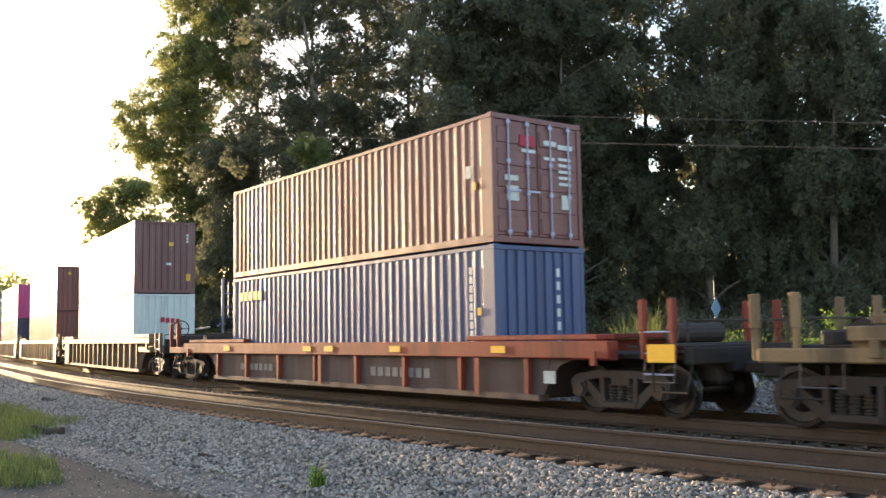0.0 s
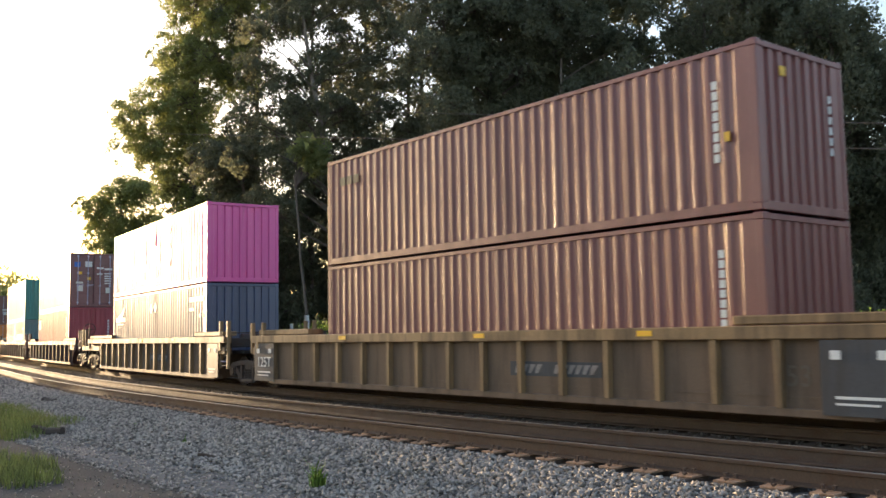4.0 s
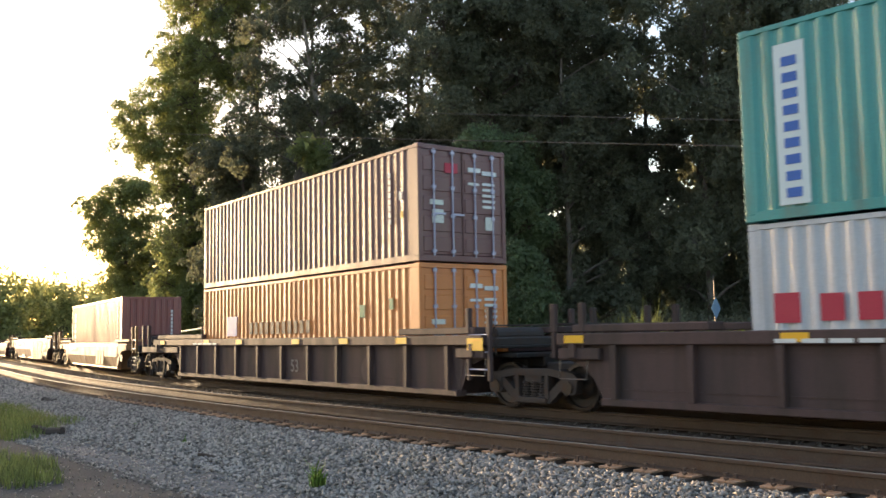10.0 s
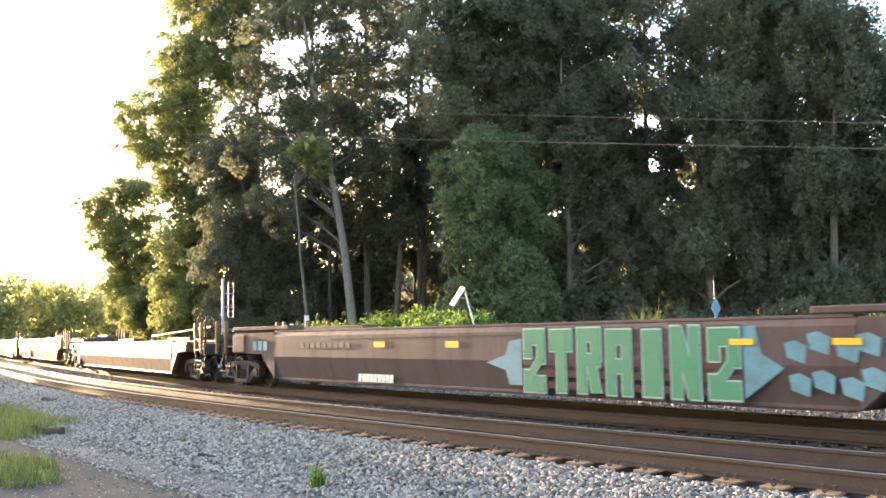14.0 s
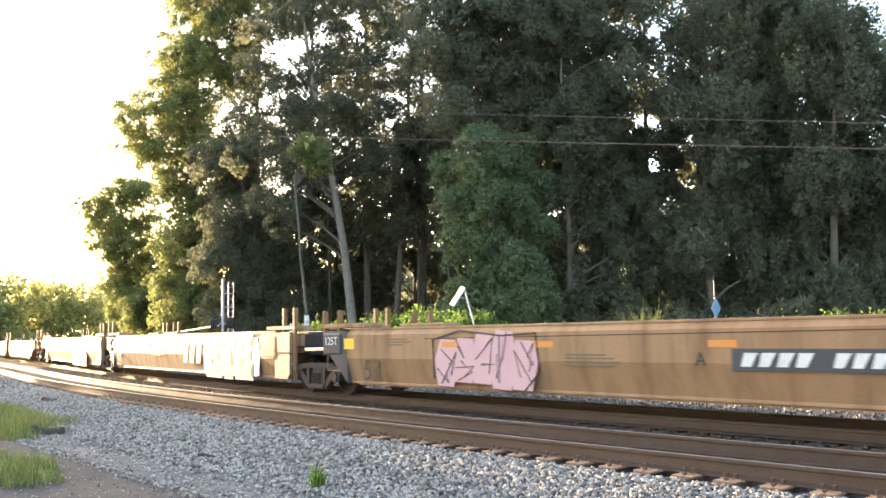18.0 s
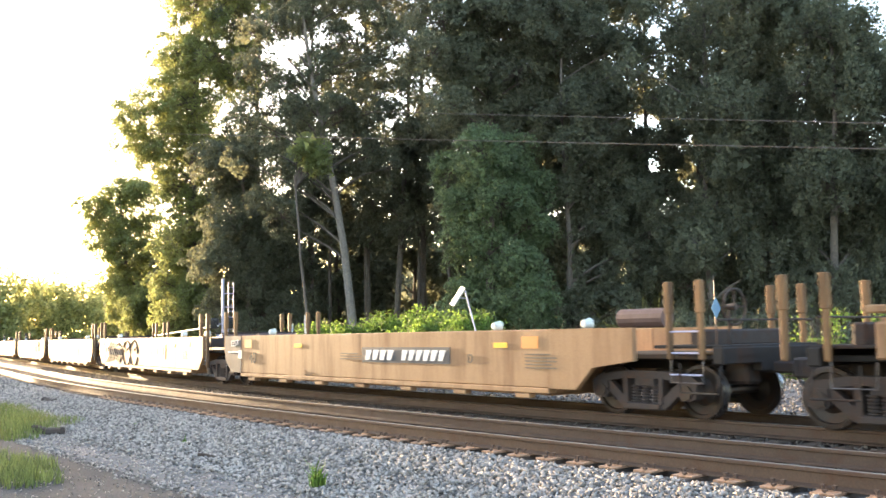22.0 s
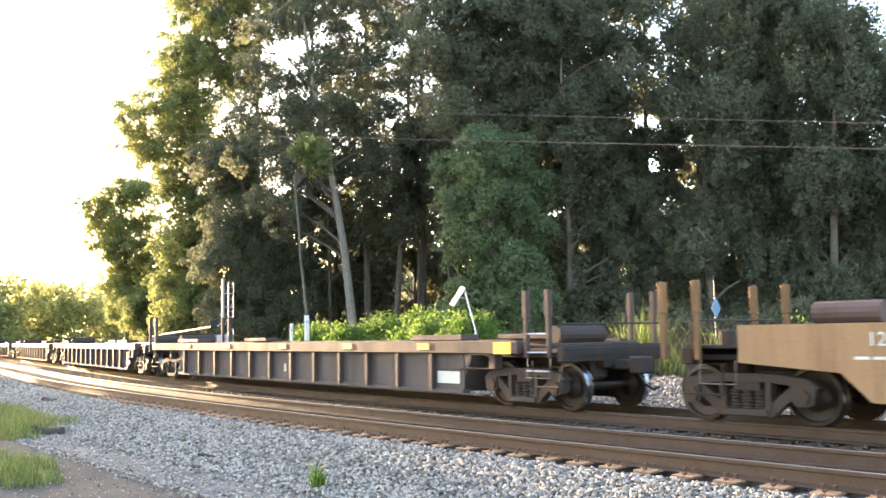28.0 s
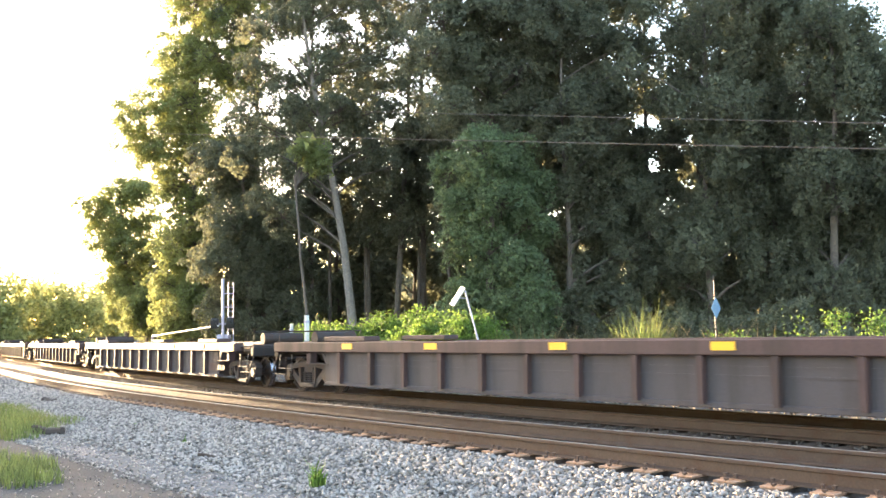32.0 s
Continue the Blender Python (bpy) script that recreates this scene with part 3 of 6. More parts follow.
    for sgn, kind, bx in ends:
        e = half * sgn
        inner = (wf if sgn > 0 else wr) + sgn * 0.3
        tip = e - sgn * (0.55 if kind == 1 else 0.35)
        x0, x1 = sorted((inner, tip))
        part("end_deck", boxes((x0, x1, -1.05, 1.05, 0.94, 1.03), (x0, x1, -0.38, 0.38, 0.76, 0.94), bevel=0.015), M["black"], car)
        for gy in (-1, 1):
            if plain:
                g = wf + 1.2 if sgn > 0 else wr - 1.1
                part("walkway", boxes((*sorted((inner - sgn * 1.75, inner + sgn * 0.02)), *sorted((gy * 1.40, gy * 0.95)), top + 0.012, top + 0.13), bevel=0.02), mt, car)
                part("side_bearer", boxes((g - 0.1, g + 0.1, *sorted((gy * 1.36, gy * 1.16)), 0.72, top - 0.24), bevel=0.02), mt, car)
                part("pull_rod", rod(bmesh.new(), (inner - sgn * 0.1, gy * 1.33, 0.72), (inner + sgn * 1.0, gy * 1.33, 0.74), 0.02, sides=6), M["cast"], car)
            elif style == "ribbed":
                out = stop[sgn] if sgn > 0 or kind != 1 else 0.3
                part("end_sill", boxes((*sorted((inner, e - sgn * out)), *sorted((gy * 1.43, gy * 1.2)), 0.93, 1.13), bevel=0.02), mt, car)
                part("bracket", boxes((*sorted((e - sgn * (stop[sgn] + 0.28), e - sgn * (stop[sgn] + 0.42))), *sorted((gy * 1.475, gy * 1.42)), top - 0.42, top - 0.16), bevel=0.012), mt, car)
                # plate over the bogie, cut away in an arch
                part("arch_plate", slab(((inner - sgn * 0.4, top - 0.2), (e - sgn * stop[sgn], top - 0.2), (e - sgn * stop[sgn], 0.92), (inner + sgn * 0.75, 0.92), (inner + sgn * 0.45, 0.82), (inner + sgn * 0.2, 0.6), (inner, low), (inner - sgn * 0.4, low)), *sorted((gy * 1.31, gy * 1.28))), pm, car)
                part("walkway", boxes((*sorted((inner - sgn * 2.1, e - sgn * (stop[sgn] + 0.3))), *sorted((gy * 1.40, gy * 0.95)), top + 0.012, top + (0.15 if top > 1.3 else 0.11)), bevel=0.02), mt, car)
            elif style == "creased":
                part("walkway", boxes((*sorted((inner - sgn * 0.7, e - sgn * (stop[sgn] - 0.2))), *sorted((gy * 1.42, gy * 0.9)), top + 0.06, top + 0.17), bevel=0.02), mt, car)
                part("end_box", boxes((*sorted((e - sgn * (stop[sgn] - 0.06), e - sgn * (stop[sgn] + 0.7))), *sorted((gy * 1.49, gy * 1.05)), 0.98, top - 0.05), bevel=0.03), M["slate"] if kind == 2 else mt, car)
            part("grab_iron", pipe([(e - sgn * 0.9, gy * 1.36, 0.95), (e - sgn * 0.9, gy * 1.4, 0.6), (e - sgn * 1.5, gy * 1.4, 0.6), (e - sgn * 1.5, gy * 1.36, 0.95)], 0.014, 6), M["steel"], car)
        part("crossover_platform", boxes((*sorted((e - sgn * 0.6, e - sgn * 1.9)), -1.3, 1.3, 1.12, 1.17), bevel=0.01), M["black"], car)
        part("air_reservoir", rod(bmesh.new(), (e - sgn * 3.3, -0.45, 1.62), (e - sgn * 2.3, -0.45, 1.62), 0.17, sides=14) if style == "flat" and kind == 1 else rod(bmesh.new(), (e - sgn * 1.5, -0.7, 1.36), (e - sgn * 1.5, 0.5, 1.36), 0.17, sides=14), M["greycar"] if style == "flat" else M["cast"], car)
        part("brake_rigging", boxes((*sorted((e - sgn * 1.1, e - sgn * 1.3)), -1.15, 1.15, 1.15, top - 0.05), bevel=0.03), M["cast"], car)
        part("brake_cylinder", boxes((*sorted((e - sgn * 0.75, e - sgn * 1.2)), -0.5, -0.1, 0.55, 0.95), bevel=0.05), M["cast"], car)
        rail = pipe([(e - sgn * 0.7, -1.28, 1.0), (e - sgn * 0.7, -1.28, 1.55), (e - sgn * 0.7, 1.28, 1.55), (e - sgn * 0.7, 1.28, 1.0)], 0.018, 6)
        part("handrail", rail, M["cast"], car)
        if tall:
            base, gap = (0.92 if sgn > 0 else 0.26, 0.6) if kind == 1 else (0.77, 0.65)
            for k, xx in enumerate((base, base + gap)):
                for gy in (-1, 1):
                    x = e - sgn * xx
                    z0 = 0.5 if (sgn > 0 and kind == 0 and gy < 0) else 0.95
                    part("guide_post", boxes((x - 0.045, x + 0.045, gy * 1.36 - 0.045, gy * 1.36 + 0.045, z0, post - 0.41), (x - 0.06, x + 0.06, gy * 1.36 - 0.055, gy * 1.36 + 0.055, post - 0.5, post), bevel=0.016), M["post"] if style != "ribbed" else mt, car)
            if sgn > 0:
                for z in (0.72, 1.05, 1.38):
                    part("rung", rod(bmesh.new(), (e - sgn * base, -1.38, z), (e - sgn * (base + gap), -1.38, z), 0.016, sides=6), M["zinc"], car)
        if kind == 1:
            part("end_beam", boxes((*sorted((e - sgn * 0.75, e - sgn * 0.55)), -1.35, 1.35, 0.88, 1.14), bevel=0.02), M["black"], car)
            coupler(car, e - sgn * 0.02, sgn)
            if sgn > 0 and wheel:
                brake_wheel(car, e - wheel, -0.75, 1.75 if wheel < 1 else 1.95, M["cast"])
            bm = pipe([(e - sgn * 0.62, -1.3, 0.9), (e - sgn * 0.62, -1.42, 0.55), (e - sgn * 0.62, -1.42, 0.45), (e - sgn * 1.3, -1.42, 0.45), (e - sgn * 1.3, -1.42, 0.9)], 0.02, 6)
            part("sill_step", bm, M["black"], car)
    car["wf"], car["wr"], car["half"] = wf, wr, half
    return car


def reflectors(car, xs, z, y=-1.466, w=0.42, h=0.13):
    for x in xs:
        part("reflector", boxes((x - w / 2, x + w / 2, y - 0.006, y + 0.004, z - h / 2, z + h / 2)), M["reflector"], car, "yellow reflector strip")


def container(front, length, z, height, colour, label, doors=False, group="containers on the train"):
    """A corrugated steel shipping container; its front end leads."""
    u = front - length / 2
    ob = thing("shipping_container", label, "container", group)
    RIDERS.append((ob, u, z))
    mt = M[colour]
    L, Wd, Hh = length / 2, 1.219, height
    # corrugated sides
    step, flat, slope, deep = 0.278, 0.072, 0.067, 0.036
    for sgn in (-1, 1):
        bm = bmesh.new()
        xs = []
        x = -L + 0.14
        dents = random.Random(round(-front * 10 + 7 * z))
        while x < L - 0.14 - step:
            d, j = deep * dents.uniform(0.82, 1.1), dents.uniform(-0.009, 0.009)
            xs += [(x, dents.uniform(0, 0.003)), (x + flat + j, 0), (x + flat + slope + j * 0.5, d), (x + 2 * flat + slope, d)]
            x += step
        xs += [(x, 0), (L - 0.14, 0)]
        lo = [bm.verts.new((a, sgn * (Wd - 0.006 - d), 0.15)) for a, d in xs]
        hi = [bm.verts.new((a, sgn * (Wd - 0.006 - d), Hh - 0.09)) for a, d in xs]
        for i in range(len(xs) - 1):
            q = (lo[i], lo[i + 1], hi[i + 1], hi[i])
            bm.faces.new(q if sgn < 0 else q[::-1])
        part("side_wall", bm, mt, ob)
        part("top_rail", boxes((-L + 0.15, L - 0.15, *sorted((sgn * Wd, sgn * (Wd - 0.06))), Hh - 0.10, Hh - 0.02), bevel=0.008), mt, ob)
        part("bottom_rail", boxes((-L + 0.15, L - 0.15, *sorted((sgn * (Wd - 0.002), sgn * (Wd - 0.05))), 0.01, 0.16), bevel=0.008), mt, ob)
    part("roof", boxes((-L + 0.05, L - 0.05, -Wd + 0.05, Wd - 0.05, Hh - 0.04, Hh - 0.015)), mt, ob)
    part("floor", boxes((-L + 0.05, L - 0.05, -Wd + 0.05, Wd - 0.05, 0.06, 0.15)), mt, ob)
    for gx in (-1, 1):
        for gy in (-1, 1):
            part("corner_post", boxes((*sorted((gx * (L - 0.003), gx * (L - 0.15))), *sorted((gy * (Wd - 0.002), gy * (Wd - 0.11))), 0.11, Hh - 0.11), bevel=0.012), mt, ob)
            for z0 in (0.0, Hh - 0.118):
                part("corner_casting", boxes((*sorted((gx * L, gx * (L - 0.178))), *sorted((gy * Wd, gy * (Wd - 0.162))), z0, z0 + 0.118), bevel=0.015), mt, ob)
        if gx == 1 and doors:
            for gy in (-1, 1):
                y0, y1 = sorted((gy * 0.012, gy * (Wd - 0.10)))
                leaf = part("door", boxes((L - 0.08, L - 0.035, y0, y1, 0.16, Hh - 0.12), bevel=0.01), mt, ob)
                for k in range(5):
                    part("door_panel", boxes((L - 0.045, L - 0.015, y0 + 0.05, y1 - 0.05, 0.22 + k * (Hh - 0.36) / 5, 0.22 + (k + 0.72) * (Hh - 0.36) / 5), bevel=0.01), mt, leaf)
                for f in (0.28, 0.74):
                    yy = y0 + f * (y1 - y0)
                    bm = rod(bmesh.new(), (L + 0.012, yy, 0.12), (L + 0.012, yy, Hh - 0.10), 0.02, sides=8)
                    for zz in (0.2, Hh * 0.38, Hh * 0.62, Hh - 0.2):
                        box(bm, L - 0.02, L + 0.03, yy - 0.05, yy + 0.05, zz, zz + 0.07)
                    box(bm, L + 0.005, L + 0.035, yy - 0.03, yy + 0.3 * -gy if gy < 0 else yy + 0.02, Hh * 0.40, Hh * 0.40 + 0.04)
                    part("locking_bar", bm, M["zinc"], leaf, "galvanized locking bar")
            part("door_header", boxes((L - 0.12, L - 0.004, -Wd + 0.11, Wd - 0.11, Hh - 0.12, Hh - 0.01), bevel=0.01), mt, ob)
            part("door_sill", boxes((L - 0.12, L - 0.004, -Wd + 0.11, Wd - 0.11, 0.01, 0.15), bevel=0.01), mt, ob)
        else:
            bm = bmesh.new()
            ys, y = [], -Wd + 0.11
            while y < Wd - 0.11 - 0.25:
                ys += [(y, 0), (y + 0.11, 0), (y + 0.128, 0.045), (y + 0.232, 0.045)]
                y += 0.25
            ys += [(y, 0), (Wd - 0.11, 0)]
            lo = [bm.verts.new((gx * (L - 0.02 - d), a, 0.14)) for a, d in ys]
            hi = [bm.verts.new((gx * (L - 0.02 - d), a, Hh - 0.1)) for a, d in ys]
            for i in range(len(ys) - 1):
                q = (lo[i], lo[i + 1], hi[i + 1], hi[i])
                bm.faces.new(q if gx > 0 else q[::-1])
            part("end_wall", bm, mt, ob)
            for z0, z1 in ((Hh - 0.11, Hh - 0.02), (0.01, 0.15)):
                part("end_rail", boxes((*sorted((gx * (L - 0.004), gx * (L - 0.09))), -Wd + 0.11, Wd - 0.11, z0, z1), bevel=0.008), mt, ob)
    ob["L"] = L
    return ob


CARS = {}
g_tan, g_dark, g_53, g_40 = "tan ribbed well units", "dark ribbed well units", "long yellow well units", "short yellow well units"
CARS["c0"] = well_car(14.8, -7.3, "ribbed", "tan", 1.42, g_tan, "tan weathered well car leaving at the head of the cut")
CARS["c1"] = well_car(-7.4, -29.8, "ribbed", "redcar", 1.25, "", "red and grey well car with yellow reflectors under stacked boxes", wheel=0, panel="greycar", pitch=2.1)
CARS["c2"] = well_car(-29.9, -52.2, "ribbed", "tan", 1.45, g_tan, "tan ribbed well unit carrying a white box under a brown one", (1, 2), panel="tanweb", wheel=0.6, post=1.62)
CARS["c3"] = well_car(-52.2, -72.4, "ribbed", "tan", 1.45, g_tan, "tan ribbed middle well unit under two oxide-red boxes", (0, 2), panel="tanweb", post=1.8)
CARS["c4"] = well_car(-72.4, -93.6, "ribbed", "tan", 1.45, g_tan, "tan ribbed well unit under a magenta and a navy box", (0, 1), panel="tanweb")
CARS["c5"] = well_car(-93.7, -116.0, "ribbed", "dark", 1.38, g_dark, "dark brown ribbed well unit under brown and crimson boxes", (1, 2), pitch=1.5)
CARS["c6"] = well_car(-116.0, -136.4, "ribbed", "dark", 1.38, g_dark, "dark brown ribbed well unit under a teal box", (0, 2), pitch=1.5)
CARS["c7"] = well_car(-136.4, -157.8, "ribbed", "dark", 1.38, g_dark, "dark brown ribbed well unit under brown and orange boxes", (0, 1), pitch=1.5)
CARS["c8"] = well_car(-157.9, -178.2, "creased", "yellow", 1.25, "", "weathered yellow well car with a single oxide-red box", wheel=0)
CARS["c9"] = well_car(-178.3, -202.3, "creased", "greycar", 1.53, "", "empty brown well car with green and blue graffiti", low=0.31)
CARS["c10"] = well_car(-202.4, -226.5, "creased", "maroon", 1.28, "", "empty maroon well car with yellow reflectors")
CARS["c11"] = well_car(-226.6, -249.5, "creased", "yellow", 1.52, g_53, "empty yellow well unit with pink graffiti", (1, 2), low=0.33, wheel=0, post=2.0)
CARS["c12"] = well_car(-249.5, -269.5, "creased", "yellow", 1.52, g_53, "empty yellow middle well unit with black and lilac graffiti", (0, 2), low=0.33, post=2.15)
CARS["c13"] = well_car(-269.5, -290.9, "creased", "yellow", 1.52, g_53, "empty yellow well unit with lime graffiti", (0, 1), low=0.33, post=2.15)
marks = (-291.0, -309.7, -325.6, -341.5, -357.4, -375.0)
for k in range(5):
    CARS["s%d" % k] = well_car(marks[k], marks[k + 1], "flat", "yellow", 1.46, g_40, "empty short yellow well unit with slate end panels", (1 if k == 0 else 0, 1 if k == 4 else 2), low=0.32, wheel=0.75, post=2.16)
tails = (-376.1, -398.4, -420.85, -443.2, -465.4, -487.7, -510.0, -532.3, -554.6, -577.0)
for k in range(9):
    CARS["t%d" % k] = well_car(tails[k], tails[k + 1] + 0.1, "ribbed", "dark", 1.26, "empty dark well cars", "empty dark brown ribbed well car with yellow reflectors", tall=(k == 0), wheel=0, plain=True, post=2.16, panel="greyweb", low=0.29)

BOX = {}
BOX["red1"] = container(-12.74, 12.19, 3.17, 2.59, "box_red", "oxide-red shipping container with closed doors stacked on a blue one", True)
BOX["blue1"] = container(-12.74, 12.19, 0.56, 2.59, "box_blue", "blue corrugated shipping container in the well of the red car")
BOX["brown2"] = container(-35.66, 12.19, 3.24, 2.896, "box_brown", "tall brown shipping container stacked on a white one")
BOX["white2"] = container(-35.66, 12.19, 0.32, 2.896, "box_white", "white shipping container with small red lettering")
BOX["red3"] = container(-55.63, 12.19, 3.14, 2.59, "box_red", "oxide-red shipping container stacked on its like")
BOX["low3"] = container(-55.63, 12.19, 0.53, 2.59, "box_red", "oxide-red shipping container in a tan well")
BOX["pink4"] = container(-75.75, 12.19, 3.19, 2.59, "box_pink", "magenta shipping container with huge white lettering")
BOX["navy4"] = container(-75.75, 12.19, 0.58, 2.59, "box_navy", "navy shipping container with small white emblem")
BOX["brown5"] = container(-99.62, 12.19, 3.2, 2.896, "box_brown", "brown shipping container with doors leading, on a crimson one", True)
BOX["crimson5"] = container(-99.62, 12.19, 0.29, 2.896, "box_crimson", "crimson shipping container in a dark well")
BOX["teal6"] = container(-119.72, 12.19, 2.96, 2.896, "box_teal", "teal shipping container across two short ones")
BOX["sky6"] = container(-119.72, 6.06, 0.36, 2.59, "box_sky", "short faded teal shipping container with pale lettering")
BOX["silver6"] = container(-125.85, 6.06, 0.36, 2.59, "box_silver", "short silver shipping container with red lettering")
BOX["brown7"] = container(-139.8, 12.19, 2.98, 2.59, "box_brown", "brown shipping container with closed doors on an orange one", True)
BOX["orange7"] = container(-139.8, 12.19, 0.37, 2.59, "box_orange", "orange shipping container with dark lettering", True)
BOX["red8"] = container(-162.2, 12.19, 0.29, 2.896, "box_red", "single oxide-red shipping container low in a yellow well")


# ---- markings of the containers ----
M["ashgrey"] = mat("thin_grey_spray", (0.075, 0.072, 0.068), 0.6, 0, 1.6, 0.2, (0.2, 0.14, 0.08), 0.3)
M["worngrey"] = mat("worn_grey_lettering", (0.24, 0.22, 0.215), 0.6, 0, 5, 0.2, (0.12, 0.1, 0.09), 0.5)
M["ink"] = mat("dark_lettering_paint", (0.03, 0.03, 0.035), 0.6, 0, 5, 0.15, (0.1, 0.08, 0.06), 0.3)
M["redink"] = mat("red_lettering_paint", (0.42, 0.022, 0.055), 0.5, 0, 5, 0.1)
M["blueink"] = mat("blue_lettering_paint", (0.03, 0.12, 0.45), 0.5, 0, 5, 0.1)
M["green_spray"] = mat("green_spray_paint", (0.028, 0.205, 0.105), 0.55, 0, 2, 0.15, (0.06, 0.22, 0.18), 0.4)
M["lime_spray"] = mat("lime_spray_paint", (0.29, 0.38, 0.05), 0.55, 0, 2, 0.15, (0.22, 0.3, 0.07), 0.4)
M["lilac_spray"] = mat("lilac_spray_paint", (0.33, 0.29, 0.56), 0.55, 0, 2, 0.12)
M["pink_spray"] = mat("pink_spray_paint", (0.58, 0.36, 0.40), 0.6, 0, 1.5, 0.15, (0.45, 0.25, 0.28), 0.4)
M["cyan_spray"] = mat("pale_blue_spray_paint", (0.12, 0.27, 0.33), 0.6, 0, 2, 0.15, (0.1, 0.14, 0.15), 0.7)
M["faint"] = mat("worn_dark_stencil", (0.13, 0.10, 0.075), 0.65, 0, 5, 0.2)
M["sticker"] = mat("white_placard", (0.6, 0.62, 0.58), 0.5, 0, 9, 0.15, (0.3, 0.3, 0.28), 0.4)
M["yellowsign"] = mat("yellow_placard", (0.7, 0.42, 0.03), 0.5, 0, 6, 0.1)

SIDE = -1.221


def diamond(ob, x, z, r, material, y=SIDE):
    part("placard", slab(((x - r, z), (x, z - r), (x + r, z), (x, z + r)), y - 0.005, y + 0.003), material, ob, "white diamond placard")


def mark(key, x0, x1, z0, z1, n, material, upright=False, gap=0.2):
    (column if upright else blocks)(x0, x1, z0, z1, n, material, BOX[key], gap, SIDE)


def end_marks(key, rows, material, name="lettering"):
    """Marks on the leading end: rows of (y0, y1, z0, z1)."""
    ob = BOX[key]
    x = ob["L"]
    for a, b, c, d in rows:
        part(name, boxes((x - 0.012, x + 0.004, a, b, c, d)), material, ob)


W1 = M["white"]
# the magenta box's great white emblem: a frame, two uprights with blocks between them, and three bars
WV = M["whitefresh"]
bars([(-1.9, -0.62, 2.0, 2.25), (-1.9, -0.62, 0.78, 1.03), (-1.9, -1.62, 1.03, 2.0), (-0.90, -0.62, 1.03, 2.0),
      (-0.48, -0.21, 0.78, 2.25), (0.55, 0.82, 0.78, 2.25), (-0.16, 0.14, 1.42, 2.1), (0.19, 0.49, 0.94, 1.62),
      (0.95, 2.05, 2.0, 2.25), (1.08, 2.05, 1.4, 1.63), (0.95, 2.05, 0.78, 1.03)], WV, BOX["pink4"], "lettering", SIDE, "white emblem")
blocks(-1.88, 2.08, 0.3, 0.45, 19, WV, BOX["pink4"], 0.45, SIDE)
mark("pink4", 4.95, 5.05, 0.6, 2.1, 10, W1, True)
mark("pink4", 5.4, 5.55, 1.7, 1.85, 1, M["yellowsign"])
mark("pink4", 5.4, 5.55, 1.3, 1.5, 1, W1)
part("emblem", slab(((-5.3, 1.75), (-4.75, 1.9), (-4.15, 2.2), (-4.35, 1.9), (-4.6, 1.72)), SIDE - 0.005, SIDE + 0.003), W1, BOX["navy4"], "white wing emblem")
mark("navy4", -5.55, -4.05, 1.54, 1.72, 9, W1)
mark("navy4", -5.3, -4.3, 1.42, 1.48, 6, W1, False, 0.3)
diamond(BOX["navy4"], -0.27, 1.95, 0.19, W1)
diamond(BOX["navy4"], 0.28, 1.98, 0.19, W1)
mark("navy4", 4.34, 5.85, 2.02, 2.18, 9, W1, False, 0.12)
mark("navy4", 4.34, 4.85, 1.72, 1.82, 3, W1)
mark("navy4", 5.4, 5.55, 1.5, 1.62, 1, W1)
mark("navy4", 5.7, 5.82, 1.5, 1.62, 1, M["yellowsign"])
mark("blue1", -5.6, -4.1, 1.9, 2.15, 5, M["yellowsign"])
mark("blue1", 5.3, 5.4, 0.4, 2.2, 10, W1, True)
mark("blue1", 5.55, 5.7, 1.2, 1.35, 1, M["yellowsign"])
end_marks("blue1", [(0.42, 0.50, 0.35 + 0.27 * k, 0.52 + 0.27 * k) for k in range(7)], W1)
mark("red1", 5.25, 5.45, 1.35, 1.6, 1, W1)
mark("red1", 5.5, 5.6, 1.1, 1.25, 1, M["yellowsign"])
mark("brown2", -5.55, -4.5, 2.05, 2.2, 3, M["cyan_spray"])
mark("brown2", -5.55, -4.3, 1.8, 1.98, 4, W1)
mark("brown2", 5.25, 5.38, 1.0, 2.5, 9, W1, True)
mark("brown2", 5.5, 5.75, 0.45, 0.75, 1, M["yellowsign"])
mark("brown2", 5.55, 5.7, 1.0, 1.15, 1, M["yellowsign"])
mark("brown2", 5.55, 5.7, 1.6, 1.75, 1, M["yellowsign"])
end_marks("brown2", [(0.15, 0.33, 1.9, 2.05), (0.85, 1.02, 0.5, 0.78)], M["yellowsign"])
end_marks("brown2", [(0.05, 0.25, 1.12, 1.22)] + [(0.85, 0.93, 2.05 + 0.13 * k, 2.14 + 0.13 * k) for k in range(3)], W1)
mark("white2", -5.3, -3.9, 1.98, 2.26, 4, M["redink"], False, 0.32)
end_marks("white2", [(-0.15 + 0.2 * k, 0.0 + 0.2 * k, 1.75 - 0.02 * k, 1.95 - 0.02 * k) for k in range(4)], M["redink"])
mark("red3", -5.5, -4.6, 1.9, 2.1, 3, M["faint"])
mark("red3", 5.3, 5.4, 0.8, 2.1, 8, W1, True)
mark("red3", 5.5, 5.62, 1.1, 1.25, 1, M["yellowsign"])
end_marks("red3", [(0.75, 0.82, 1.0 + 0.17 * k, 1.12 + 0.17 * k) for k in range(6)], W1)
end_marks("red3", [(-0.6, -0.45, 2.1, 2.25)], M["yellowsign"])
mark("low3", 5.3, 5.4, 0.9, 2.1, 8, W1, True)
mark("brown5", -5.38, -5.18, 0.9, 2.5, 6, W1, True, 0.3)
mark("brown5", 5.2, 5.3, 1.1, 2.5, 9, W1, True)
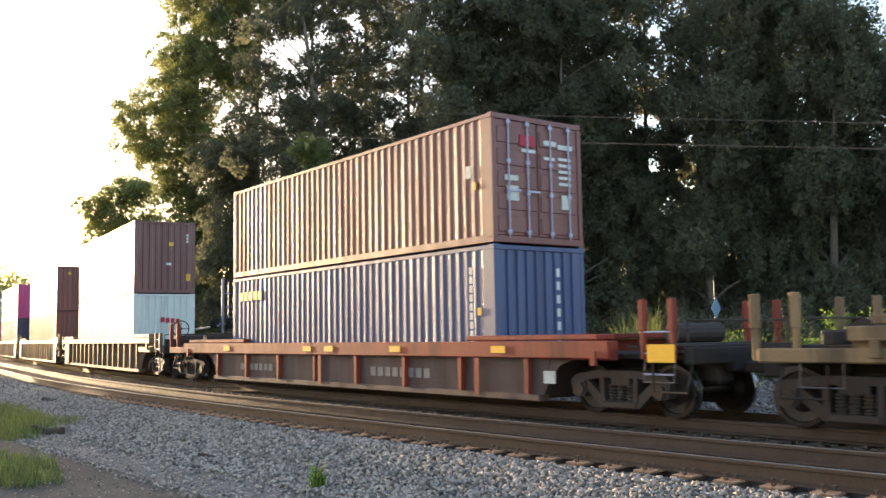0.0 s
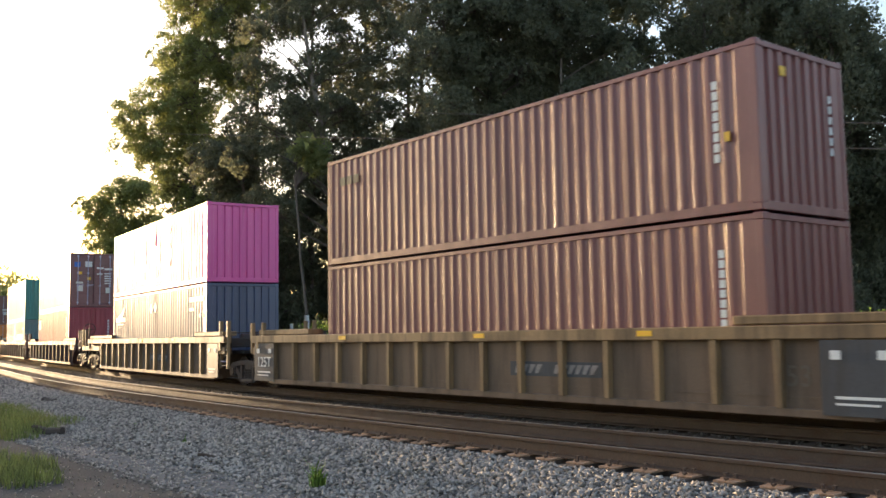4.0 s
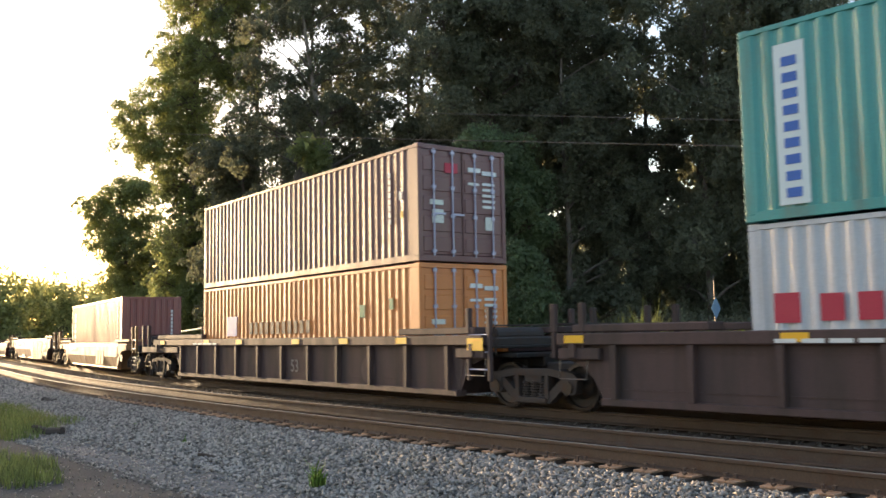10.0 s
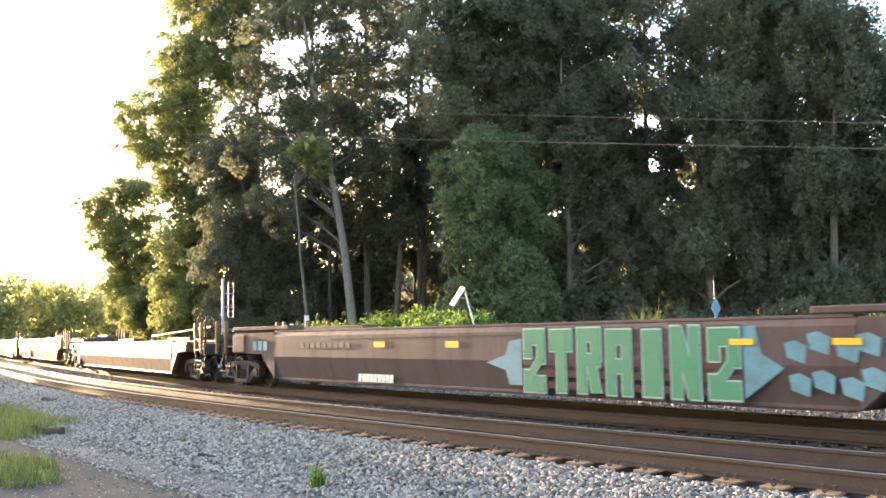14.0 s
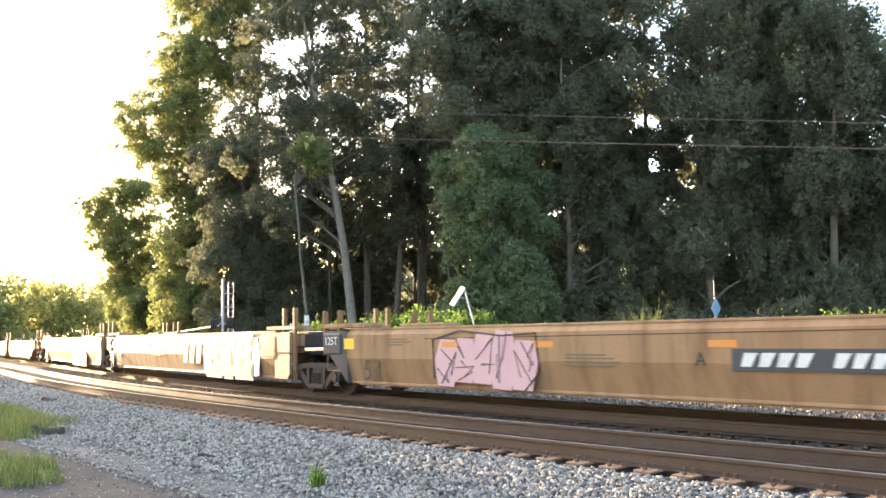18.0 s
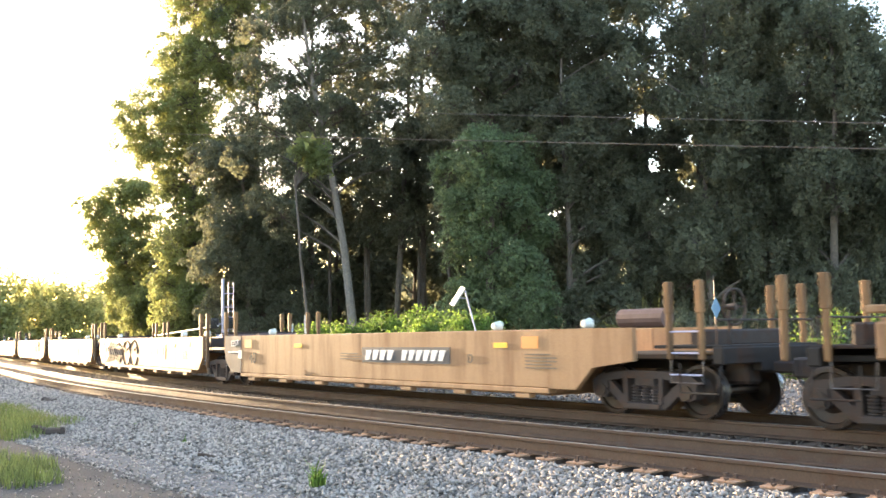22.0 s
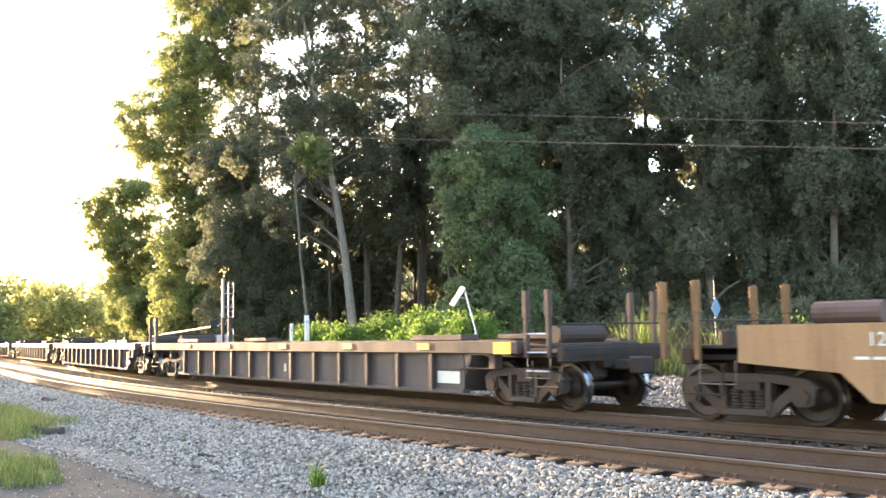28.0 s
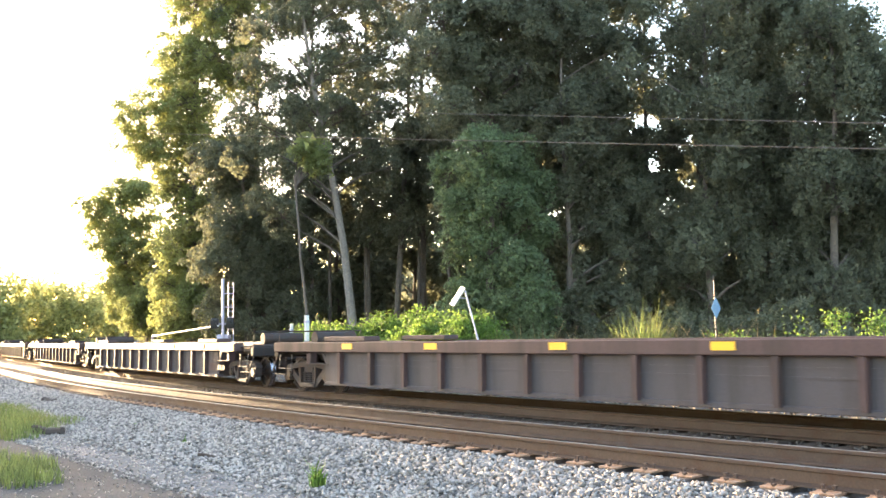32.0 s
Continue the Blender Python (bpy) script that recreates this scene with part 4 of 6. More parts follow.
for z in (0.5, 1.2, 1.8):
    mark("brown5", 5.5, 5.68, z, z + 0.18, 1, M["yellowsign"])
mark("crimson5", -5.9, -5.0, 1.85, 2.4, 3, W1)
mark("crimson5", 5.2, 5.3, 1.0, 2.4, 9, W1, True)
mark("crimson5", 5.5, 5.62, 1.25, 1.4, 1, M["yellowsign"])
end_marks("crimson5", [(0.75, 0.83, 0.9 + 0.15 * k, 1.0 + 0.15 * k) for k in range(9)], W1)
bars([(-5.53, -5.06, 0.2, 2.55)], WV, BOX["teal6"], "panel", SIDE, "pale painted panel")
column(-5.41, -5.18, 0.3, 2.45, 9, M["blueink"], BOX["teal6"], 0.42, SIDE - 0.009)
mark("teal6", 5.2, 5.35, 1.3, 1.5, 1, W1)
mark("teal6", 5.6, 5.75, 1.35, 1.55, 1, M["yellowsign"])
mark("teal6", 5.6, 5.7, 1.9, 2.05, 1, M["orangepatch"])
mark("silver6", -2.65, -2.15, 1.12, 1.55, 1, M["redink"])
mark("silver6", -1.95, 2.3, 1.14, 1.52, 8, M["redink"], False, 0.36)
mark("silver6", 2.35, 2.5, 0.6, 1.9, 7, W1, True)
mark("sky6", -1.85, 2.3, 1.14, 1.6, 13, W1, False, 0.42)
mark("sky6", -2.5, -2.1, 1.0, 2.0, 8, W1, True, 0.3)
mark("sky6", 1.75, 2.4, 1.9, 2.05, 4, W1)
mark("orange7", -4.2, -3.3, 1.08, 1.66, 1, M["blueink"])
mark("orange7", -2.6, 1.25, 1.12, 1.46, 11, M["ink"], False, 0.45)
mark("orange7", 3.6, 3.9, 1.45, 1.75, 1, M["green_spray"])
mark("orange7", 4.9, 5.1, 1.6, 1.85, 1, M["green_spray"])
mark("brown7", 4.9, 5.0, 0.9, 2.1, 8, W1, True)
mark("brown7", 5.35, 5.5, 1.4, 1.6, 1, W1)
mark("brown7", 5.4, 5.52, 1.0, 1.15, 1, M["yellowsign"])
mark("red8", -5.26, -4.95, 0.95, 2.55, 6, W1, True, 0.3)
mark("red8", 5.2, 5.3, 1.2, 2.5, 9, W1, True)
end_marks("red8", [(0.78, 0.86, 1.1 + 0.16 * k, 1.22 + 0.16 * k) for k in range(8)], W1)
for key in ("red1", "brown5", "brown7", "orange7"):
    end_marks(key, [(-0.85, -0.55, 0.85, 1.15), (0.62, 0.86, 0.75, 1.05), (-0.9, -0.55, 1.25, 1.36)], M["sticker"], "sticker")
    end_marks(key, [(0.15, 0.5, 2.05, 2.15), (0.55, 0.95, 2.0, 2.1), (0.15, 0.45, 1.75, 1.81)] + [(0.55, 0.9, 1.25 + 0.13 * k, 1.31 + 0.13 * k) for k in range(5)], W1)
end_marks("red1", [(-0.5, -0.1, 1.98, 2.2)], M["redink"])
end_marks("red1", [(-0.45, -0.08, 1.85, 1.92)], W1)
end_marks("brown7", [(-0.5, -0.15, 1.98, 2.2)], M["redink"])
end_marks("brown5", [(-1.0, -0.7, 2.15, 2.42)], M["blueink"])
end_marks("brown5", [(-0.45, -0.1, 2.15, 2.45)], W1)
end_marks("brown5", [(-0.8, -0.6, 1.75, 1.9), (-0.35, -0.15, 1.45, 1.6)], M["yellowsign"])

# ---- markings of the cars ----
FL = M["faint"]
M["pale_spray"] = mat("pale_green_spray_paint", (0.32, 0.45, 0.36), 0.55, 0, 2, 0.12)

# strokes of sprayed block letters in a unit square: boxes of (x0, x1, z0, z1), and slanting strokes of (x0, z0, x1, z1, width)
STROKES = {
    "2": (((0, 1, 0.76, 1), (0, 0.34, 0.54, 1), (0.64, 1, 0.46, 1), (0, 1, 0, 0.25), (0, 0.4, 0, 0.34)), ((0.82, 0.55, 0.2, 0.2, 0.36),)),
    "T": (((0, 1, 0.66, 1), (0.3, 0.7, 0, 1)), ()),
    "R": (((0, 0.36, 0, 1), (0, 1, 0.8, 1), (0.62, 1, 0.5, 1), (0, 0.95, 0.42, 0.6)), ((0.6, 0.46, 0.8, 0.0, 0.36),)),
    "A": (((0, 0.36, 0, 1), (0.64, 1, 0, 1), (0, 1, 0.78, 1), (0, 1, 0.34, 0.54)), ()),
    "I": (((0.16, 0.84, 0, 1),), ()),
    "N": (((0, 0.34, 0, 1), (0.66, 1, 0, 1)), ((0.2, 1.0, 0.8, 0.0, 0.36),)),
    "S": (((0, 1, 0.76, 1), (0, 0.4, 0.42, 1), (0, 1, 0.4, 0.62), (0.6, 1, 0, 0.6), (0, 1, 0, 0.26)), ()),
    "E": (((0, 0.4, 0, 1), (0, 1, 0.74, 1), (0, 0.85, 0.4, 0.62), (0, 1, 0, 0.26)), ()),
}


def sprayed(text, car, x0, x1, z0, z1, coats):
    """Block letters sprayed in coats, from the widest and lowest to the fill; coats of (paint, how far it reaches past the stroke)."""
    rng = random.Random(len(text) * 7 + round(x0 * 10))
    step = (x1 - x0) / len(text)
    jig = [(rng.uniform(-0.02, 0.02), rng.uniform(-0.03, 0.03), rng.uniform(-0.03, 0.03)) for _ in text]
    for level, (coat, grow) in enumerate(coats):
        for k, ch in enumerate(text):
            a, w = x0 + k * step + 0.07 + jig[k][0], step - 0.14
            lo, h = z0 + jig[k][1], z1 - z0 + jig[k][2] - jig[k][1]
            y = -1.474 - 0.0075 * level
            rows, slants = STROKES[ch]
            n = 0
            for p, q, r, t in rows:
                n += 1
                part("graffiti", boxes((a + p * w - grow, a + q * w + grow, y - 0.0006 * n, y + 0.004, lo + r * h - grow, lo + t * h + grow)), M[coat], car, "sprayed block stroke")
            for p, r, q, t, wide in slants:
                n += 1
                g = 0.5 * wide * w + grow
                ra, rb = lo + r * h, lo + t * h
                part("graffiti", slab(((a + p * w - g, ra), (a + p * w + g, ra), (a + q * w + g, rb), (a + q * w - g, rb)), y - 0.0006 * n, y + 0.004), M[coat], car, "sprayed block stroke")



def slanted(car, x0, x1, z0, z1, n, material, y):
    w = (x1 - x0) / n
    for k in range(n):
        a, b = x0 + k * w, x0 + (k + 0.78) * w
        part("lettering", slab(((a, z0), (b - 0.06, z0), (b + 0.06, z1), (a + 0.06, z1)), y - 0.005, y + 0.003), material, car)


def plate_sign(car, x0, x1, z0, z1, big, y=-1.476):
    """A slate panel with pale markings."""
    bars([(x0, x1, z0, z1)], M["slate"], car, "number_panel", y + 0.008, "slate painted panel")
    if big:
        slanted(car, x0 + 0.25, x1 - 0.15, z0 + 0.1, z1 - 0.1, 3, W1, y - 0.004)
        h = z1 - z0
        bars([(x0 + 0.2, x1 - 0.1, z0 + h * (0.3 + 0.1 * k), z0 + h * (0.335 + 0.1 * k)) for k in range(4)], M["slate"], car, "stripe", y - 0.009)
    else:
        slanted(car, x0 + 0.15, x0 + 0.40 * (x1 - x0), z0 + 0.06, z1 - 0.06, 4, W1, y - 0.004)
        slanted(car, x0 + 0.48 * (x1 - x0), x1 - 0.12, z0 + 0.06, z1 - 0.06, 6, W1, y - 0.004)


def fine_print(car, x, z, rows=4, w=1.3, y=-1.47):
    rng = random.Random(round(x * 100))
    bars([(x, x + w * rng.uniform(0.6, 1), z - 0.06 * k, z - 0.06 * k + 0.025) for k in range(rows)], FL, car, "fine_print", y)


C = CARS
reflectors(C["c1"], (-6.2, -1.3, -0.2, 2.7, 6.2), 1.1)
reflectors(C["c1"], (10.1,), 1.05, -1.45, 0.55, 0.28)
blocks(1.5, 3.9, 0.5, 0.70, 8, M["worngrey"], C["c1"], 0.3, -1.33)
blocks(-5.5, -3.4, 0.5, 0.68, 7, M["worngrey"], C["c1"], 0.3, -1.33)
bars([(-0.75, -0.6, 0.24, 0.94), (5.45, 5.6, 0.24, 0.94)], M["redcar"], C["c1"], "red_stanchion", -1.45)
bars([(7.3, 7.6, 0.5, 0.72)], M["sticker"], C["c1"], "placard", -1.33)
for key, x in (("c2", 6.9), ("c3", 6.9), ("c4", 6.6)):
    stencil("53", 0.42, x + 0.3, 0.6, FL, C[key], -1.333)
    bars([(1.25, 3.55, 0.62, 0.88)], M["slate"], C[key], "number_panel", -1.329, "slate painted number panel")
    slanted(C[key], 1.38, 2.1, 0.67, 0.83, 4, M["worngrey"], -1.337)
    slanted(C[key], 2.4, 3.45, 0.67, 0.83, 6, M["worngrey"], -1.337)
    reflectors(C[key], (-4.5, 0.5, 4.6), 1.36, -1.466, 0.3, 0.09)
for key, x0, x1 in (("c3", 7.6, 8.7), ("c2", -9.15, -8.05), ("c3", -9.0, -7.9), ("c4", 8.2, 9.2)):
    bars([(x0, x1, 0.24, 1.24)], M["slate"], C[key], "end_panel", -1.462, "slate painted end panel")
    bars([(x0 + 0.15, x0 + 0.3, 0.98, 1.1), (x1 - 0.3, x1 - 0.15, 0.98, 1.1), (x0 + 0.2, x1 - 0.2, 0.46, 0.5), (x0 + 0.2, x1 - 0.3, 0.38, 0.41)], W1, C[key], "lettering", -1.472)
stencil("125T", 0.38, -8.6, 0.62, W1, C["c2"], -1.472)
stencil("125T", 0.38, -8.45, 0.62, W1, C["c3"], -1.472)
reflectors(C["c5"], (-6.2, -2.5, 2.1, 4.6), 1.28)
reflectors(C["c5"], (7.85,), 1.22, -1.466, 0.5, 0.24)
blocks(-0.6, 1.0, 1.2, 1.36, 6, W1, C["c5"])
reflectors(C["c6"], (-8.9, -4.9, -2.4, 1.2, 3.8, 6.1), 1.28)
reflectors(C["c7"], (-8.1, -4.1, -1.6, 2.0, 4.5, 7.0), 1.28)
reflectors(C["c7"], (9.6,), 1.2, -1.466, 0.5, 0.24)
for key in ("c5", "c6", "c7"):
    stencil("53", 0.46, 1.7, 0.5, M["worngrey"], C[key], -1.335)
    blocks(-5.2, -3.2, 1.2, 1.26, 5, W1, C[key])
    part("worn_disc", lathe([(0.3, -1.336), (0.3, -1.330), (0.05, -1.330)], 20), M["greycar"], C[key]).location = (5.4, 0, 0.62)
slanted(C["c8"], 1.7, 3.6, 0.36, 0.96, 3, M["maroon"], -1.474)
plate_sign(C["c8"], -5.3, -3.1, 0.86, 1.08, False)
stencil("40", 0.42, -6.7, 0.42, FL, C["c8"], -1.474)
bars([(6.9, 7.25, 0.55, 0.8)], M["slate"], C["c8"], "placard", -1.474)
bars([(-1.2, -1.02, 0.5, 0.95), (0.05, 0.28, 0.8, 0.95), (5.9, 6.3, 0.74, 0.86)], M["faint"], C["c8"], "worn_patch", -1.473)
# brown car, sprayed from end to end
for k in range(5):
    bars([(1.65, 6.25, 0.42 + 0.2 * k, 0.54 + 0.2 * k)], M["maroon"], C["c9"], "graffiti", -1.468, "dark red sprayed backing")
sprayed("2TRAIN2", C["c9"], 1.62, 6.3, 0.36, 1.44, (("ink", 0.055), ("pale_spray", 0.028), ("green_spray", 0.0)))
part("graffiti", slab(((0.6, 0.85), (1.15, 1.0), (1.25, 1.25), (1.6, 1.3), (1.6, 0.45), (1.25, 0.45), (1.15, 0.72)), -1.470, -1.463), M["cyan_spray"], C["c9"], "pale blue sprayed burst")
part("graffiti", slab(((6.3, 0.4), (6.6, 0.6), (6.95, 0.85), (6.6, 1.05), (6.5, 1.46), (6.3, 1.44)), -1.470, -1.463), M["cyan_spray"], C["c9"], "pale blue sprayed burst")
for k, (x, z) in enumerate(((7.0, 1.0), (7.35, 1.12), (7.75, 1.02), (8.05, 1.1), (7.05, 0.55), (7.4, 0.6), (7.8, 0.52), (8.1, 0.65))):
    part("graffiti", slab(((x, z), (x + 0.26, z - 0.08), (x + 0.30, z + 0.16), (x + 0.12, z + 0.24), (x - 0.04, z + 0.2)), -1.470, -1.463), M["cyan_spray"], C["c9"])
reflectors(C["c9"], (-3.05, -0.45), 1.2)
reflectors(C["c9"], (6.3, 7.9), 1.22, -1.5, 0.4, 0.09)
blocks(-3.9, -2.5, 0.36, 0.54, 9, M["sticker"], C["c9"], 0.15)
blocks(-9.2, -8.3, 1.05, 1.3, 3, M["cyan_spray"], C["c9"], 0.25)
blocks(-6.6, -4.2, 1.12, 1.26, 9, FL, C["c9"], 0.3)
reflectors(C["c10"], (-9.75,), 0.9, -1.47, 0.5, 0.26)
reflectors(C["c10"], (-5.9, -2.4, 1.4, 5.2), 0.9, -1.474, 0.5, 0.15)
blocks(-4.6, -3.0, 0.9, 1.1, 8, M["greycar"], C["c10"], 0.25)
blocks(-2.85, -2.2, 0.98, 1.06, 3, M["sticker"], C["c10"], 0.2)
# long yellow units
plate_sign(C["c11"], 0.55, 3.8, 0.80, 1.12, False)
plate_sign(C["c13"], -4.3, -1.05, 0.82, 1.14, False)
for key, letter, x in (("c11", "A", 0.0), ("c12", "C", -1.3), ("c13", "B", -0.5)):
    stencil(letter, 0.3, x, 0.86, M["ink"], C[key], -1.474)
    stencil("53", 0.66, -8.6 if key == "c11" else -7.2, 0.42, M["ink"], C[key], -1.474)
    stencil("125T", 0.26, C[key]["wr"] - 0.88, 1.2, W1, C[key], -1.499)
    fine_print(C[key], -2.8, 1.0)
    fine_print(C[key], 7.3 if key != "c11" else 5.6, 1.08, 5, 1.0)
    fine_print(C[key], -6.6 if key != "c11" else -8.0, 1.3, 3, 0.8)
    for x in (-5.9, -3.3, 0.4, 3.6, 6.9):
        part("reflector", boxes((x - 0.25, x + 0.25, -1.475, -1.467, 1.14, 1.25)), M["orangepatch"], C[key], "faded orange strip")
    bars([(-8.35 if key != "c11" else -9.7, -7.95 if key != "c11" else -9.3, 1.1, 1.34)], M["reflector"] if key != "c13" else M["orangepatch"], C[key], "placard", -1.474, "bright yellow placard")
bars([(8.3, 8.8, 1.33, 1.5)], M["orangepatch"], C["c11"], "placard", -1.474)
bars([(8.35, 8.8, 1.06, 1.31)], M["sticker"], C["c11"], "placard", -1.474)
rng = random.Random(21)
for k in range(5):
    x = -6.3 + 0.55 * k
    lo, hi = 0.36 + rng.uniform(0, 0.12), 1.46 - rng.uniform(0, 0.25)
    part("graffiti", slab(((x, lo), (x + 0.5, lo - 0.02), (x + 0.66, 0.9), (x + 0.55, hi), (x + 0.1, hi + 0.02), (x - 0.08, 0.9)), -1.474 - 0.001 * k, -1.465), M["pink_spray"], C["c11"], "pink sprayed letters")
    for _ in range(3):
        pts = [(x + rng.uniform(0, 0.55), -1.479, rng.uniform(lo, hi)) for _ in range(2)]
        mid = (x + rng.uniform(0, 0.6), -1.479, rng.uniform(lo, hi))
        part("graffiti", pipe([pts[0], mid, pts[1]], 0.013, 5), M["faint"], C["c11"], "dark sprayed stroke")
part("graffiti", pipe([(-6.4, -1.479, 0.5), (-6.45, -1.479, 1.3), (-5.6, -1.479, 1.47), (-4.4, -1.479, 1.36), (-3.5, -1.479, 1.4), (-3.4, -1.479, 0.7), (-3.8, -1.479, 0.34)], 0.018, 5), M["ink"], C["c11"], "dark sprayed outline")
slanted(C["c12"], 0.7, 2.6, 0.62, 1.22, 3, M["maroon"], -1.474)
for k, x in enumerate((2.75, 3.9, 5.2, 6.6)):
    part("graffiti", slab(((x, 0.32), (x + 0.5, 0.36), (x + 0.55, 0.8), (x + 0.4, 1.4), (x + 0.05, 1.42), (x - 0.05, 0.8)), -1.472, -1.464), M["lilac_spray"], C["c12"], "lilac sprayed cloud")
sprayed("ETE", C["c12"], 3.05, 6.65, 0.36, 1.40, (("lilac_spray", 0.13), ("lime_spray", 0.085), ("ink", -0.03)))
bars([(3.1, 6.6, 0.30, 0.62)], M["ink"], C["c12"], "graffiti", -1.4855, "black sprayed band over the letters' feet")
sprayed("SIE", C["c13"], 2.55, 6.3, 0.34, 1.40, (("lilac_spray", 0.13), ("ink", 0.07), ("lime_spray", 0.0)))
# short yellow units
plate_sign(C["s0"], -0.95, 2.35, 0.8, 1.14, False)
plate_sign(C["s1"], 0.45, 3.0, 0.7, 1.24, True)
plate_sign(C["s2"], 0.65, 3.35, 0.65, 1.24, True)
plate_sign(C["s3"], -3.1, -0.45, 0.65, 1.2, True)
plate_sign(C["s4"], -2.2, 0.95, 0.86, 1.18, False)
for k in range(5):
    car = C["s%d" % k]
    wf, wr = car["wf"], car["wr"]
    stencil("125T", 0.26, wr - 0.5, 1.16, W1, car, -1.474)
    blocks(wr - 0.95, wr - 0.2, 0.98, 1.02, 3, W1, car, 0.2, -1.474)
    bars([(wr - 0.25, wr - 0.02, 0.82, 1.05)], M["sticker"], car, "placard", -1.474)
    stencil("40", 0.42, wr + 0.65, 0.7, M["ink"], car, -1.47)
    bars([(wr + 0.15, wr + 0.6, 1.12, 1.34), (wf - 0.6, wf - 0.15, 1.12, 1.34)], M["orangepatch"], car, "placard", -1.468, "orange painted patch")
    reflectors(car, (-4.0, 3.9), 1.18, -1.466, 0.4, 0.1)
    stencil("DFEDB"[k] if k != 4 else "A", 0.24, -2.5 if k else 3.0, 0.84, FL, car, -1.47)
    fine_print(car, -1.9, 0.98, 3, 1.2)
    fine_print(car, 4.6, 1.0, 5, 0.9)
    bars([(-4.6, -3.6, 0.30, 0.58)], M["yellow"], car, "patch_plate", -1.475)
    for x in (wr + 1.3, wf - 1.6, wf + 0.8):
        cap = part("lashing_cap", lathe([(0.02, -0.12), (0.10, -0.11), (0.15, 0.11), (0.02, 0.12)], 12), M["sticker"], car, "pale round cap")
        cap.location, cap.scale = (x, -1.2, 1.54), (0.7, 0.7, 0.7)
part("graffiti", slab(((-5.75, 0.62), (-5.4, 0.44), (-4.7, 0.40), (-4.1, 0.42), (-3.6, 0.36), (-3.1, 0.5), (-2.95, 0.95), (-3.2, 1.2), (-3.6, 1.12), (-4.0, 1.38), (-4.7, 1.42), (-5.2, 1.34), (-5.65, 1.2)), -1.466, -1.459), M["ashgrey"], C["s1"], "grey sprayed cloud")
for k in range(7):
    x = -5.4 + 0.36 * k
    part("graffiti", pipe([(x - 0.25, -1.468, 0.5 + 0.02 * k), (x + 0.3, -1.468, 0.8), (x - 0.1, -1.468, 1.05), (x + 0.5, -1.468, 1.3 - 0.03 * k)], 0.035, 5), M["slate"], C["s1"], "dark sprayed scrawl")
for x, r in ((-4.6, 0.36), (-3.6, 0.40), (-2.35, 0.50), (-1.25, 0.50)):
    part("graffiti", pipe([(x + 1.1 * r * math.cos(a * 0.5), -1.469, 0.88 + r * math.sin(a * 0.5)) for a in range(13)], 0.022, 6), M["ink"], C["s1"], "dark sprayed bubble letters")
    part("graffiti", pipe([(x - 0.5, -1.469, 1.08), (x, -1.469, 1.0), (x + 0.3, -1.469, 1.12), (x + 0.7, -1.469, 0.98)], 0.02, 6), M["ink"], C["s1"], "dark sprayed scrawl")
for k in range(3):
    r = 0.28 - 0.08 * k
    part("graffiti", pipe([(4.4 + r * math.cos(a * 0.5), -1.468, 1.05 + r * math.sin(a * 0.5)) for a in range(12)], 0.02, 5), FL, C["s3"], "dark sprayed swirl")
for k in range(4):
    part("graffiti", pipe([(2.7 + 0.7 * k, -1.468, 0.72), (2.9 + 0.7 * k, -1.468, 1.1), (2.75 + 0.7 * k, -1.468, 1.38), (3.1 + 0.7 * k, -1.468, 1.3)], 0.022, 5), FL, C["s3"], "dark sprayed curl")
for k in range(9):
    car = C["t%d" % k]
    reflectors(car, (-6.9, -3.75, -0.1, 3.3, 6.43), 1.16)
    reflectors(car, (9.0,), 1.13, -1.466, 0.5, 0.22)
    bars([(6.75, 7.5, 0.42, 0.66)], M["sticker"] if k == 0 else M["greycar"], car, "placard", -1.333, "pale worn placard")
    if k % 2:
        bars([(0.0, 0.1, 0.25, 1.0)], M["redcar"], car, "paint_run", -1.333)
        blocks(7.0, 8.2, 0.45, 0.6, 5, M["greycar"], car, 0.25, -1.333)
    if k == 0:
        blocks(-5.75, -3.85, 0.52, 0.72, 8, M["greycar"], car, 0.2, -1.333)
        stencil("B", 0.3, -0.2, 0.5, M["sticker"], car, -1.333)


# ---- the woods ----
ACROSS = Vector((math.sin(AZ), -math.cos(AZ), 0))     # along the wood's edge, as the camera faces it
AHEAD = Vector((math.cos(AZ), math.sin(AZ), 0))


def leaf_cloud(blobs, count, size, seed, flat=0.7, clump=0.46, shell=0.55):
    """Leaves gathered in clumps on the shells of blobs; blobs of (x, y, z, rx, ry, rz)."""
    rng = np.random.default_rng(seed)
    blobs = np.array(blobs, float)
    w = blobs[:, 3] * blobs[:, 5]
    n_cl = max(8, count // 60)
    pick = rng.choice(len(blobs), n_cl, p=w / w.sum())
    d = rng.normal(size=(n_cl, 3))
    d /= np.linalg.norm(d, axis=1)[:, None]
    rad = shell + (1.08 - shell) * rng.random(n_cl) ** 0.6
    centres = blobs[pick, :3] + d * blobs[pick, 3:] * rad[:, None]
    ids = rng.integers(0, n_cl, count)
    spread = clump * (0.5 + 0.9 * rng.random(n_cl))[ids, None]
    p = centres[ids] + rng.normal(size=(count, 3)) * spread * np.array([1, 1, flat])
    a = rng.normal(size=(count, 3)) + np.array([0, 0, -0.5])
    a /= np.linalg.norm(a, axis=1)[:, None]
    b = np.cross(a, rng.normal(size=(count, 3)))
    b /= np.linalg.norm(b, axis=1)[:, None]
    s = size * (0.6 + 0.8 * rng.random(count))[:, None]
    v = np.stack([p - a * s * 0.7 - b * s * 0.6, p + a * s, p - a * s * 0.4 + b * s * 0.65], 1).reshape(-1, 3)
    return v, np.arange(count * 3).reshape(-1, 3)


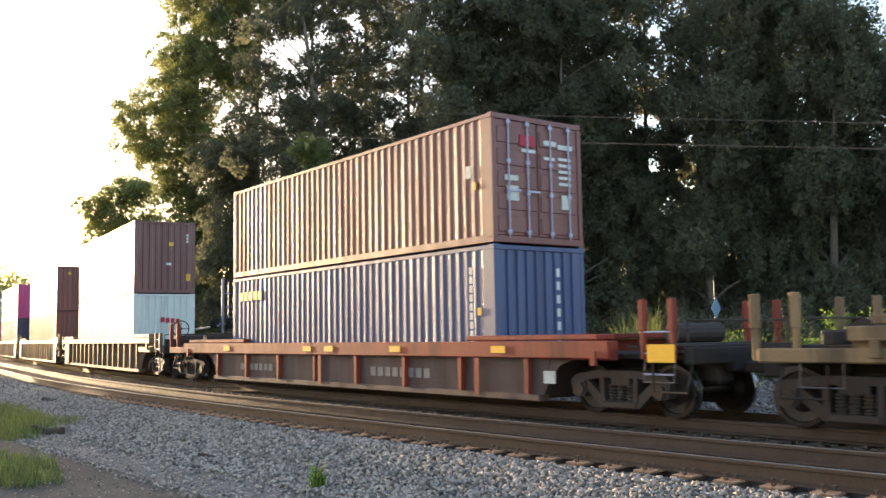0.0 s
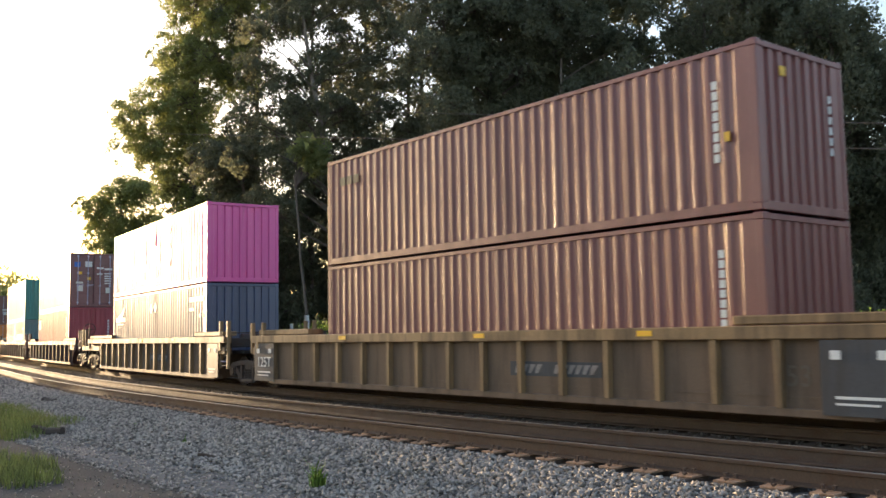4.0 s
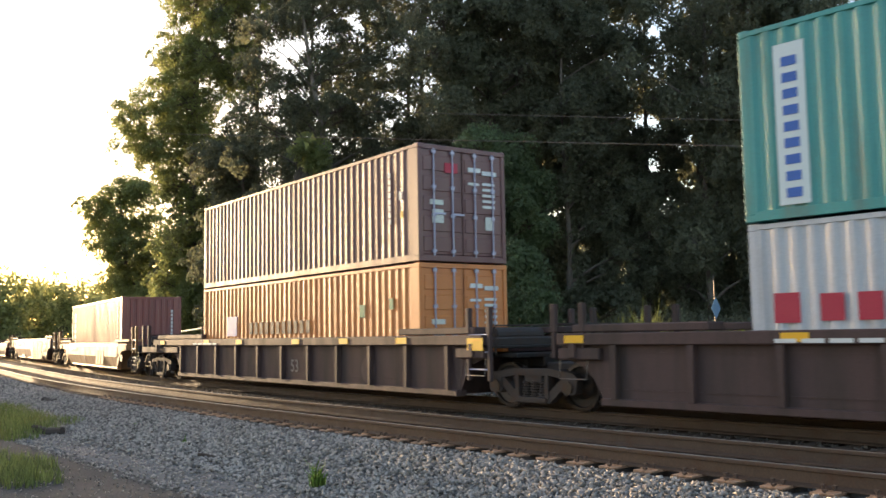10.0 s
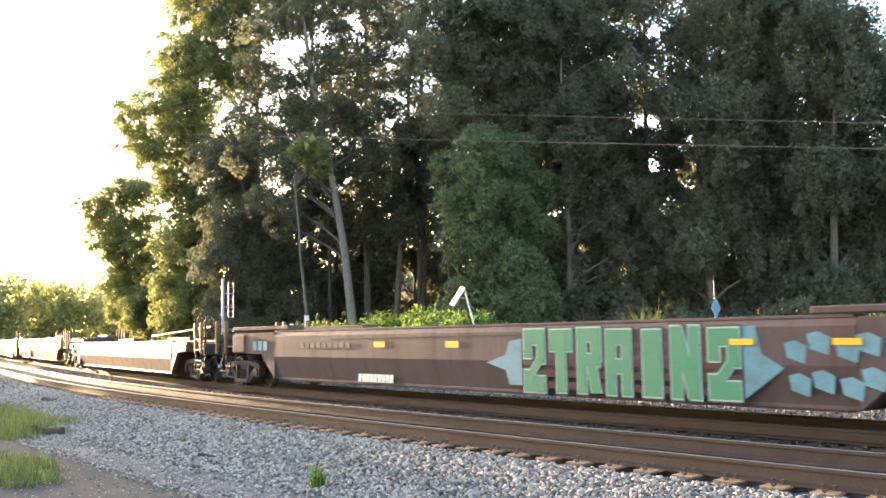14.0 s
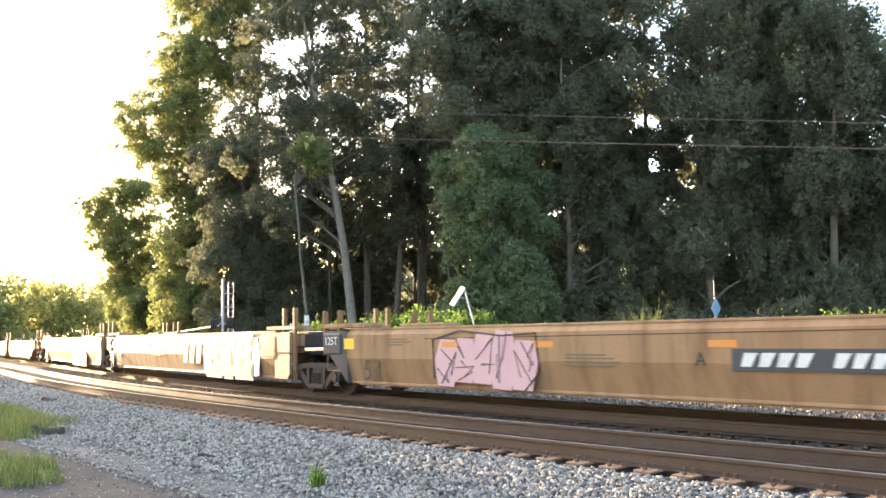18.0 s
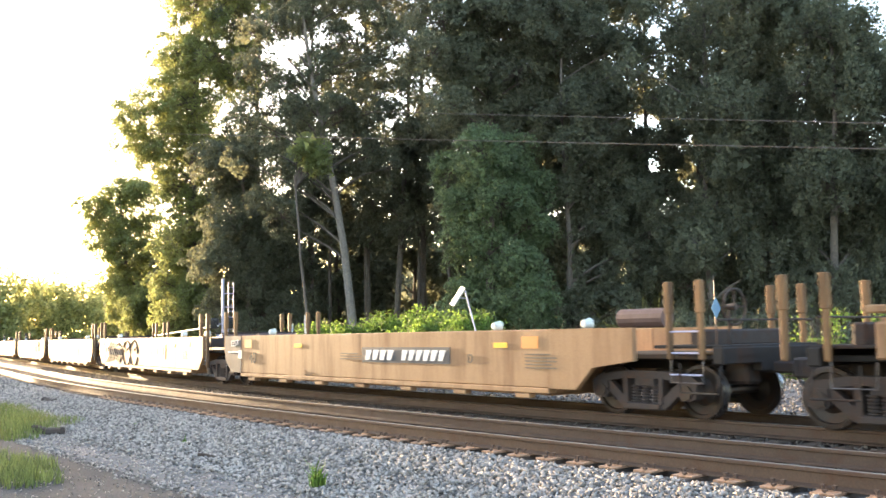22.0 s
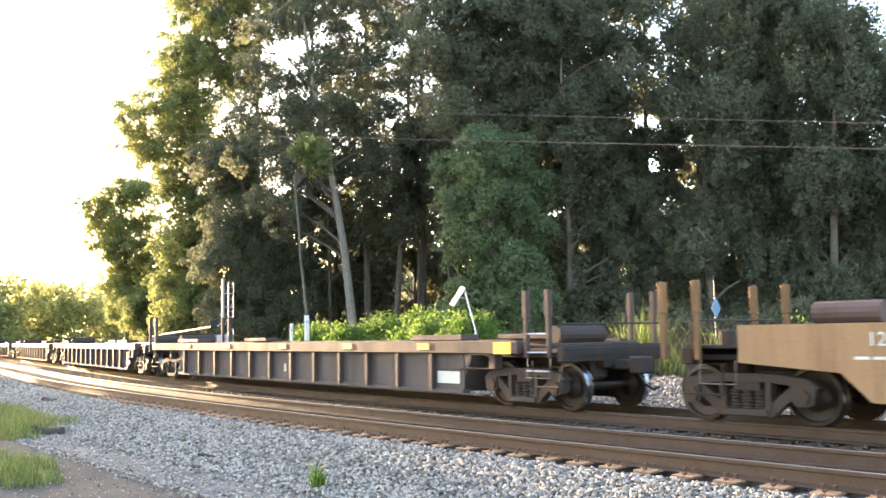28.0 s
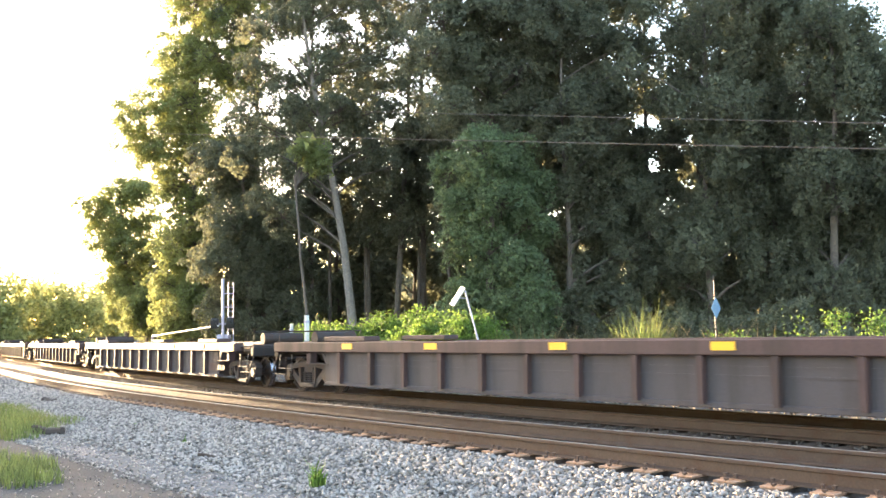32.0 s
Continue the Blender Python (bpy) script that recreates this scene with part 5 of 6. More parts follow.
def unit(v):
    return v / np.maximum(1e-9, np.linalg.norm(v, axis=1))[:, None]


def sprays(masses, dens, size, seed, each=80, plume=0.0):
    """Leaves on the sprays that clothe round masses of (x, y, z, r): each spray is a shallow dish of leaves that face up and outwards.
    plume stands the sprays upright. Returns the leaves and the foot and head of every twig."""
    rng = np.random.default_rng(seed)
    masses = np.array(masses, float)
    counts = np.maximum(6, (dens * 24 * masses[:, 3] ** 2).astype(int))
    pick = np.repeat(np.arange(len(masses)), counts)
    n = len(pick)
    d = unit(rng.normal(size=(n, 3)) + np.array([0, 0, 0.15]))
    r = masses[pick, 3:4]
    heart = masses[pick, :3]
    head = heart + d * r * np.array([1, 1, 0.85]) * (0.45 + 0.62 * rng.random((n, 1)) ** 0.7)
    face = unit(d * (1 - 0.5 * plume) + np.array([0, 0, 0.75 * (1 - plume)]) + 0.35 * rng.normal(size=(n, 3)))
    u = unit(np.cross(face, rng.normal(size=(n, 3))) * (1 - plume) + np.array([0, 0, 1.0]) * plume + 0.2 * plume * rng.normal(size=(n, 3)))
    w = unit(np.cross(face, u))
    wide = (0.34 + 0.36 * rng.random((n, 1))) * np.minimum(1, 0.55 + 0.35 * r)
    ids = np.repeat(np.arange(n), each)
    m = len(ids)
    ang, rad = rng.random((m, 1)) * 6.283, np.sqrt(rng.random((m, 1)))
    long_, short = 1 + 0.6 * plume, 1 - 0.45 * plume
    p = head[ids] + wide[ids] * rad * (u[ids] * np.cos(ang) * long_ + w[ids] * np.sin(ang) * short) - face[ids] * wide[ids] * (0.3 * rad ** 2 + 0.16 * rng.normal(size=(m, 1)))
    nrm = unit(face[ids] + 0.5 * rng.normal(size=(m, 3)))
    a = unit(np.cross(nrm, rng.normal(size=(m, 3))) + np.array([0, 0, -0.35 + 1.2 * plume]))
    b = unit(np.cross(a, nrm))
    s = size * (0.65 + 0.7 * rng.random((m, 1)))
    v = np.stack([p - a * s * 0.7 - b * s * 0.55, p + a * s, p - a * s * 0.4 + b * s * 0.6], 1).reshape(-1, 3)
    return v, np.arange(m * 3).reshape(-1, 3), heart, head


def twig_mesh(heart, head, r):
    """Three-sided twigs from the heart of a mass to its sprays."""
    n = len(heart)
    way = unit(head - heart)
    u = unit(np.cross(way, np.array([0.3, 0.5, 0.81])))
    w = np.cross(way, u)
    rings = []
    for at_, q in ((heart, r), (head, 0.3 * r)):
        for k in range(3):
            rings.append(at_ + q * (u * math.cos(k * 2.094) + w * math.sin(k * 2.094)))
    v = np.stack(rings, 1).reshape(-1, 3)
    i = np.arange(n)[:, None] * 6
    f = np.concatenate([i + np.array([[k, (k + 1) % 3, 3 + (k + 1) % 3, 3 + k]]) for k in range(3)])
    return v, f


def make_tree(place, height, seed, label, lobes, leaf="leaf", dens=0.9, size=0.1, lean=0.0, trunk=0.28, bark="bark", depth=1.2, core=True, plume=0.0, seen=80, group="trees of the wood"):
    """A tree with a tapered trunk, a limb to each of its leafy masses, twigs and sprays of leaves. place: (way along the edge, way ahead of
    the camera); lobes of (way along the edge from the trunk's foot, height, radius)."""
    rng = random.Random(seed)
    foot = ACROSS * place[0] + AHEAD * place[1]
    tree = thing("tree", label, "tree", group, at=Matrix.Translation((foot.x, foot.y, -0.3)))
    pts = [Vector((0, 0, -0.3))]
    dx, dy = 0.0, 0.0
    for k in range(1, 8):
        f = k / 7
        dx += rng.uniform(-0.2, 0.2)
        dy += rng.uniform(-0.2, 0.2)
        pts.append(Vector((dx * f, dy * f, height * 0.95 * f)) + ACROSS * lean * f ** 1.3)
    part("trunk", pipe(pts, trunk, 9, 0.05), M[bark], tree)
    masses = []
    for side, z, r in lobes:
        tip = ACROSS * side + AHEAD * rng.uniform(-depth, depth) + Vector((0, 0, z + 0.3))
        f = max(0.04, min(0.93, (tip.z - 0.5 - 0.45 * math.hypot(tip.x, tip.y)) / (height * 0.95)))
        i = min(6, int(f * 7))
        base = pts[i].lerp(pts[i + 1], f * 7 - i)
        mid = base.lerp(tip, 0.55) + Vector((rng.uniform(-0.2, 0.2), rng.uniform(-0.2, 0.2), rng.uniform(-0.1, 0.45)))
        part("limb", pipe([base, base.lerp(mid, 0.5) + Vector((0, 0, 0.1)), mid, tip], min(0.4 * trunk, 0.075 * (1.25 - f) + 0.015), 6, 0.018), M["bark"], tree)
        masses.append((tip.x, tip.y, tip.z, r))
    v, f, heart, head = sprays(masses, dens, size, seed, seen, plume)
    if core:      # the close inner foliage, which shuts out the light
        v2, f2 = leaf_cloud([(a, b, c, r * 0.62, r * 0.62, r * 0.55) for a, b, c, r in masses], 34 * len(masses), 0.24, seed + 500, 0.8, 0.25, 0.0)
        v, f = np.concatenate([v, v2]), np.concatenate([f, f2 + len(v)])
    raw("crown", v, f, M[leaf], tree)
    if seen > 60:
        tv, tf = twig_mesh(heart, head, 0.02)
        tagged(raw("twig", tv, tf, M["bark"], tree), kind="stuff")
    return tree


def round_lobes(height, radius, bottom, n, seed):
    """Leafy masses of a tree of no particular outline."""
    rng = random.Random(seed)
    rows = []
    for k in range(n):
        f = bottom + (0.94 - bottom) * (k + rng.random()) / n
        wide = radius * (1.0 - 0.7 * abs(f - 0.45))
        rows.append((rng.uniform(-0.8, 0.8) * wide, height * f, radius * rng.uniform(0.34, 0.5)))
    return rows


# this crown's yellow sunlight is partly in its leaf colour
make_tree((-16.5, 61.5), 30.4, 41, "tall spreading tree lit from behind at the wood's open end",
          ((0.1, 23, 2), (-1.1, 20.5, 2), (1.1, 19.8, 2.3), (-1.9, 17.5, 2.3), (-0, 16.8, 2.5), (-3.4, 16, 1.8), (-3.7, 14, 1.6), (-1.9, 14.1, 2), (0.4, 13.9, 2.2),
           (3.1, 22.1, 2.3), (3.2, 18.6, 1.9), (4.9, 24.8, 2.5), (2.2, 25.9, 2.7), (-0.3, 25.9, 1.9), (-1.6, 24.6, 1.4), (1.8, 29.6, 2.7), (-1.1, 11.5, 1.6), (-0.3, 9, 1.7),
           (-1.2, 7.3, 1.5), (-0.1, 5.5, 1.9), (-0.7, 3.4, 1.8), (0.4, 2.7, 1.8), (1, 7.3, 1.6), (0.8, 10.7, 1.4), (-1.9, 11.5, 1.1), (-1.8, 5.1, 1.2), (-1.4, 2.2, 1.4),
           (1.5, 4.3, 1.5)),
          "sunny_ivy", 0.62, trunk=0.34, core=False)
make_tree((-24.2, 72), 13.4, 42, "smaller rounded tree at the far end of the wood",
          ((-0.1, 13, 1.5), (-1.7, 12.4, 1.4), (-3, 11.6, 1.2), (1.5, 12.3, 1.5), (-2.3, 10.2, 1.5), (-0.5, 10.6, 1.9), (1.3, 10.1, 1.7), (-1.6, 8.4, 1.6), (0.4, 8, 1.9),
           (1.8, 7.7, 1.6), (-0.9, 6, 1.6), (0.8, 5.6, 1.8), (-0.4, 3.9, 1.7), (1.3, 3.4, 1.8)),
          "sunny_ivy", 0.8, trunk=0.2)
make_tree((-21.4, 68), 5.2, 43, "low sunlit tree wrapped in vines at the wood's end",
          ((-0.9, 3.7, 1.2), (0.3, 4.3, 1.2), (0.9, 3.1, 1.3), (-0.5, 2.5, 1.2), (-0, 4.9, 0.9)),
          "sunny_ivy", 0.9, trunk=0.1, depth=0.7)
make_tree((-4.7, 50), 23.2, 44, "leaning pale-barked tree with an open airy crown",
          ((-4.6, 18.4, 1.2), (-2.7, 19, 1.5), (-0.7, 17.8, 1.5), (1, 19.1, 1.5), (2.3, 17, 1.3), (0.5, 15.8, 1.3), (-1.8, 15.8, 1.5), (-3.8, 15.7, 1.2), (-5.7, 13.2, 1.2),
           (-3.1, 13.5, 1.3), (-0.8, 13.3, 1.5), (1.5, 13.7, 1.5), (-4.9, 11.6, 1), (0.7, 11.1, 1.3), (-3.2, 9.6, 1), (-0.8, 10.4, 1), (1.9, 10.3, 1.2), (-2, 21.4, 2.1),
           (0.5, 22, 2.1), (-3.8, 22.7, 1.7), (3.1, 15, 1), (3, 12.3, 1), (-1.2, 11.4, 1.2), (-0, 12.2, 1.2), (-4.7, 8.9, 1.2), (-3.8, 7.7, 1.2), (-6, 10.8, 1),
           (-5.2, 16, 1.2), (-4.6, 14.3, 1.2), (-5.4, 17.6, 1), (-4.3, 12.3, 1), (-3.8, 10.7, 0.8)),
          "leaf", 0.5, trunk=0.27, lean=-2.9, bark="palebark", core=False)
# a sunlit clump, set apart and tinted yellow for the sun
make_tree((-6.8, 47), 10.5, 45, "sunlit branch-heavy young tree before the pale trunk",
          ((0, 11.2, 0.4), (0.5, 10.8, 0.4), (-0.5, 10.7, 0.3), (0.9, 10.1, 0.4), (0.1, 10.2, 0.3), (0.5, 11.3, 0.3), (-0.2, 11, 0.3), (0.6, 9.8, 0.3)),
          "sunny_ivy", 0.9, trunk=0.09, size=0.085, depth=0.4)
make_tree((-2.8, 54), 23.8, 46, "slim dark-stemmed tree with a sparse high crown",
          ((1.4, 20.8, 1.3), (0.2, 22.5, 1.9), (2.6, 23.2, 1.9), (0.9, 19.1, 1.1), (1.7, 17.4, 1.1), (1.6, 14.7, 1.2), (0.6, 12.7, 1.1), (2.1, 12.7, 1.2), (0.1, 9.7, 1.3),
           (1.6, 10, 1.3), (-1.2, 9.1, 1.3), (1, 7.7, 1.3)),
          "leaf", 0.5, trunk=0.2, lean=1.4, core=False)
make_tree((-11.4, 55), 12.8, 47, "dark tree smothered in vines down to its foot",
          ((-1, 10.3, 1.6), (1, 8.6, 1.5), (-1, 8, 1.9), (0.7, 6.6, 1.9), (-1.5, 5.7, 1.7), (-0, 4.6, 1.9), (2.1, 5.6, 1.6), (-1.3, 3, 1.9), (0.7, 2.5, 1.9),
           (2.6, 3.1, 1.8), (-2, 11.7, 1.5), (-0.5, 12.4, 1.3)),
          "leaf", 0.9, trunk=0.25)
make_tree((2.1, 42), 9.6, 48, "tall tree wrapped in dense climbing vines",
          ((-1.7, 8.8, 1.1), (-0.4, 9.4, 1.4), (1, 9.5, 1.3), (1.9, 8, 1.1), (-1.3, 7.2, 1.2), (0.5, 7.1, 1.5), (1.7, 6.1, 1.2), (-0.9, 5.4, 1.3), (0.8, 4.6, 1.6),
           (-0.5, 3.2, 1.5), (1.5, 2.9, 1.5), (-1.5, 2, 1.3), (0.2, 1.6, 1.5), (2, 1.4, 1.3)),
          "vinegreen", 1, trunk=0.3, depth=0.9)
make_tree((2.6, 43.5), 20.4, 49, "tall leafy broadleaf tree at the wood's edge",
          ((-2.4, 16.3, 1.7), (-0.3, 16.7, 1.9), (1.8, 16, 1.9), (3.4, 16.8, 1.7), (-2.9, 14.3, 1.3), (-1.2, 14.2, 1.7), (1, 13.7, 1.9), (3.1, 14.3, 1.7), (-2.1, 11.9, 1.4),
           (-0.1, 11.6, 1.7), (1.9, 11.7, 1.6), (3.7, 12, 1.4), (4.7, 15.5, 1.5), (4.8, 13.3, 1.4), (-0.6, 19.5, 2.2), (2.1, 19.7, 2.2), (4.5, 18.8, 1.9)),
          "leaf", 0.9, trunk=0.3)
make_tree((5.8, 43), 15.2, 50, "tall leafy broadleaf tree at the wood's edge",
          ((0.7, 10.1, 1.5), (2.8, 10.2, 0.8), (1.9, 11.2, 1.1), (-0.1, 7.9, 1), (1.2, 8.1, 1.3), (2.2, 8.9, 1.3), (1.9, 6.5, 1.4), (0.6, 6.3, 1.2), (3.2, 7.6, 1.4),
           (4, 6, 1.4), (2.4, 4.7, 1.5), (4.5, 7.8, 0.9), (0.8, 4.2, 1.2), (2.3, 2.7, 1.3), (4, 3.6, 1.3), (0.3, 2.5, 1.1), (3.1, 14.9, 0.9), (5.1, 12.4, 0.9),
           (4.8, 10.3, 1), (2.6, 12.4, 0.8), (5.3, 14.9, 0.7)),
          "leaf", 0.85, trunk=0.2, plume=0.4)
make_tree((11.4, 40), 18.2, 51, "tall dark broadleaf tree with drooping boughs",
          ((-0, 14.8, 1.5), (1.7, 15.3, 1.8), (3.4, 14.5, 1.8), (-0.3, 12.8, 1.4), (1.4, 12.9, 1.7), (3.2, 12.2, 1.7), (-0.8, 10.9, 1.2), (0.8, 10.8, 1.5), (2.4, 10.2, 1.7),
           (0.7, 8.7, 1.4), (2.4, 8, 1.6), (-0.1, 6.6, 1.3), (1.3, 6.1, 1.6), (3, 5.9, 1.5), (-0.9, 5.1, 1.2), (0.3, 4.4, 1.4), (2.2, 4.1, 1.4), (1.6, 17.6, 2.1),
           (3.8, 17.3, 2.1), (-2.1, 11.6, 0.7), (-3.3, 12.8, 0.9), (-2.4, 15.5, 0.8), (-0.7, 3.3, 1.2), (0.7, 2.6, 1.3), (2.1, 2.3, 1.2)),
          "leaf", 0.72, trunk=0.2, plume=0.7)
make_tree((15.8, 38), 15.9, 52, "tall dark broadleaf tree with drooping boughs",
          ((-0.3, 13.6, 1.6), (0.8, 13, 1.5), (2, 12.1, 1.4), (-0.6, 11.4, 1.6), (1, 10.9, 1.7), (2.3, 10.2, 1.6), (-0.5, 9.3, 1.6), (1.1, 8.7, 1.7), (2.4, 7.8, 1.6),
           (-0.4, 7.1, 1.6), (1.2, 6.5, 1.6), (2.7, 5.5, 1.6), (-0.8, 4.9, 1.4), (0.8, 4.4, 1.4), (2.4, 3.4, 1.4), (-0.7, 15.5, 1.4), (0.7, 14.5, 1), (-0.9, 2.9, 1.3),
           (0.5, 2.4, 1.3), (1.9, 2, 1.3)),
          "leaf", 0.72, trunk=0.2, plume=0.7, depth=1.6)
make_tree((20, 37), 12.4, 53, "tall dark broadleaf tree with drooping boughs",
          ((-0.6, 10.6, 1.7), (1, 10.1, 1.7), (-0.2, 8.3, 1.7), (1.5, 7.8, 1.7), (-0.6, 6.1, 1.7), (1.1, 5.6, 1.7), (-0.8, 3.8, 1.7), (1.2, 3.3, 1.7), (0.9, 12, 1.4)),
          "leaf", 0.85, trunk=0.22, plume=0.7)
make_tree((-17.5, 66), 29.7, 54, "tall broadleaf tree in the wood's second rank",
          ((0.5, 29.2, 1.8), (1.1, 26.2, 1.8), (0.7, 24.6, 1.8), (0.3, 21.7, 1.8), (-1, 19.7, 1.8), (1, 20.4, 1.8), (0.9, 17.5, 1), (-0.9, 16.3, 1.3), (0.8, 15.5, 1.8),
           (-1.3, 14, 1.8), (0.7, 14.1, 1.8), (-0.8, 11.1, 1.3), (0.8, 11.8, 1.8), (1.2, 9, 1.8)),
          "leaf", 0.42, trunk=0.24, size=0.12, depth=1.8, core=False, seen=60)
make_tree((-12.5, 62), 27.6, 55, "tall broadleaf tree in the wood's second rank",
          ((-1, 27.1, 1.7), (1, 27.1, 1.7), (-1.4, 25.2, 1.7), (1.3, 25.5, 1.7), (-1.5, 22.8, 1.7), (-1, 21, 1.7), (-1.1, 19.2, 1.7), (1.1, 19.1, 0.9), (-0.6, 15.3, 1.7),
           (0.5, 15.1, 1.3), (-0.7, 12.7, 1.7), (0.7, 13, 1.7), (-1.3, 10.9, 1.7), (0.4, 10.6, 1.3), (-0.5, 8.4, 1.7), (1.2, 8.4, 1.7)),
          "leaf", 0.55, trunk=0.24, size=0.12, depth=1.8, core=False, seen=60)
make_tree((-8.1, 57), 25.6, 56, "tall broadleaf tree in the wood's second rank",
          ((-1.3, 25.1, 1.6), (1.4, 24.6, 1.6), (-0.9, 22.6, 1.6), (1.1, 22.7, 1.6), (-1, 21.5, 1.6), (0.9, 21.5, 0.8), (1.2, 17.5, 1.6), (-1, 15.9, 0.8), (1.4, 15.6, 1.2),
           (-1.1, 14.1, 1.6), (0.5, 14, 1.6), (-0.7, 12.2, 1.6), (0.4, 11.8, 1.6), (-1.1, 9.6, 1.2), (0.5, 10, 1.6), (-0.6, 8.3, 1.6), (1.4, 8.2, 1.6)),
          "leaf", 0.6, trunk=0.24, size=0.12, depth=1.8, core=False, seen=60)
make_tree((-4.6, 57), 25.5, 57, "tall broadleaf tree in the wood's second rank",
          ((-0.9, 25, 1.6), (0.6, 24.9, 1.6), (-1, 22.6, 1.6), (1.4, 22.9, 1.6), (-1.2, 21.3, 1.2), (0.8, 21.3, 1.6), (-1, 18.8, 1.2), (0.7, 19.6, 0.8), (-0.3, 17.3, 1.6),
           (1.5, 17.4, 1.2), (-0.4, 15.3, 1.6), (-0.8, 14, 1.6), (0.7, 13.3, 1.6), (-0.4, 11.4, 1.6), (0.8, 11.6, 1.6), (-0.5, 9.8, 1.6), (1.2, 9.9, 1.6), (-0.7, 8, 1.6),
           (0.7, 7.7, 1.6)),
          "leaf", 0.6, trunk=0.24, size=0.12, depth=1.8, core=False, seen=60)
make_tree((-1.2, 56), 25.2, 58, "tall broadleaf tree in the wood's second rank",
          ((-0.1, 24.8, 1.5), (1.6, 23.9, 1.5), (-0.4, 23, 1.5), (1.5, 22.8, 1.5), (1.3, 18.4, 1.5), (-0.9, 17.5, 0.8), (1.5, 17.5, 1.5), (1.3, 14.9, 0.8), (-0.3, 13.3, 1.5),
           (1.4, 13.6, 1.5), (-0.5, 11.7, 1.5), (1.4, 11.3, 1.5), (-0.8, 9.7, 1.5), (0.5, 10.2, 1.5), (-0.7, 8, 1.5), (1.3, 7.9, 1.5)),
          "leaf", 0.6, trunk=0.24, size=0.12, depth=1.8, core=False, seen=60)
make_tree((1.9, 50), 22.4, 59, "tall broadleaf tree in the wood's second rank",
          ((-0.7, 22, 1.4), (1.4, 21.8, 1.4), (-0.9, 19.9, 1.4), (1.4, 20.6, 1.4), (-0.4, 18.7, 1.4), (1.3, 18.7, 1.4), (-0.7, 16.9, 1.4), (1.5, 17.2, 1.4), (-0.9, 15.2, 1.4),
           (1.4, 15.2, 1.4), (-0.6, 13.3, 1.4), (1.2, 14, 1.4), (-0.2, 12.3, 1.4), (0.8, 11.7, 1.4), (-0.7, 10.2, 1.4), (0.6, 10.1, 1.4), (-0.9, 9.1, 1.4), (0.9, 9, 1.4),
           (-0.6, 6.9, 1.4), (1, 7.6, 1.4)),
          "leaf", 0.62, trunk=0.24, size=0.12, depth=1.8, core=False, seen=60)
make_tree((4.9, 50), 22.2, 60, "tall broadleaf tree in the wood's second rank",
          ((-0.4, 21.8, 1.4), (1.3, 21.6, 1.4), (-0.3, 20.5, 1.4), (1, 19.8, 1.4), (-0.5, 18.3, 1.4), (1.6, 18.3, 1.4), (-0.2, 16.8, 1.4), (1, 16.5, 1.4), (-0.5, 14.9, 1.4),
           (0.9, 14.9, 1.4), (-0.2, 13.5, 1.4), (1, 13.9, 1.4), (-0.3, 12.1, 1.4), (1.2, 12.3, 1.4), (-0.9, 10.7, 1.4), (-0.3, 8.9, 1.4), (1, 8.9, 1), (-0.5, 7.5, 1.4),
           (0.8, 6.8, 1.4)),
          "leaf", 0.62, trunk=0.24, size=0.12, depth=1.8, core=False, seen=60)
make_tree((7.8, 49), 21.9, 61, "tall broadleaf tree in the wood's second rank",
          ((-0.4, 21.2, 1.4), (1.2, 21.5, 1.4), (-0.6, 20.1, 1.4), (1.7, 19.4, 1.4), (-0, 17.8, 1.4), (1.6, 18.4, 1.4), (-0.3, 16.5, 1.4), (1.2, 16.1, 1.4), (-0.2, 14.5, 1.4),
           (0.8, 14.8, 1.4), (-0.3, 13.1, 1.4), (1.2, 13, 1.4), (-0.6, 11.4, 1.4), (0.9, 11.6, 1.4), (-0.2, 10, 1.4), (0.8, 10.4, 1.4), (-0.7, 8.5, 1.4), (1.3, 8.2, 1.4),
           (-0.7, 7.1, 1.4), (1.2, 7.2, 1.4)),
          "leaf", 0.62, trunk=0.24, size=0.12, depth=1.8, core=False, seen=60)
make_tree((10.5, 48), 21.7, 62, "tall broadleaf tree in the wood's second rank",
          ((-0.1, 21.3, 1.3), (1.2, 20.9, 1.3), (0, 19.2, 1.3), (1.2, 18.9, 1.3), (-0.1, 18, 1), (0.2, 15.8, 0.7), (-0.6, 14.8, 1.3), (0.9, 14.2, 1.3), (0.8, 13.2, 1),
           (-0.6, 11.1, 0.7), (-0.3, 9.9, 1), (1.4, 10.1, 1), (-0.5, 8.7, 1.3), (0.6, 8.8, 1.3), (-0.7, 7.2, 1.3), (0.5, 6.4, 1.3)),
          "leaf", 0.62, trunk=0.24, size=0.12, depth=1.8, core=False, seen=60)
make_tree((13.1, 47), 20.6, 63, "tall broadleaf tree in the wood's second rank",
          ((-0.2, 20.1, 1.3), (1.7, 20.2, 1.3), (0.1, 18.5, 1.3), (1.7, 18.7, 1.3), (-0, 17.2, 1.3), (1.5, 17.3, 1.3), (-0.1, 16.1, 1.3), (1.6, 15.8, 1), (-0.6, 14.5, 1),
           (1.5, 14.4, 0.7), (-0.4, 12.6, 1.3), (1.5, 12.8, 1.3), (-0.4, 11.3, 1.3), (0.7, 10.9, 1.3), (0.8, 10, 1.3), (-0.2, 7.9, 0.7), (0.7, 8.2, 1.3), (-0.6, 6.5, 1.3),
           (0.6, 6.4, 1.3)),
          "leaf", 0.52, trunk=0.24, size=0.12, depth=1.8, core=False, seen=60)
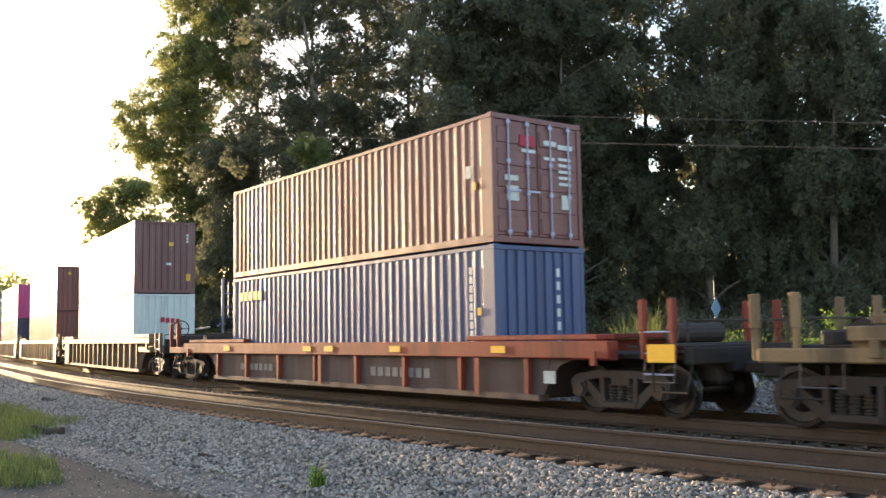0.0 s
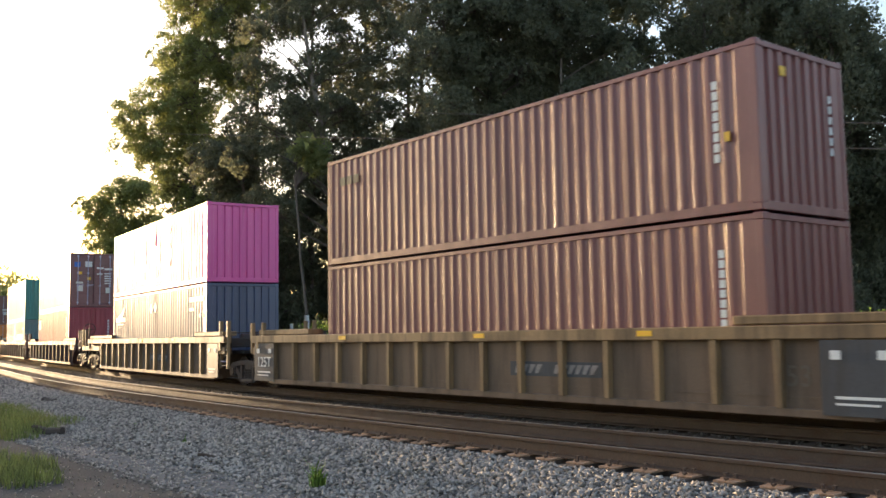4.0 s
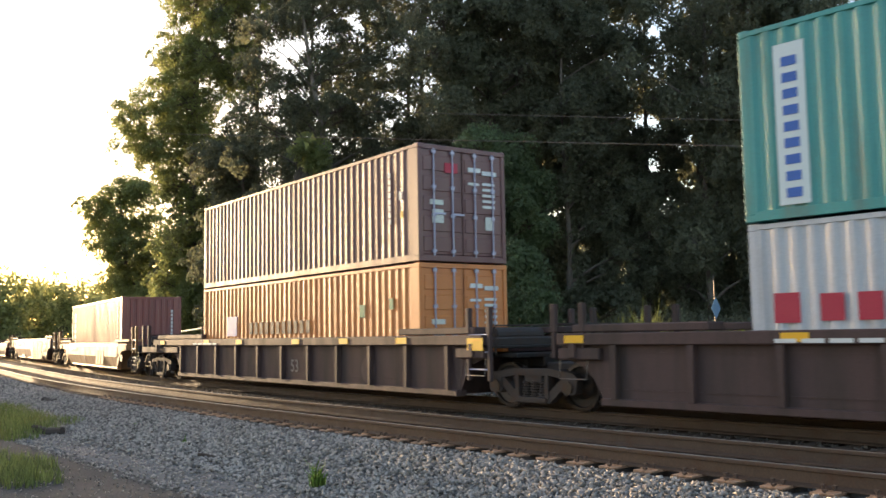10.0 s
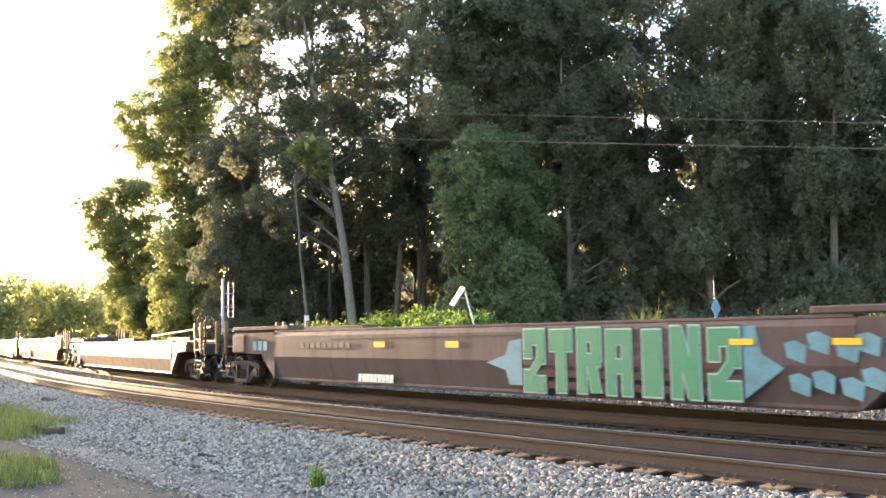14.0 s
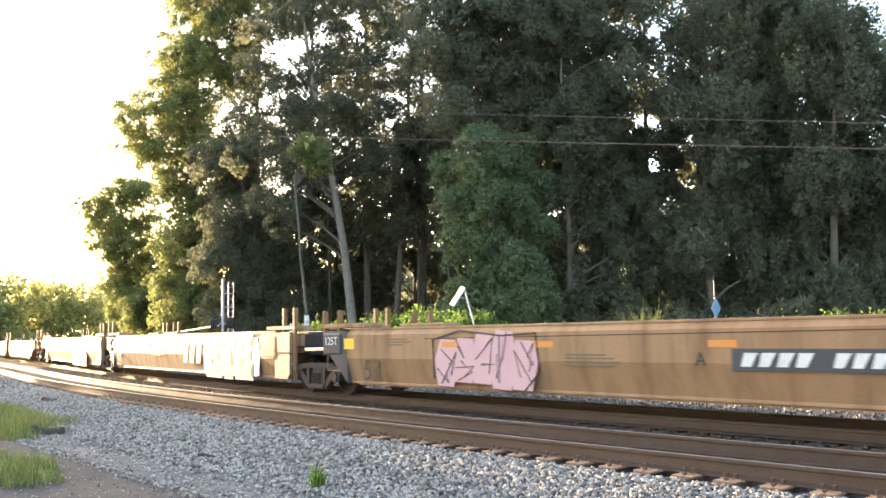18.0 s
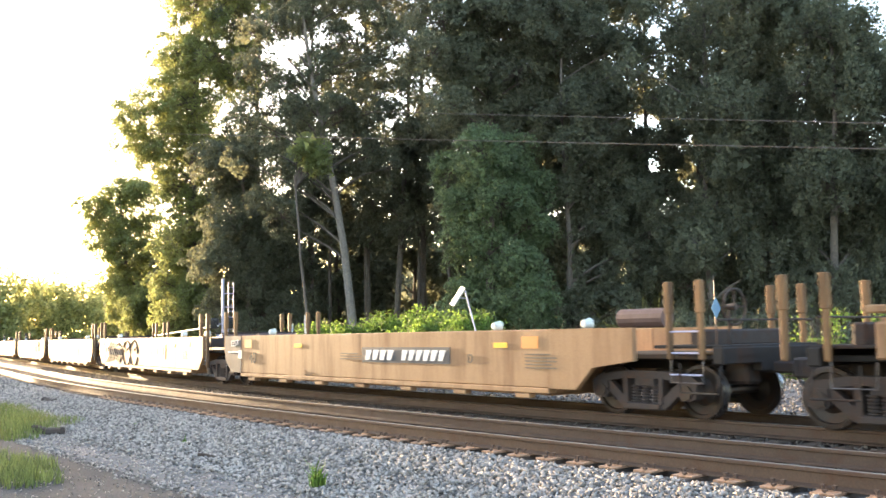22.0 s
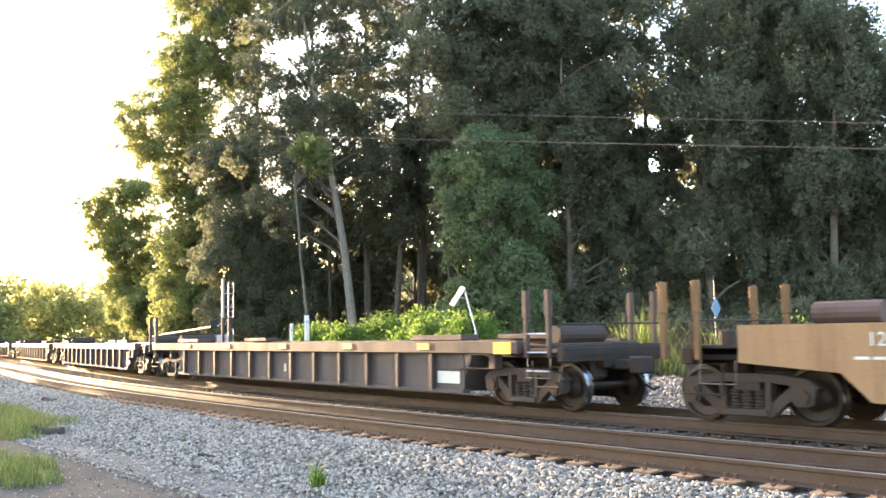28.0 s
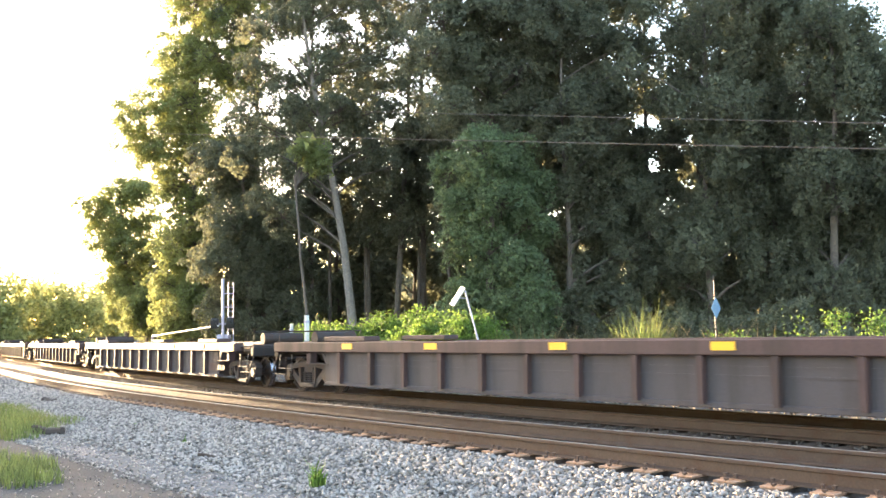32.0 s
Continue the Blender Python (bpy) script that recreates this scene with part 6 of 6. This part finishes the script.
make_tree((15.6, 46), 20.2, 64, "tall broadleaf tree in the wood's second rank",
          ((0.5, 19.8, 1.3), (1.9, 19.6, 1.3), (-0, 18.2, 1.3), (1.7, 18.4, 1.3), (-0.3, 16.9, 1.3), (1.8, 17.1, 1.3), (0, 15.1, 1.3), (1.4, 15.8, 1.3), (-0, 14.1, 1.3),
           (1.5, 13.8, 0.9), (-0.4, 12.1, 1.3), (-0, 10.6, 1.3), (1.4, 10.6, 1.3), (-0.2, 9.3, 1.3), (1.1, 9.4, 1.3), (-0, 8.1, 1.3), (0.6, 7.8, 1.3), (-0.5, 6.5, 1.3),
           (1, 6.7, 1.3)),
          "leaf", 0.52, trunk=0.24, size=0.12, depth=1.8, core=False, seen=60)
make_tree((17.9, 45), 20.3, 65, "tall broadleaf tree in the wood's second rank",
          ((0, 19.9, 1.2), (0.1, 17, 1.2), (0.1, 15.5, 1.2), (1.6, 15.4, 1.2), (-0.1, 13.9, 1.2), (1.2, 13.3, 1.2), (0, 11.9, 1.2), (1.1, 12.2, 1.2), (-0.1, 11.1, 1.2),
           (1.1, 10.3, 1.2), (-0.1, 9, 1.2), (0.9, 9.1, 1.2), (-0.2, 7.7, 1.2), (0.9, 8, 1.2), (-0.8, 6.1, 1.2), (1.2, 6.5, 1.2)),
          "leaf", 0.52, trunk=0.24, size=0.12, depth=1.8, core=False, seen=60)
make_tree((19.7, 43), 14.6, 66, "tall broadleaf tree in the wood's second rank",
          ((-0.2, 14.2, 1.2), (-0.2, 13.3, 1.2), (1.1, 12.7, 1.2), (0, 11.3, 1.2), (1.2, 11.9, 1.2), (-0.3, 10.3, 1.2), (1.5, 10.5, 1.2), (-0.4, 8.6, 1.2), (0.7, 8.5, 1.2),
           (-0.5, 7.4, 1.2), (1.1, 7.2, 1.2), (-0.7, 5.9, 1.2), (0.7, 6, 1.2)),
          "leaf", 0.52, trunk=0.24, size=0.12, depth=1.8, core=False, seen=60)

# trees with no outline of their own: along the edge, ahead, height, radius, lowest leaves, masses
BEHIND = ((-24.0, 80.0, 10.5, 4.5, 0.06, 12), (-17.0, 70.0, 11.0, 4.5, 0.05, 12), (-11.5, 66.0, 10.0, 4.2, 0.05, 12), (-7.0, 63.0, 9.5, 4.0, 0.05, 12), (-2.0, 62.0, 10.0, 4.2, 0.05, 12),
          (3.0, 58.0, 13.5, 4.2, 0.05, 14), (7.5, 56.0, 14.5, 4.0, 0.05, 14), (11.5, 54.0, 11.0, 3.6, 0.05, 12), (16.0, 52.0, 13.5, 4.0, 0.05, 14), (20.5, 50.0, 13.0, 4.2, 0.05, 14),
          (25.5, 46.0, 12.0, 4.5, 0.05, 12), (31.0, 42.0, 13.0, 4.5, 0.06, 12))
for i, (side, far, h, r, low, n) in enumerate(BEHIND):
    make_tree((side, far), h, 60 + i, "shaded broadleaf tree deeper in the wood", round_lobes(h, r, low, n, i), "leaf", 0.4, 0.2, depth=2.0, seen=48)
for i, (side, far, h, r, low, n) in enumerate(((26.0, 36.0, 15.0, 3.8, 0.15, 14), (32.0, 33.0, 16.0, 4.0, 0.15, 14))):
    make_tree((side, far), h, 80 + i, "tall leafy broadleaf tree at the wood's edge", round_lobes(h, r, low, n, 20 + i), "leaf", 0.5, 0.16, depth=2.0, seen=60)
# bare stems in the shade under the crowns: along the edge, ahead, height, thickness
for i, (side, far, h, r) in enumerate(((-1.4, 55.0, 15.0, 0.16), (-6.9, 57.0, 13.0, 0.13), (0.4, 52.0, 14.0, 0.12), (6.6, 47.0, 13.0, 0.17), (9.6, 46.0, 12.0, 0.14), (14.2, 41.0, 12.0, 0.09), (18.6, 44.0, 12.0, 0.14))):
    make_tree((side, far), h, 84 + i, "slender tree with a bare stem in the wood's shade", [(0.3, h * 0.88, 1.2), (-0.6, h * 0.8, 1.0), (0.8, h * 0.74, 0.9)], "leaf", 0.7, 0.12, trunk=r, bark="bark" if i != 3 else "palebark")

# a thicket on the near verge, up the line: unseen trees added to keep the low sun off the ballast and the wells
for i, (x, y, h, r) in enumerate(((-61.5, 11.6, 5.8, 1.8), (-60.5, 8.8, 6.2, 1.9), (-61.5, 5.6, 6.0, 1.9), (-60.0, 2.4, 6.2, 1.9), (-61.0, -0.8, 6.0, 1.9), (-62.0, -4.2, 6.0, 2.0))):
    p = Vector((x, y, 0))
    make_tree((p.dot(ACROSS), p.dot(AHEAD)), h, 90 + i, "small bushy tree added out of view to block the low sun", round_lobes(h, r * 1.35, 0.08, 12, 40 + i), "sunny_ivy", 0.75, 0.14, trunk=0.1, group="thicket on the near verge")


def deep_woods():
    """The closed depth of the wood behind its first trees."""
    rng = random.Random(12)
    blobs = []
    for k in range(60):
        x = -95 + 115 * k / 59
        for z in (1.5, 4.5, 7.5):
            blobs.append((x + rng.uniform(-1, 1), 54 + rng.uniform(-3, 4) - 0.12 * x, z, 3.4, 3.0, 2.4))
    v, f = leaf_cloud(blobs, 46000, 0.42, 12, 0.8, 0.9, 0.2)
    tagged(raw("deep_woods", v, f, M["leaf"]), "shaded depth of the wood behind the first trees", "woods", kind="stuff")


deep_woods()


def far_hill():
    """A low wooded ridge at the end of the line, its leaf colour paled to stand in for haze."""
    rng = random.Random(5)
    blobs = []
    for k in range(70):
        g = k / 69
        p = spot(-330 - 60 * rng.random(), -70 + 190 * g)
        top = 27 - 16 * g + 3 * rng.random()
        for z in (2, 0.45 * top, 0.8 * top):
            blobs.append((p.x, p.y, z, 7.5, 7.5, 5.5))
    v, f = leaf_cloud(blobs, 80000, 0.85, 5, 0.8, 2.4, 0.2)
    tagged(raw("far_woods", v, f, M["haze_tint"]), "wooded ridge at the far end of the line, haze tinted into its leaves", "woods", kind="stuff")


far_hill()


def make_bush(x, y, w, h, n, kind, seed, label, size=0.13, z=-0.45, group="bushes along the wood"):
    rng = random.Random(seed)
    ob = thing("bush", label, "bush", group, at=Matrix.Translation((x, y, z)))
    blobs = [(rng.uniform(-w, w) * 0.7, rng.uniform(-w, w) * 0.4, h * rng.uniform(0.25, 0.66), w * 0.42, w * 0.35, h * 0.34) for _ in range(8)]
    for b in blobs:
        part("stem", rod(bmesh.new(), (b[0] * 0.3, b[1] * 0.3, 0), b[:3], 0.03, 0.012, 5), M["bark"], ob)
    v, f = leaf_cloud(blobs, n, size, seed, 0.8, 0.2)
    raw("foliage", v, f, M[kind], ob)


rng = random.Random(3)
for k in range(27):
    s = -80 + k * 3.1
    o = 10.5 + 6.0 * max(0, min(1, (s + 60) / 30)) + rng.uniform(-0.8, 0.8)
    p = spot(s, o)
    make_bush(p.x, p.y, rng.uniform(1.6, 2.6), rng.uniform(1.3, 2.4), 3000, "leaf", 100 + k, "dark shaded undergrowth at the foot of the trees", 0.085, relief(o) - 0.1)

# sunlit vines and weeds on the bank behind the train
for k, (s, o, w, h) in enumerate(((-36.2, 7.0, 1.1, 2.4), (-33.5, 7.2, 1.5, 2.1), (-31.0, 7.2, 1.5, 2.5), (-28.4, 7.2, 1.5, 2.6), (-26.2, 7.4, 1.3, 2.5), (-24.2, 7.2, 1.1, 2.3), (-39.0, 7.0, 1.0, 1.6))):
    p = spot(s, o)
    make_bush(p.x, p.y, w, h - 0.35, 6500, "kudzu", 150 + k, "bright green sunlit vines sprawling over the bank", 0.062, relief(o) - 0.05, "sunlit vines on the bank")
for k, (s, o, w, h) in enumerate(((-12.6, 8.2, 0.9, 1.8), (-11.6, 8.2, 0.7, 2.2), (-9.9, 8.2, 0.55, 2.3), (-13.9, 8.0, 0.4, 1.7))):
    p = spot(s, o)
    make_bush(p.x, p.y, w, h * 0.75, 1100, "kudzu", 170 + k, "small sunlit shrub on the bank", 0.045, relief(o) - 0.05, "small shrubs on the bank")


def grass_patch(name, label, spots, n, height, seed, material="grass", width=0.012, category="grass"):
    """Curved blades round spots of (x, y, z, radius)."""
    rng = np.random.default_rng(seed)
    spots = np.array(spots, float)
    pick = rng.choice(len(spots), n, p=spots[:, 3] ** 2 / (spots[:, 3] ** 2).sum())
    ang, rad = rng.random(n) * 6.283, np.sqrt(rng.random(n))
    base = spots[pick, :3] + np.stack([np.cos(ang) * rad, np.sin(ang) * rad, 0 * ang], 1) * spots[pick, 3:4]
    h = height * (0.5 + 0.7 * rng.random(n)) * (1.1 - 0.6 * rad)
    turn = rng.random(n) * 6.283
    side = np.stack([np.cos(turn), np.sin(turn), 0 * turn], 1) * width
    bend = np.stack([np.sin(turn), -np.cos(turn), 0 * turn], 1) * (h * (0.15 + 0.5 * rng.random(n)))[:, None]
    up = np.zeros((n, 3))
    up[:, 2] = h
    mid = base + up * 0.6 + bend * 0.3
    tip = base + up + bend
    v = np.stack([base - side, base + side, mid + side * 0.8, tip + side * 0.1, tip - side * 0.1, mid - side * 0.8], 1).reshape(-1, 3)
    i = np.arange(n)[:, None] * 6
    f = np.concatenate([i + np.array([[0, 1, 2, 5]]), i + np.array([[5, 2, 3, 4]])])
    tagged(raw(name, v, f, M[material]), label, category, kind="stuff")


def bank(s, o, r):
    p = spot(s, o)
    return (p.x, p.y, relief(o) - 0.03, r)


grass_patch("tall_grass", "tall sunlit grass on the bank behind the train", [bank(-16.4, 7.2, 0.55), bank(-15.9, 7.2, 0.4), bank(-17.2, 7.4, 0.3)], 700, 1.85, 31)
grass_patch("seeding_grass", "dry seeding grass stems on the bank", [bank(-23 + 0.7 * k, 7.2, 0.5) for k in range(16)], 700, 1.4, 32, "drygrass")
grass_patch("bank_grass", "green grass along the bank behind the train", [bank(-25 + 0.8 * k, 7.0, 0.7) for k in range(22)], 2600, 1.1, 33)
LEFT = [(-21.6, 7.0, -0.5, 1.3), (-20.0, 6.4, -0.5, 0.8), (-22.8, 7.0, -0.5, 1.0), (-18.9, 6.0, -0.5, 0.45), (-24.5, 7.2, -0.5, 1.3), (-27, 7.6, -0.5, 1.4)]
grass_patch("verge_grass", "bright green grass tufts on the dirt verge", LEFT, 6500, 0.36, 34, width=0.008)
grass_patch("verge_grass", "sparse grass in the dirt near the path", [(-14.5, 4.3, -0.48, 0.9), (-13.2, 4.0, -0.48, 0.8), (-16.5, 4.5, -0.48, 0.6)], 2200, 0.34, 35, width=0.008)
grass_patch("weed", "small green weed growing in the ballast", [(-9.72, 6.62, -0.42, 0.09), (-9.62, 6.5, -0.42, 0.06)], 70, 0.34, 36, "kudzu", 0.014, "weed")
for k, (x, y) in enumerate(((-15.2, 7.6), (-11.0, 8.9), (-18.6, 8.2))):
    grass_patch("weed", "tiny green weed among the stones", [(x, y, -0.42, 0.05)], 25, 0.16, 50 + k, "kudzu", 0.01, "weed")


# ---- small things along the line ----
def log_piece(x, y, z, length, r, turn, label):
    ob = thing("log", label, "log", "", at=pose(x, y, z, 0, 0, turn))
    pts = [(length * (k / 5 - 0.5), 0.03 * math.sin(k * 1.7), r * 0.8 + 0.02 * math.cos(k)) for k in range(6)]
    part("bark", pipe(pts, r, 8, r * 0.8), M["tie"], ob)


log_piece(-19.4, 6.75, -0.47, 0.75, 0.10, 25, "dark broken piece of tie lying in the grass")
log_piece(-27.5, 9.6, -0.42, 0.6, 0.12, 10, "dark clod of timber on the ballast")
log_piece(-13.2, 7.1, -0.42, 0.55, 0.03, 40, "thin weathered stick on the ballast")
log_piece(-9.0, 7.9, -0.40, 0.3, 0.04, 70, "short dark stick on the ballast")
log_piece(-17.0, 8.0, -0.41, 0.5, 0.035, 15, "weathered stick lying on the ballast")


def make_signal():
    p = spot(-45.6, 5.5)
    ob = thing("signal_mast", "galvanized railway signal mast with ladder and dark heads", "signal", at=Matrix.Translation((p.x, p.y, -0.6)) @ Matrix.Rotation(AZ - math.pi / 2, 4, "Z"))
    part("mast", rod(bmesh.new(), (0, 0, 0), (0, 0, 5.1), 0.085, 0.075, 10), M["zinc"], ob)
    bm = bmesh.new()
    for x in (0.28, 0.55):
        rod(bm, (x, 0, 0), (x, 0, 4.9), 0.025, sides=6)
    for k in range(15):
        rod(bm, (0.28, 0, 0.3 + 0.31 * k), (0.55, 0, 0.3 + 0.31 * k), 0.016, sides=6)
    part("ladder", bm, M["zinc"], ob)
    for z in (3.6, 4.3):
        part("ladder_hoop", pipe([(0.3 + 0.3 * math.sin(a * 0.5), -0.3 + 0.3 * math.cos(a * 0.5), z) for a in range(13)], 0.02, 6), M["zinc"], ob)
    for x in (-0.38, 0.42):
        part("signal_head", boxes((x - 0.2, x + 0.2, -0.3, -0.05, 2.5, 3.05), bevel=0.05), M["cable"], ob, "black signal head")
        part("visor", rod(bmesh.new(), (x, -0.3, 2.8), (x, -0.55, 2.76), 0.13, sides=10), M["cable"], ob)
    part("cross_arm", boxes((-0.5, 0.55, -0.06, 0.0, 2.7, 2.78)), M["zinc"], ob)
    part("relay_box", boxes((-0.35, 0.3, 0.1, 0.55, 0.4, 2.2), bevel=0.03), M["zinc"], ob, "grey equipment box")
    part("footing", boxes((-0.4, 0.7, -0.35, 0.6, -0.2, 0.4), bevel=0.03), M["sticker"], ob)
    p, q = spot(-58.0, 4.8, 1.6), spot(-45.4, 5.2, 2.05)
    arm = thing("barrier_arm", "slender pale arm lying slanted beside the signal", "barrier")
    part("arm", pipe([p, p.lerp(q, 0.5), q], 0.05, 6), M["sticker"], arm)
    part("support", boxes((p.x - 0.06, p.x + 0.06, p.y - 0.06, p.y + 0.06, -0.9, 1.6)), M["zinc"], arm)


make_signal()


def make_marker(s, o, top, w, label):
    p = spot(s, o)
    ob = thing("marker_post", label, "post", "white posts by the line", at=Matrix.Translation((p.x, p.y, relief(o) - 0.1)))
    h = top - relief(o) + 0.1
    part("post", boxes((-w / 2, w / 2, -w / 2, w / 2, 0, h), bevel=0.02), M["sticker"], ob)
    part("band", boxes((-w / 2 - 0.005, w / 2 + 0.005, -w / 2 - 0.005, w / 2 + 0.005, h - 0.3, h - 0.22)), M["zinc"], ob)


make_marker(-33.0, 5.0, 2.27, 0.16, "white marker post standing behind the train")
make_marker(-34.6, 5.0, 1.96, 0.12, "short white marker post behind the train")


def make_panel():
    p = spot(-22.6, 6.0)
    z0 = -0.15
    ob = thing("solar_panel", "small tilted solar panel on a leaning pole", "solar panel", at=Matrix.Translation((p.x, p.y, z0)) @ Matrix.Rotation(AZ - math.pi / 2, 4, "Z"))
    part("pole", rod(bmesh.new(), (0.47, 0, 0), (-0.25, 0, 2.95), 0.03, sides=8), M["zinc"], ob)
    part("strut", rod(bmesh.new(), (-0.19, 0, 2.7), (-0.52, 0, 2.72), 0.018, sides=6), M["zinc"], ob)
    bm = boxes((-0.5, 0.5, -0.5, 0.5, -0.5, 0.5), bevel=0.03)
    rise, run = Vector((0.38, 0, 0.58)), Vector((0.12, -0.45, -0.08))
    thick = rise.cross(run).normalized() * 0.04
    bmesh.ops.transform(bm, matrix=Matrix.Translation((-0.49, 0, 2.77)) @ Matrix((rise, run, thick)).transposed().to_4x4(), verts=bm.verts)
    bmesh.ops.recalc_face_normals(bm, faces=bm.faces)
    part("panel", bm, M["sticker"], ob, "pale sunlit panel")


make_panel()


M["signblue"] = mat("faded_blue_sign", (0.12, 0.22, 0.33), 0.5, 0, 5, 0.15)


def make_sign():
    p = spot(-13.7, 7.0)
    z0 = -0.2
    ob = thing("track_sign", "small blue diamond sign on a thin metal pole", "sign", at=Matrix.Translation((p.x, p.y, z0)) @ Matrix.Rotation(radians(75), 4, "Z"))
    part("pole", rod(bmesh.new(), (0, 0, 0), (0, 0, 2.86), 0.015, sides=8), M["steel"], ob)
    part("plate", slab(((-0.16, 2.15), (0, 1.88), (0.16, 2.15), (0, 2.44)), -0.04, -0.03), M["signblue"], ob, "faded blue diamond plate")


make_sign()


def make_wire(a, b, sag, label):
    a, b = Vector(a), Vector(b)
    pts = [a.lerp(b, k / 30) - Vector((0, 0, sag * 4 * (k / 30) * (1 - k / 30))) for k in range(31)]
    ob = thing("overhead_wire", label, "wire", "overhead wires")
    part("strand", pipe(pts, 0.011, 6), M["steel"], ob)


make_wire((-112.0, 30.1, 25.3), (-2.0, 21.7, 4.2), 0.1, "dark overhead wire strung in front of the wood")
make_wire((-96.0, 39.7, 26.4), (-2.0, 21.74, 4.64), 0.1, "thin upper overhead wire in front of the wood")


# ---- what moves ----
def motions():
    times = [float(t) for t in range(33)]
    for ob, u, z in RIDERS:
        walk(ob, [(t, aboard(u, t, z)) for t in times])
    # the wheelsets of all bogies turn alike, those at one end of a bogie with one set of rows
    for end in (0, 1):
        first = WHEELS[end]
        home = Matrix.Translation(first.location)
        walk(first, [(k / 30, home @ Matrix.Rotation(gone(k / 30) / WHEEL_R, 4, "Y")) for k in range(961)])
        keys = first.animation_data
        for w in WHEELS[end + 2::2]:
            w.rotation_mode = "QUATERNION"
            w.animation_data_create()
            w.animation_data.action = keys.action
            w.animation_data.action_slot = keys.action_slot


motions()
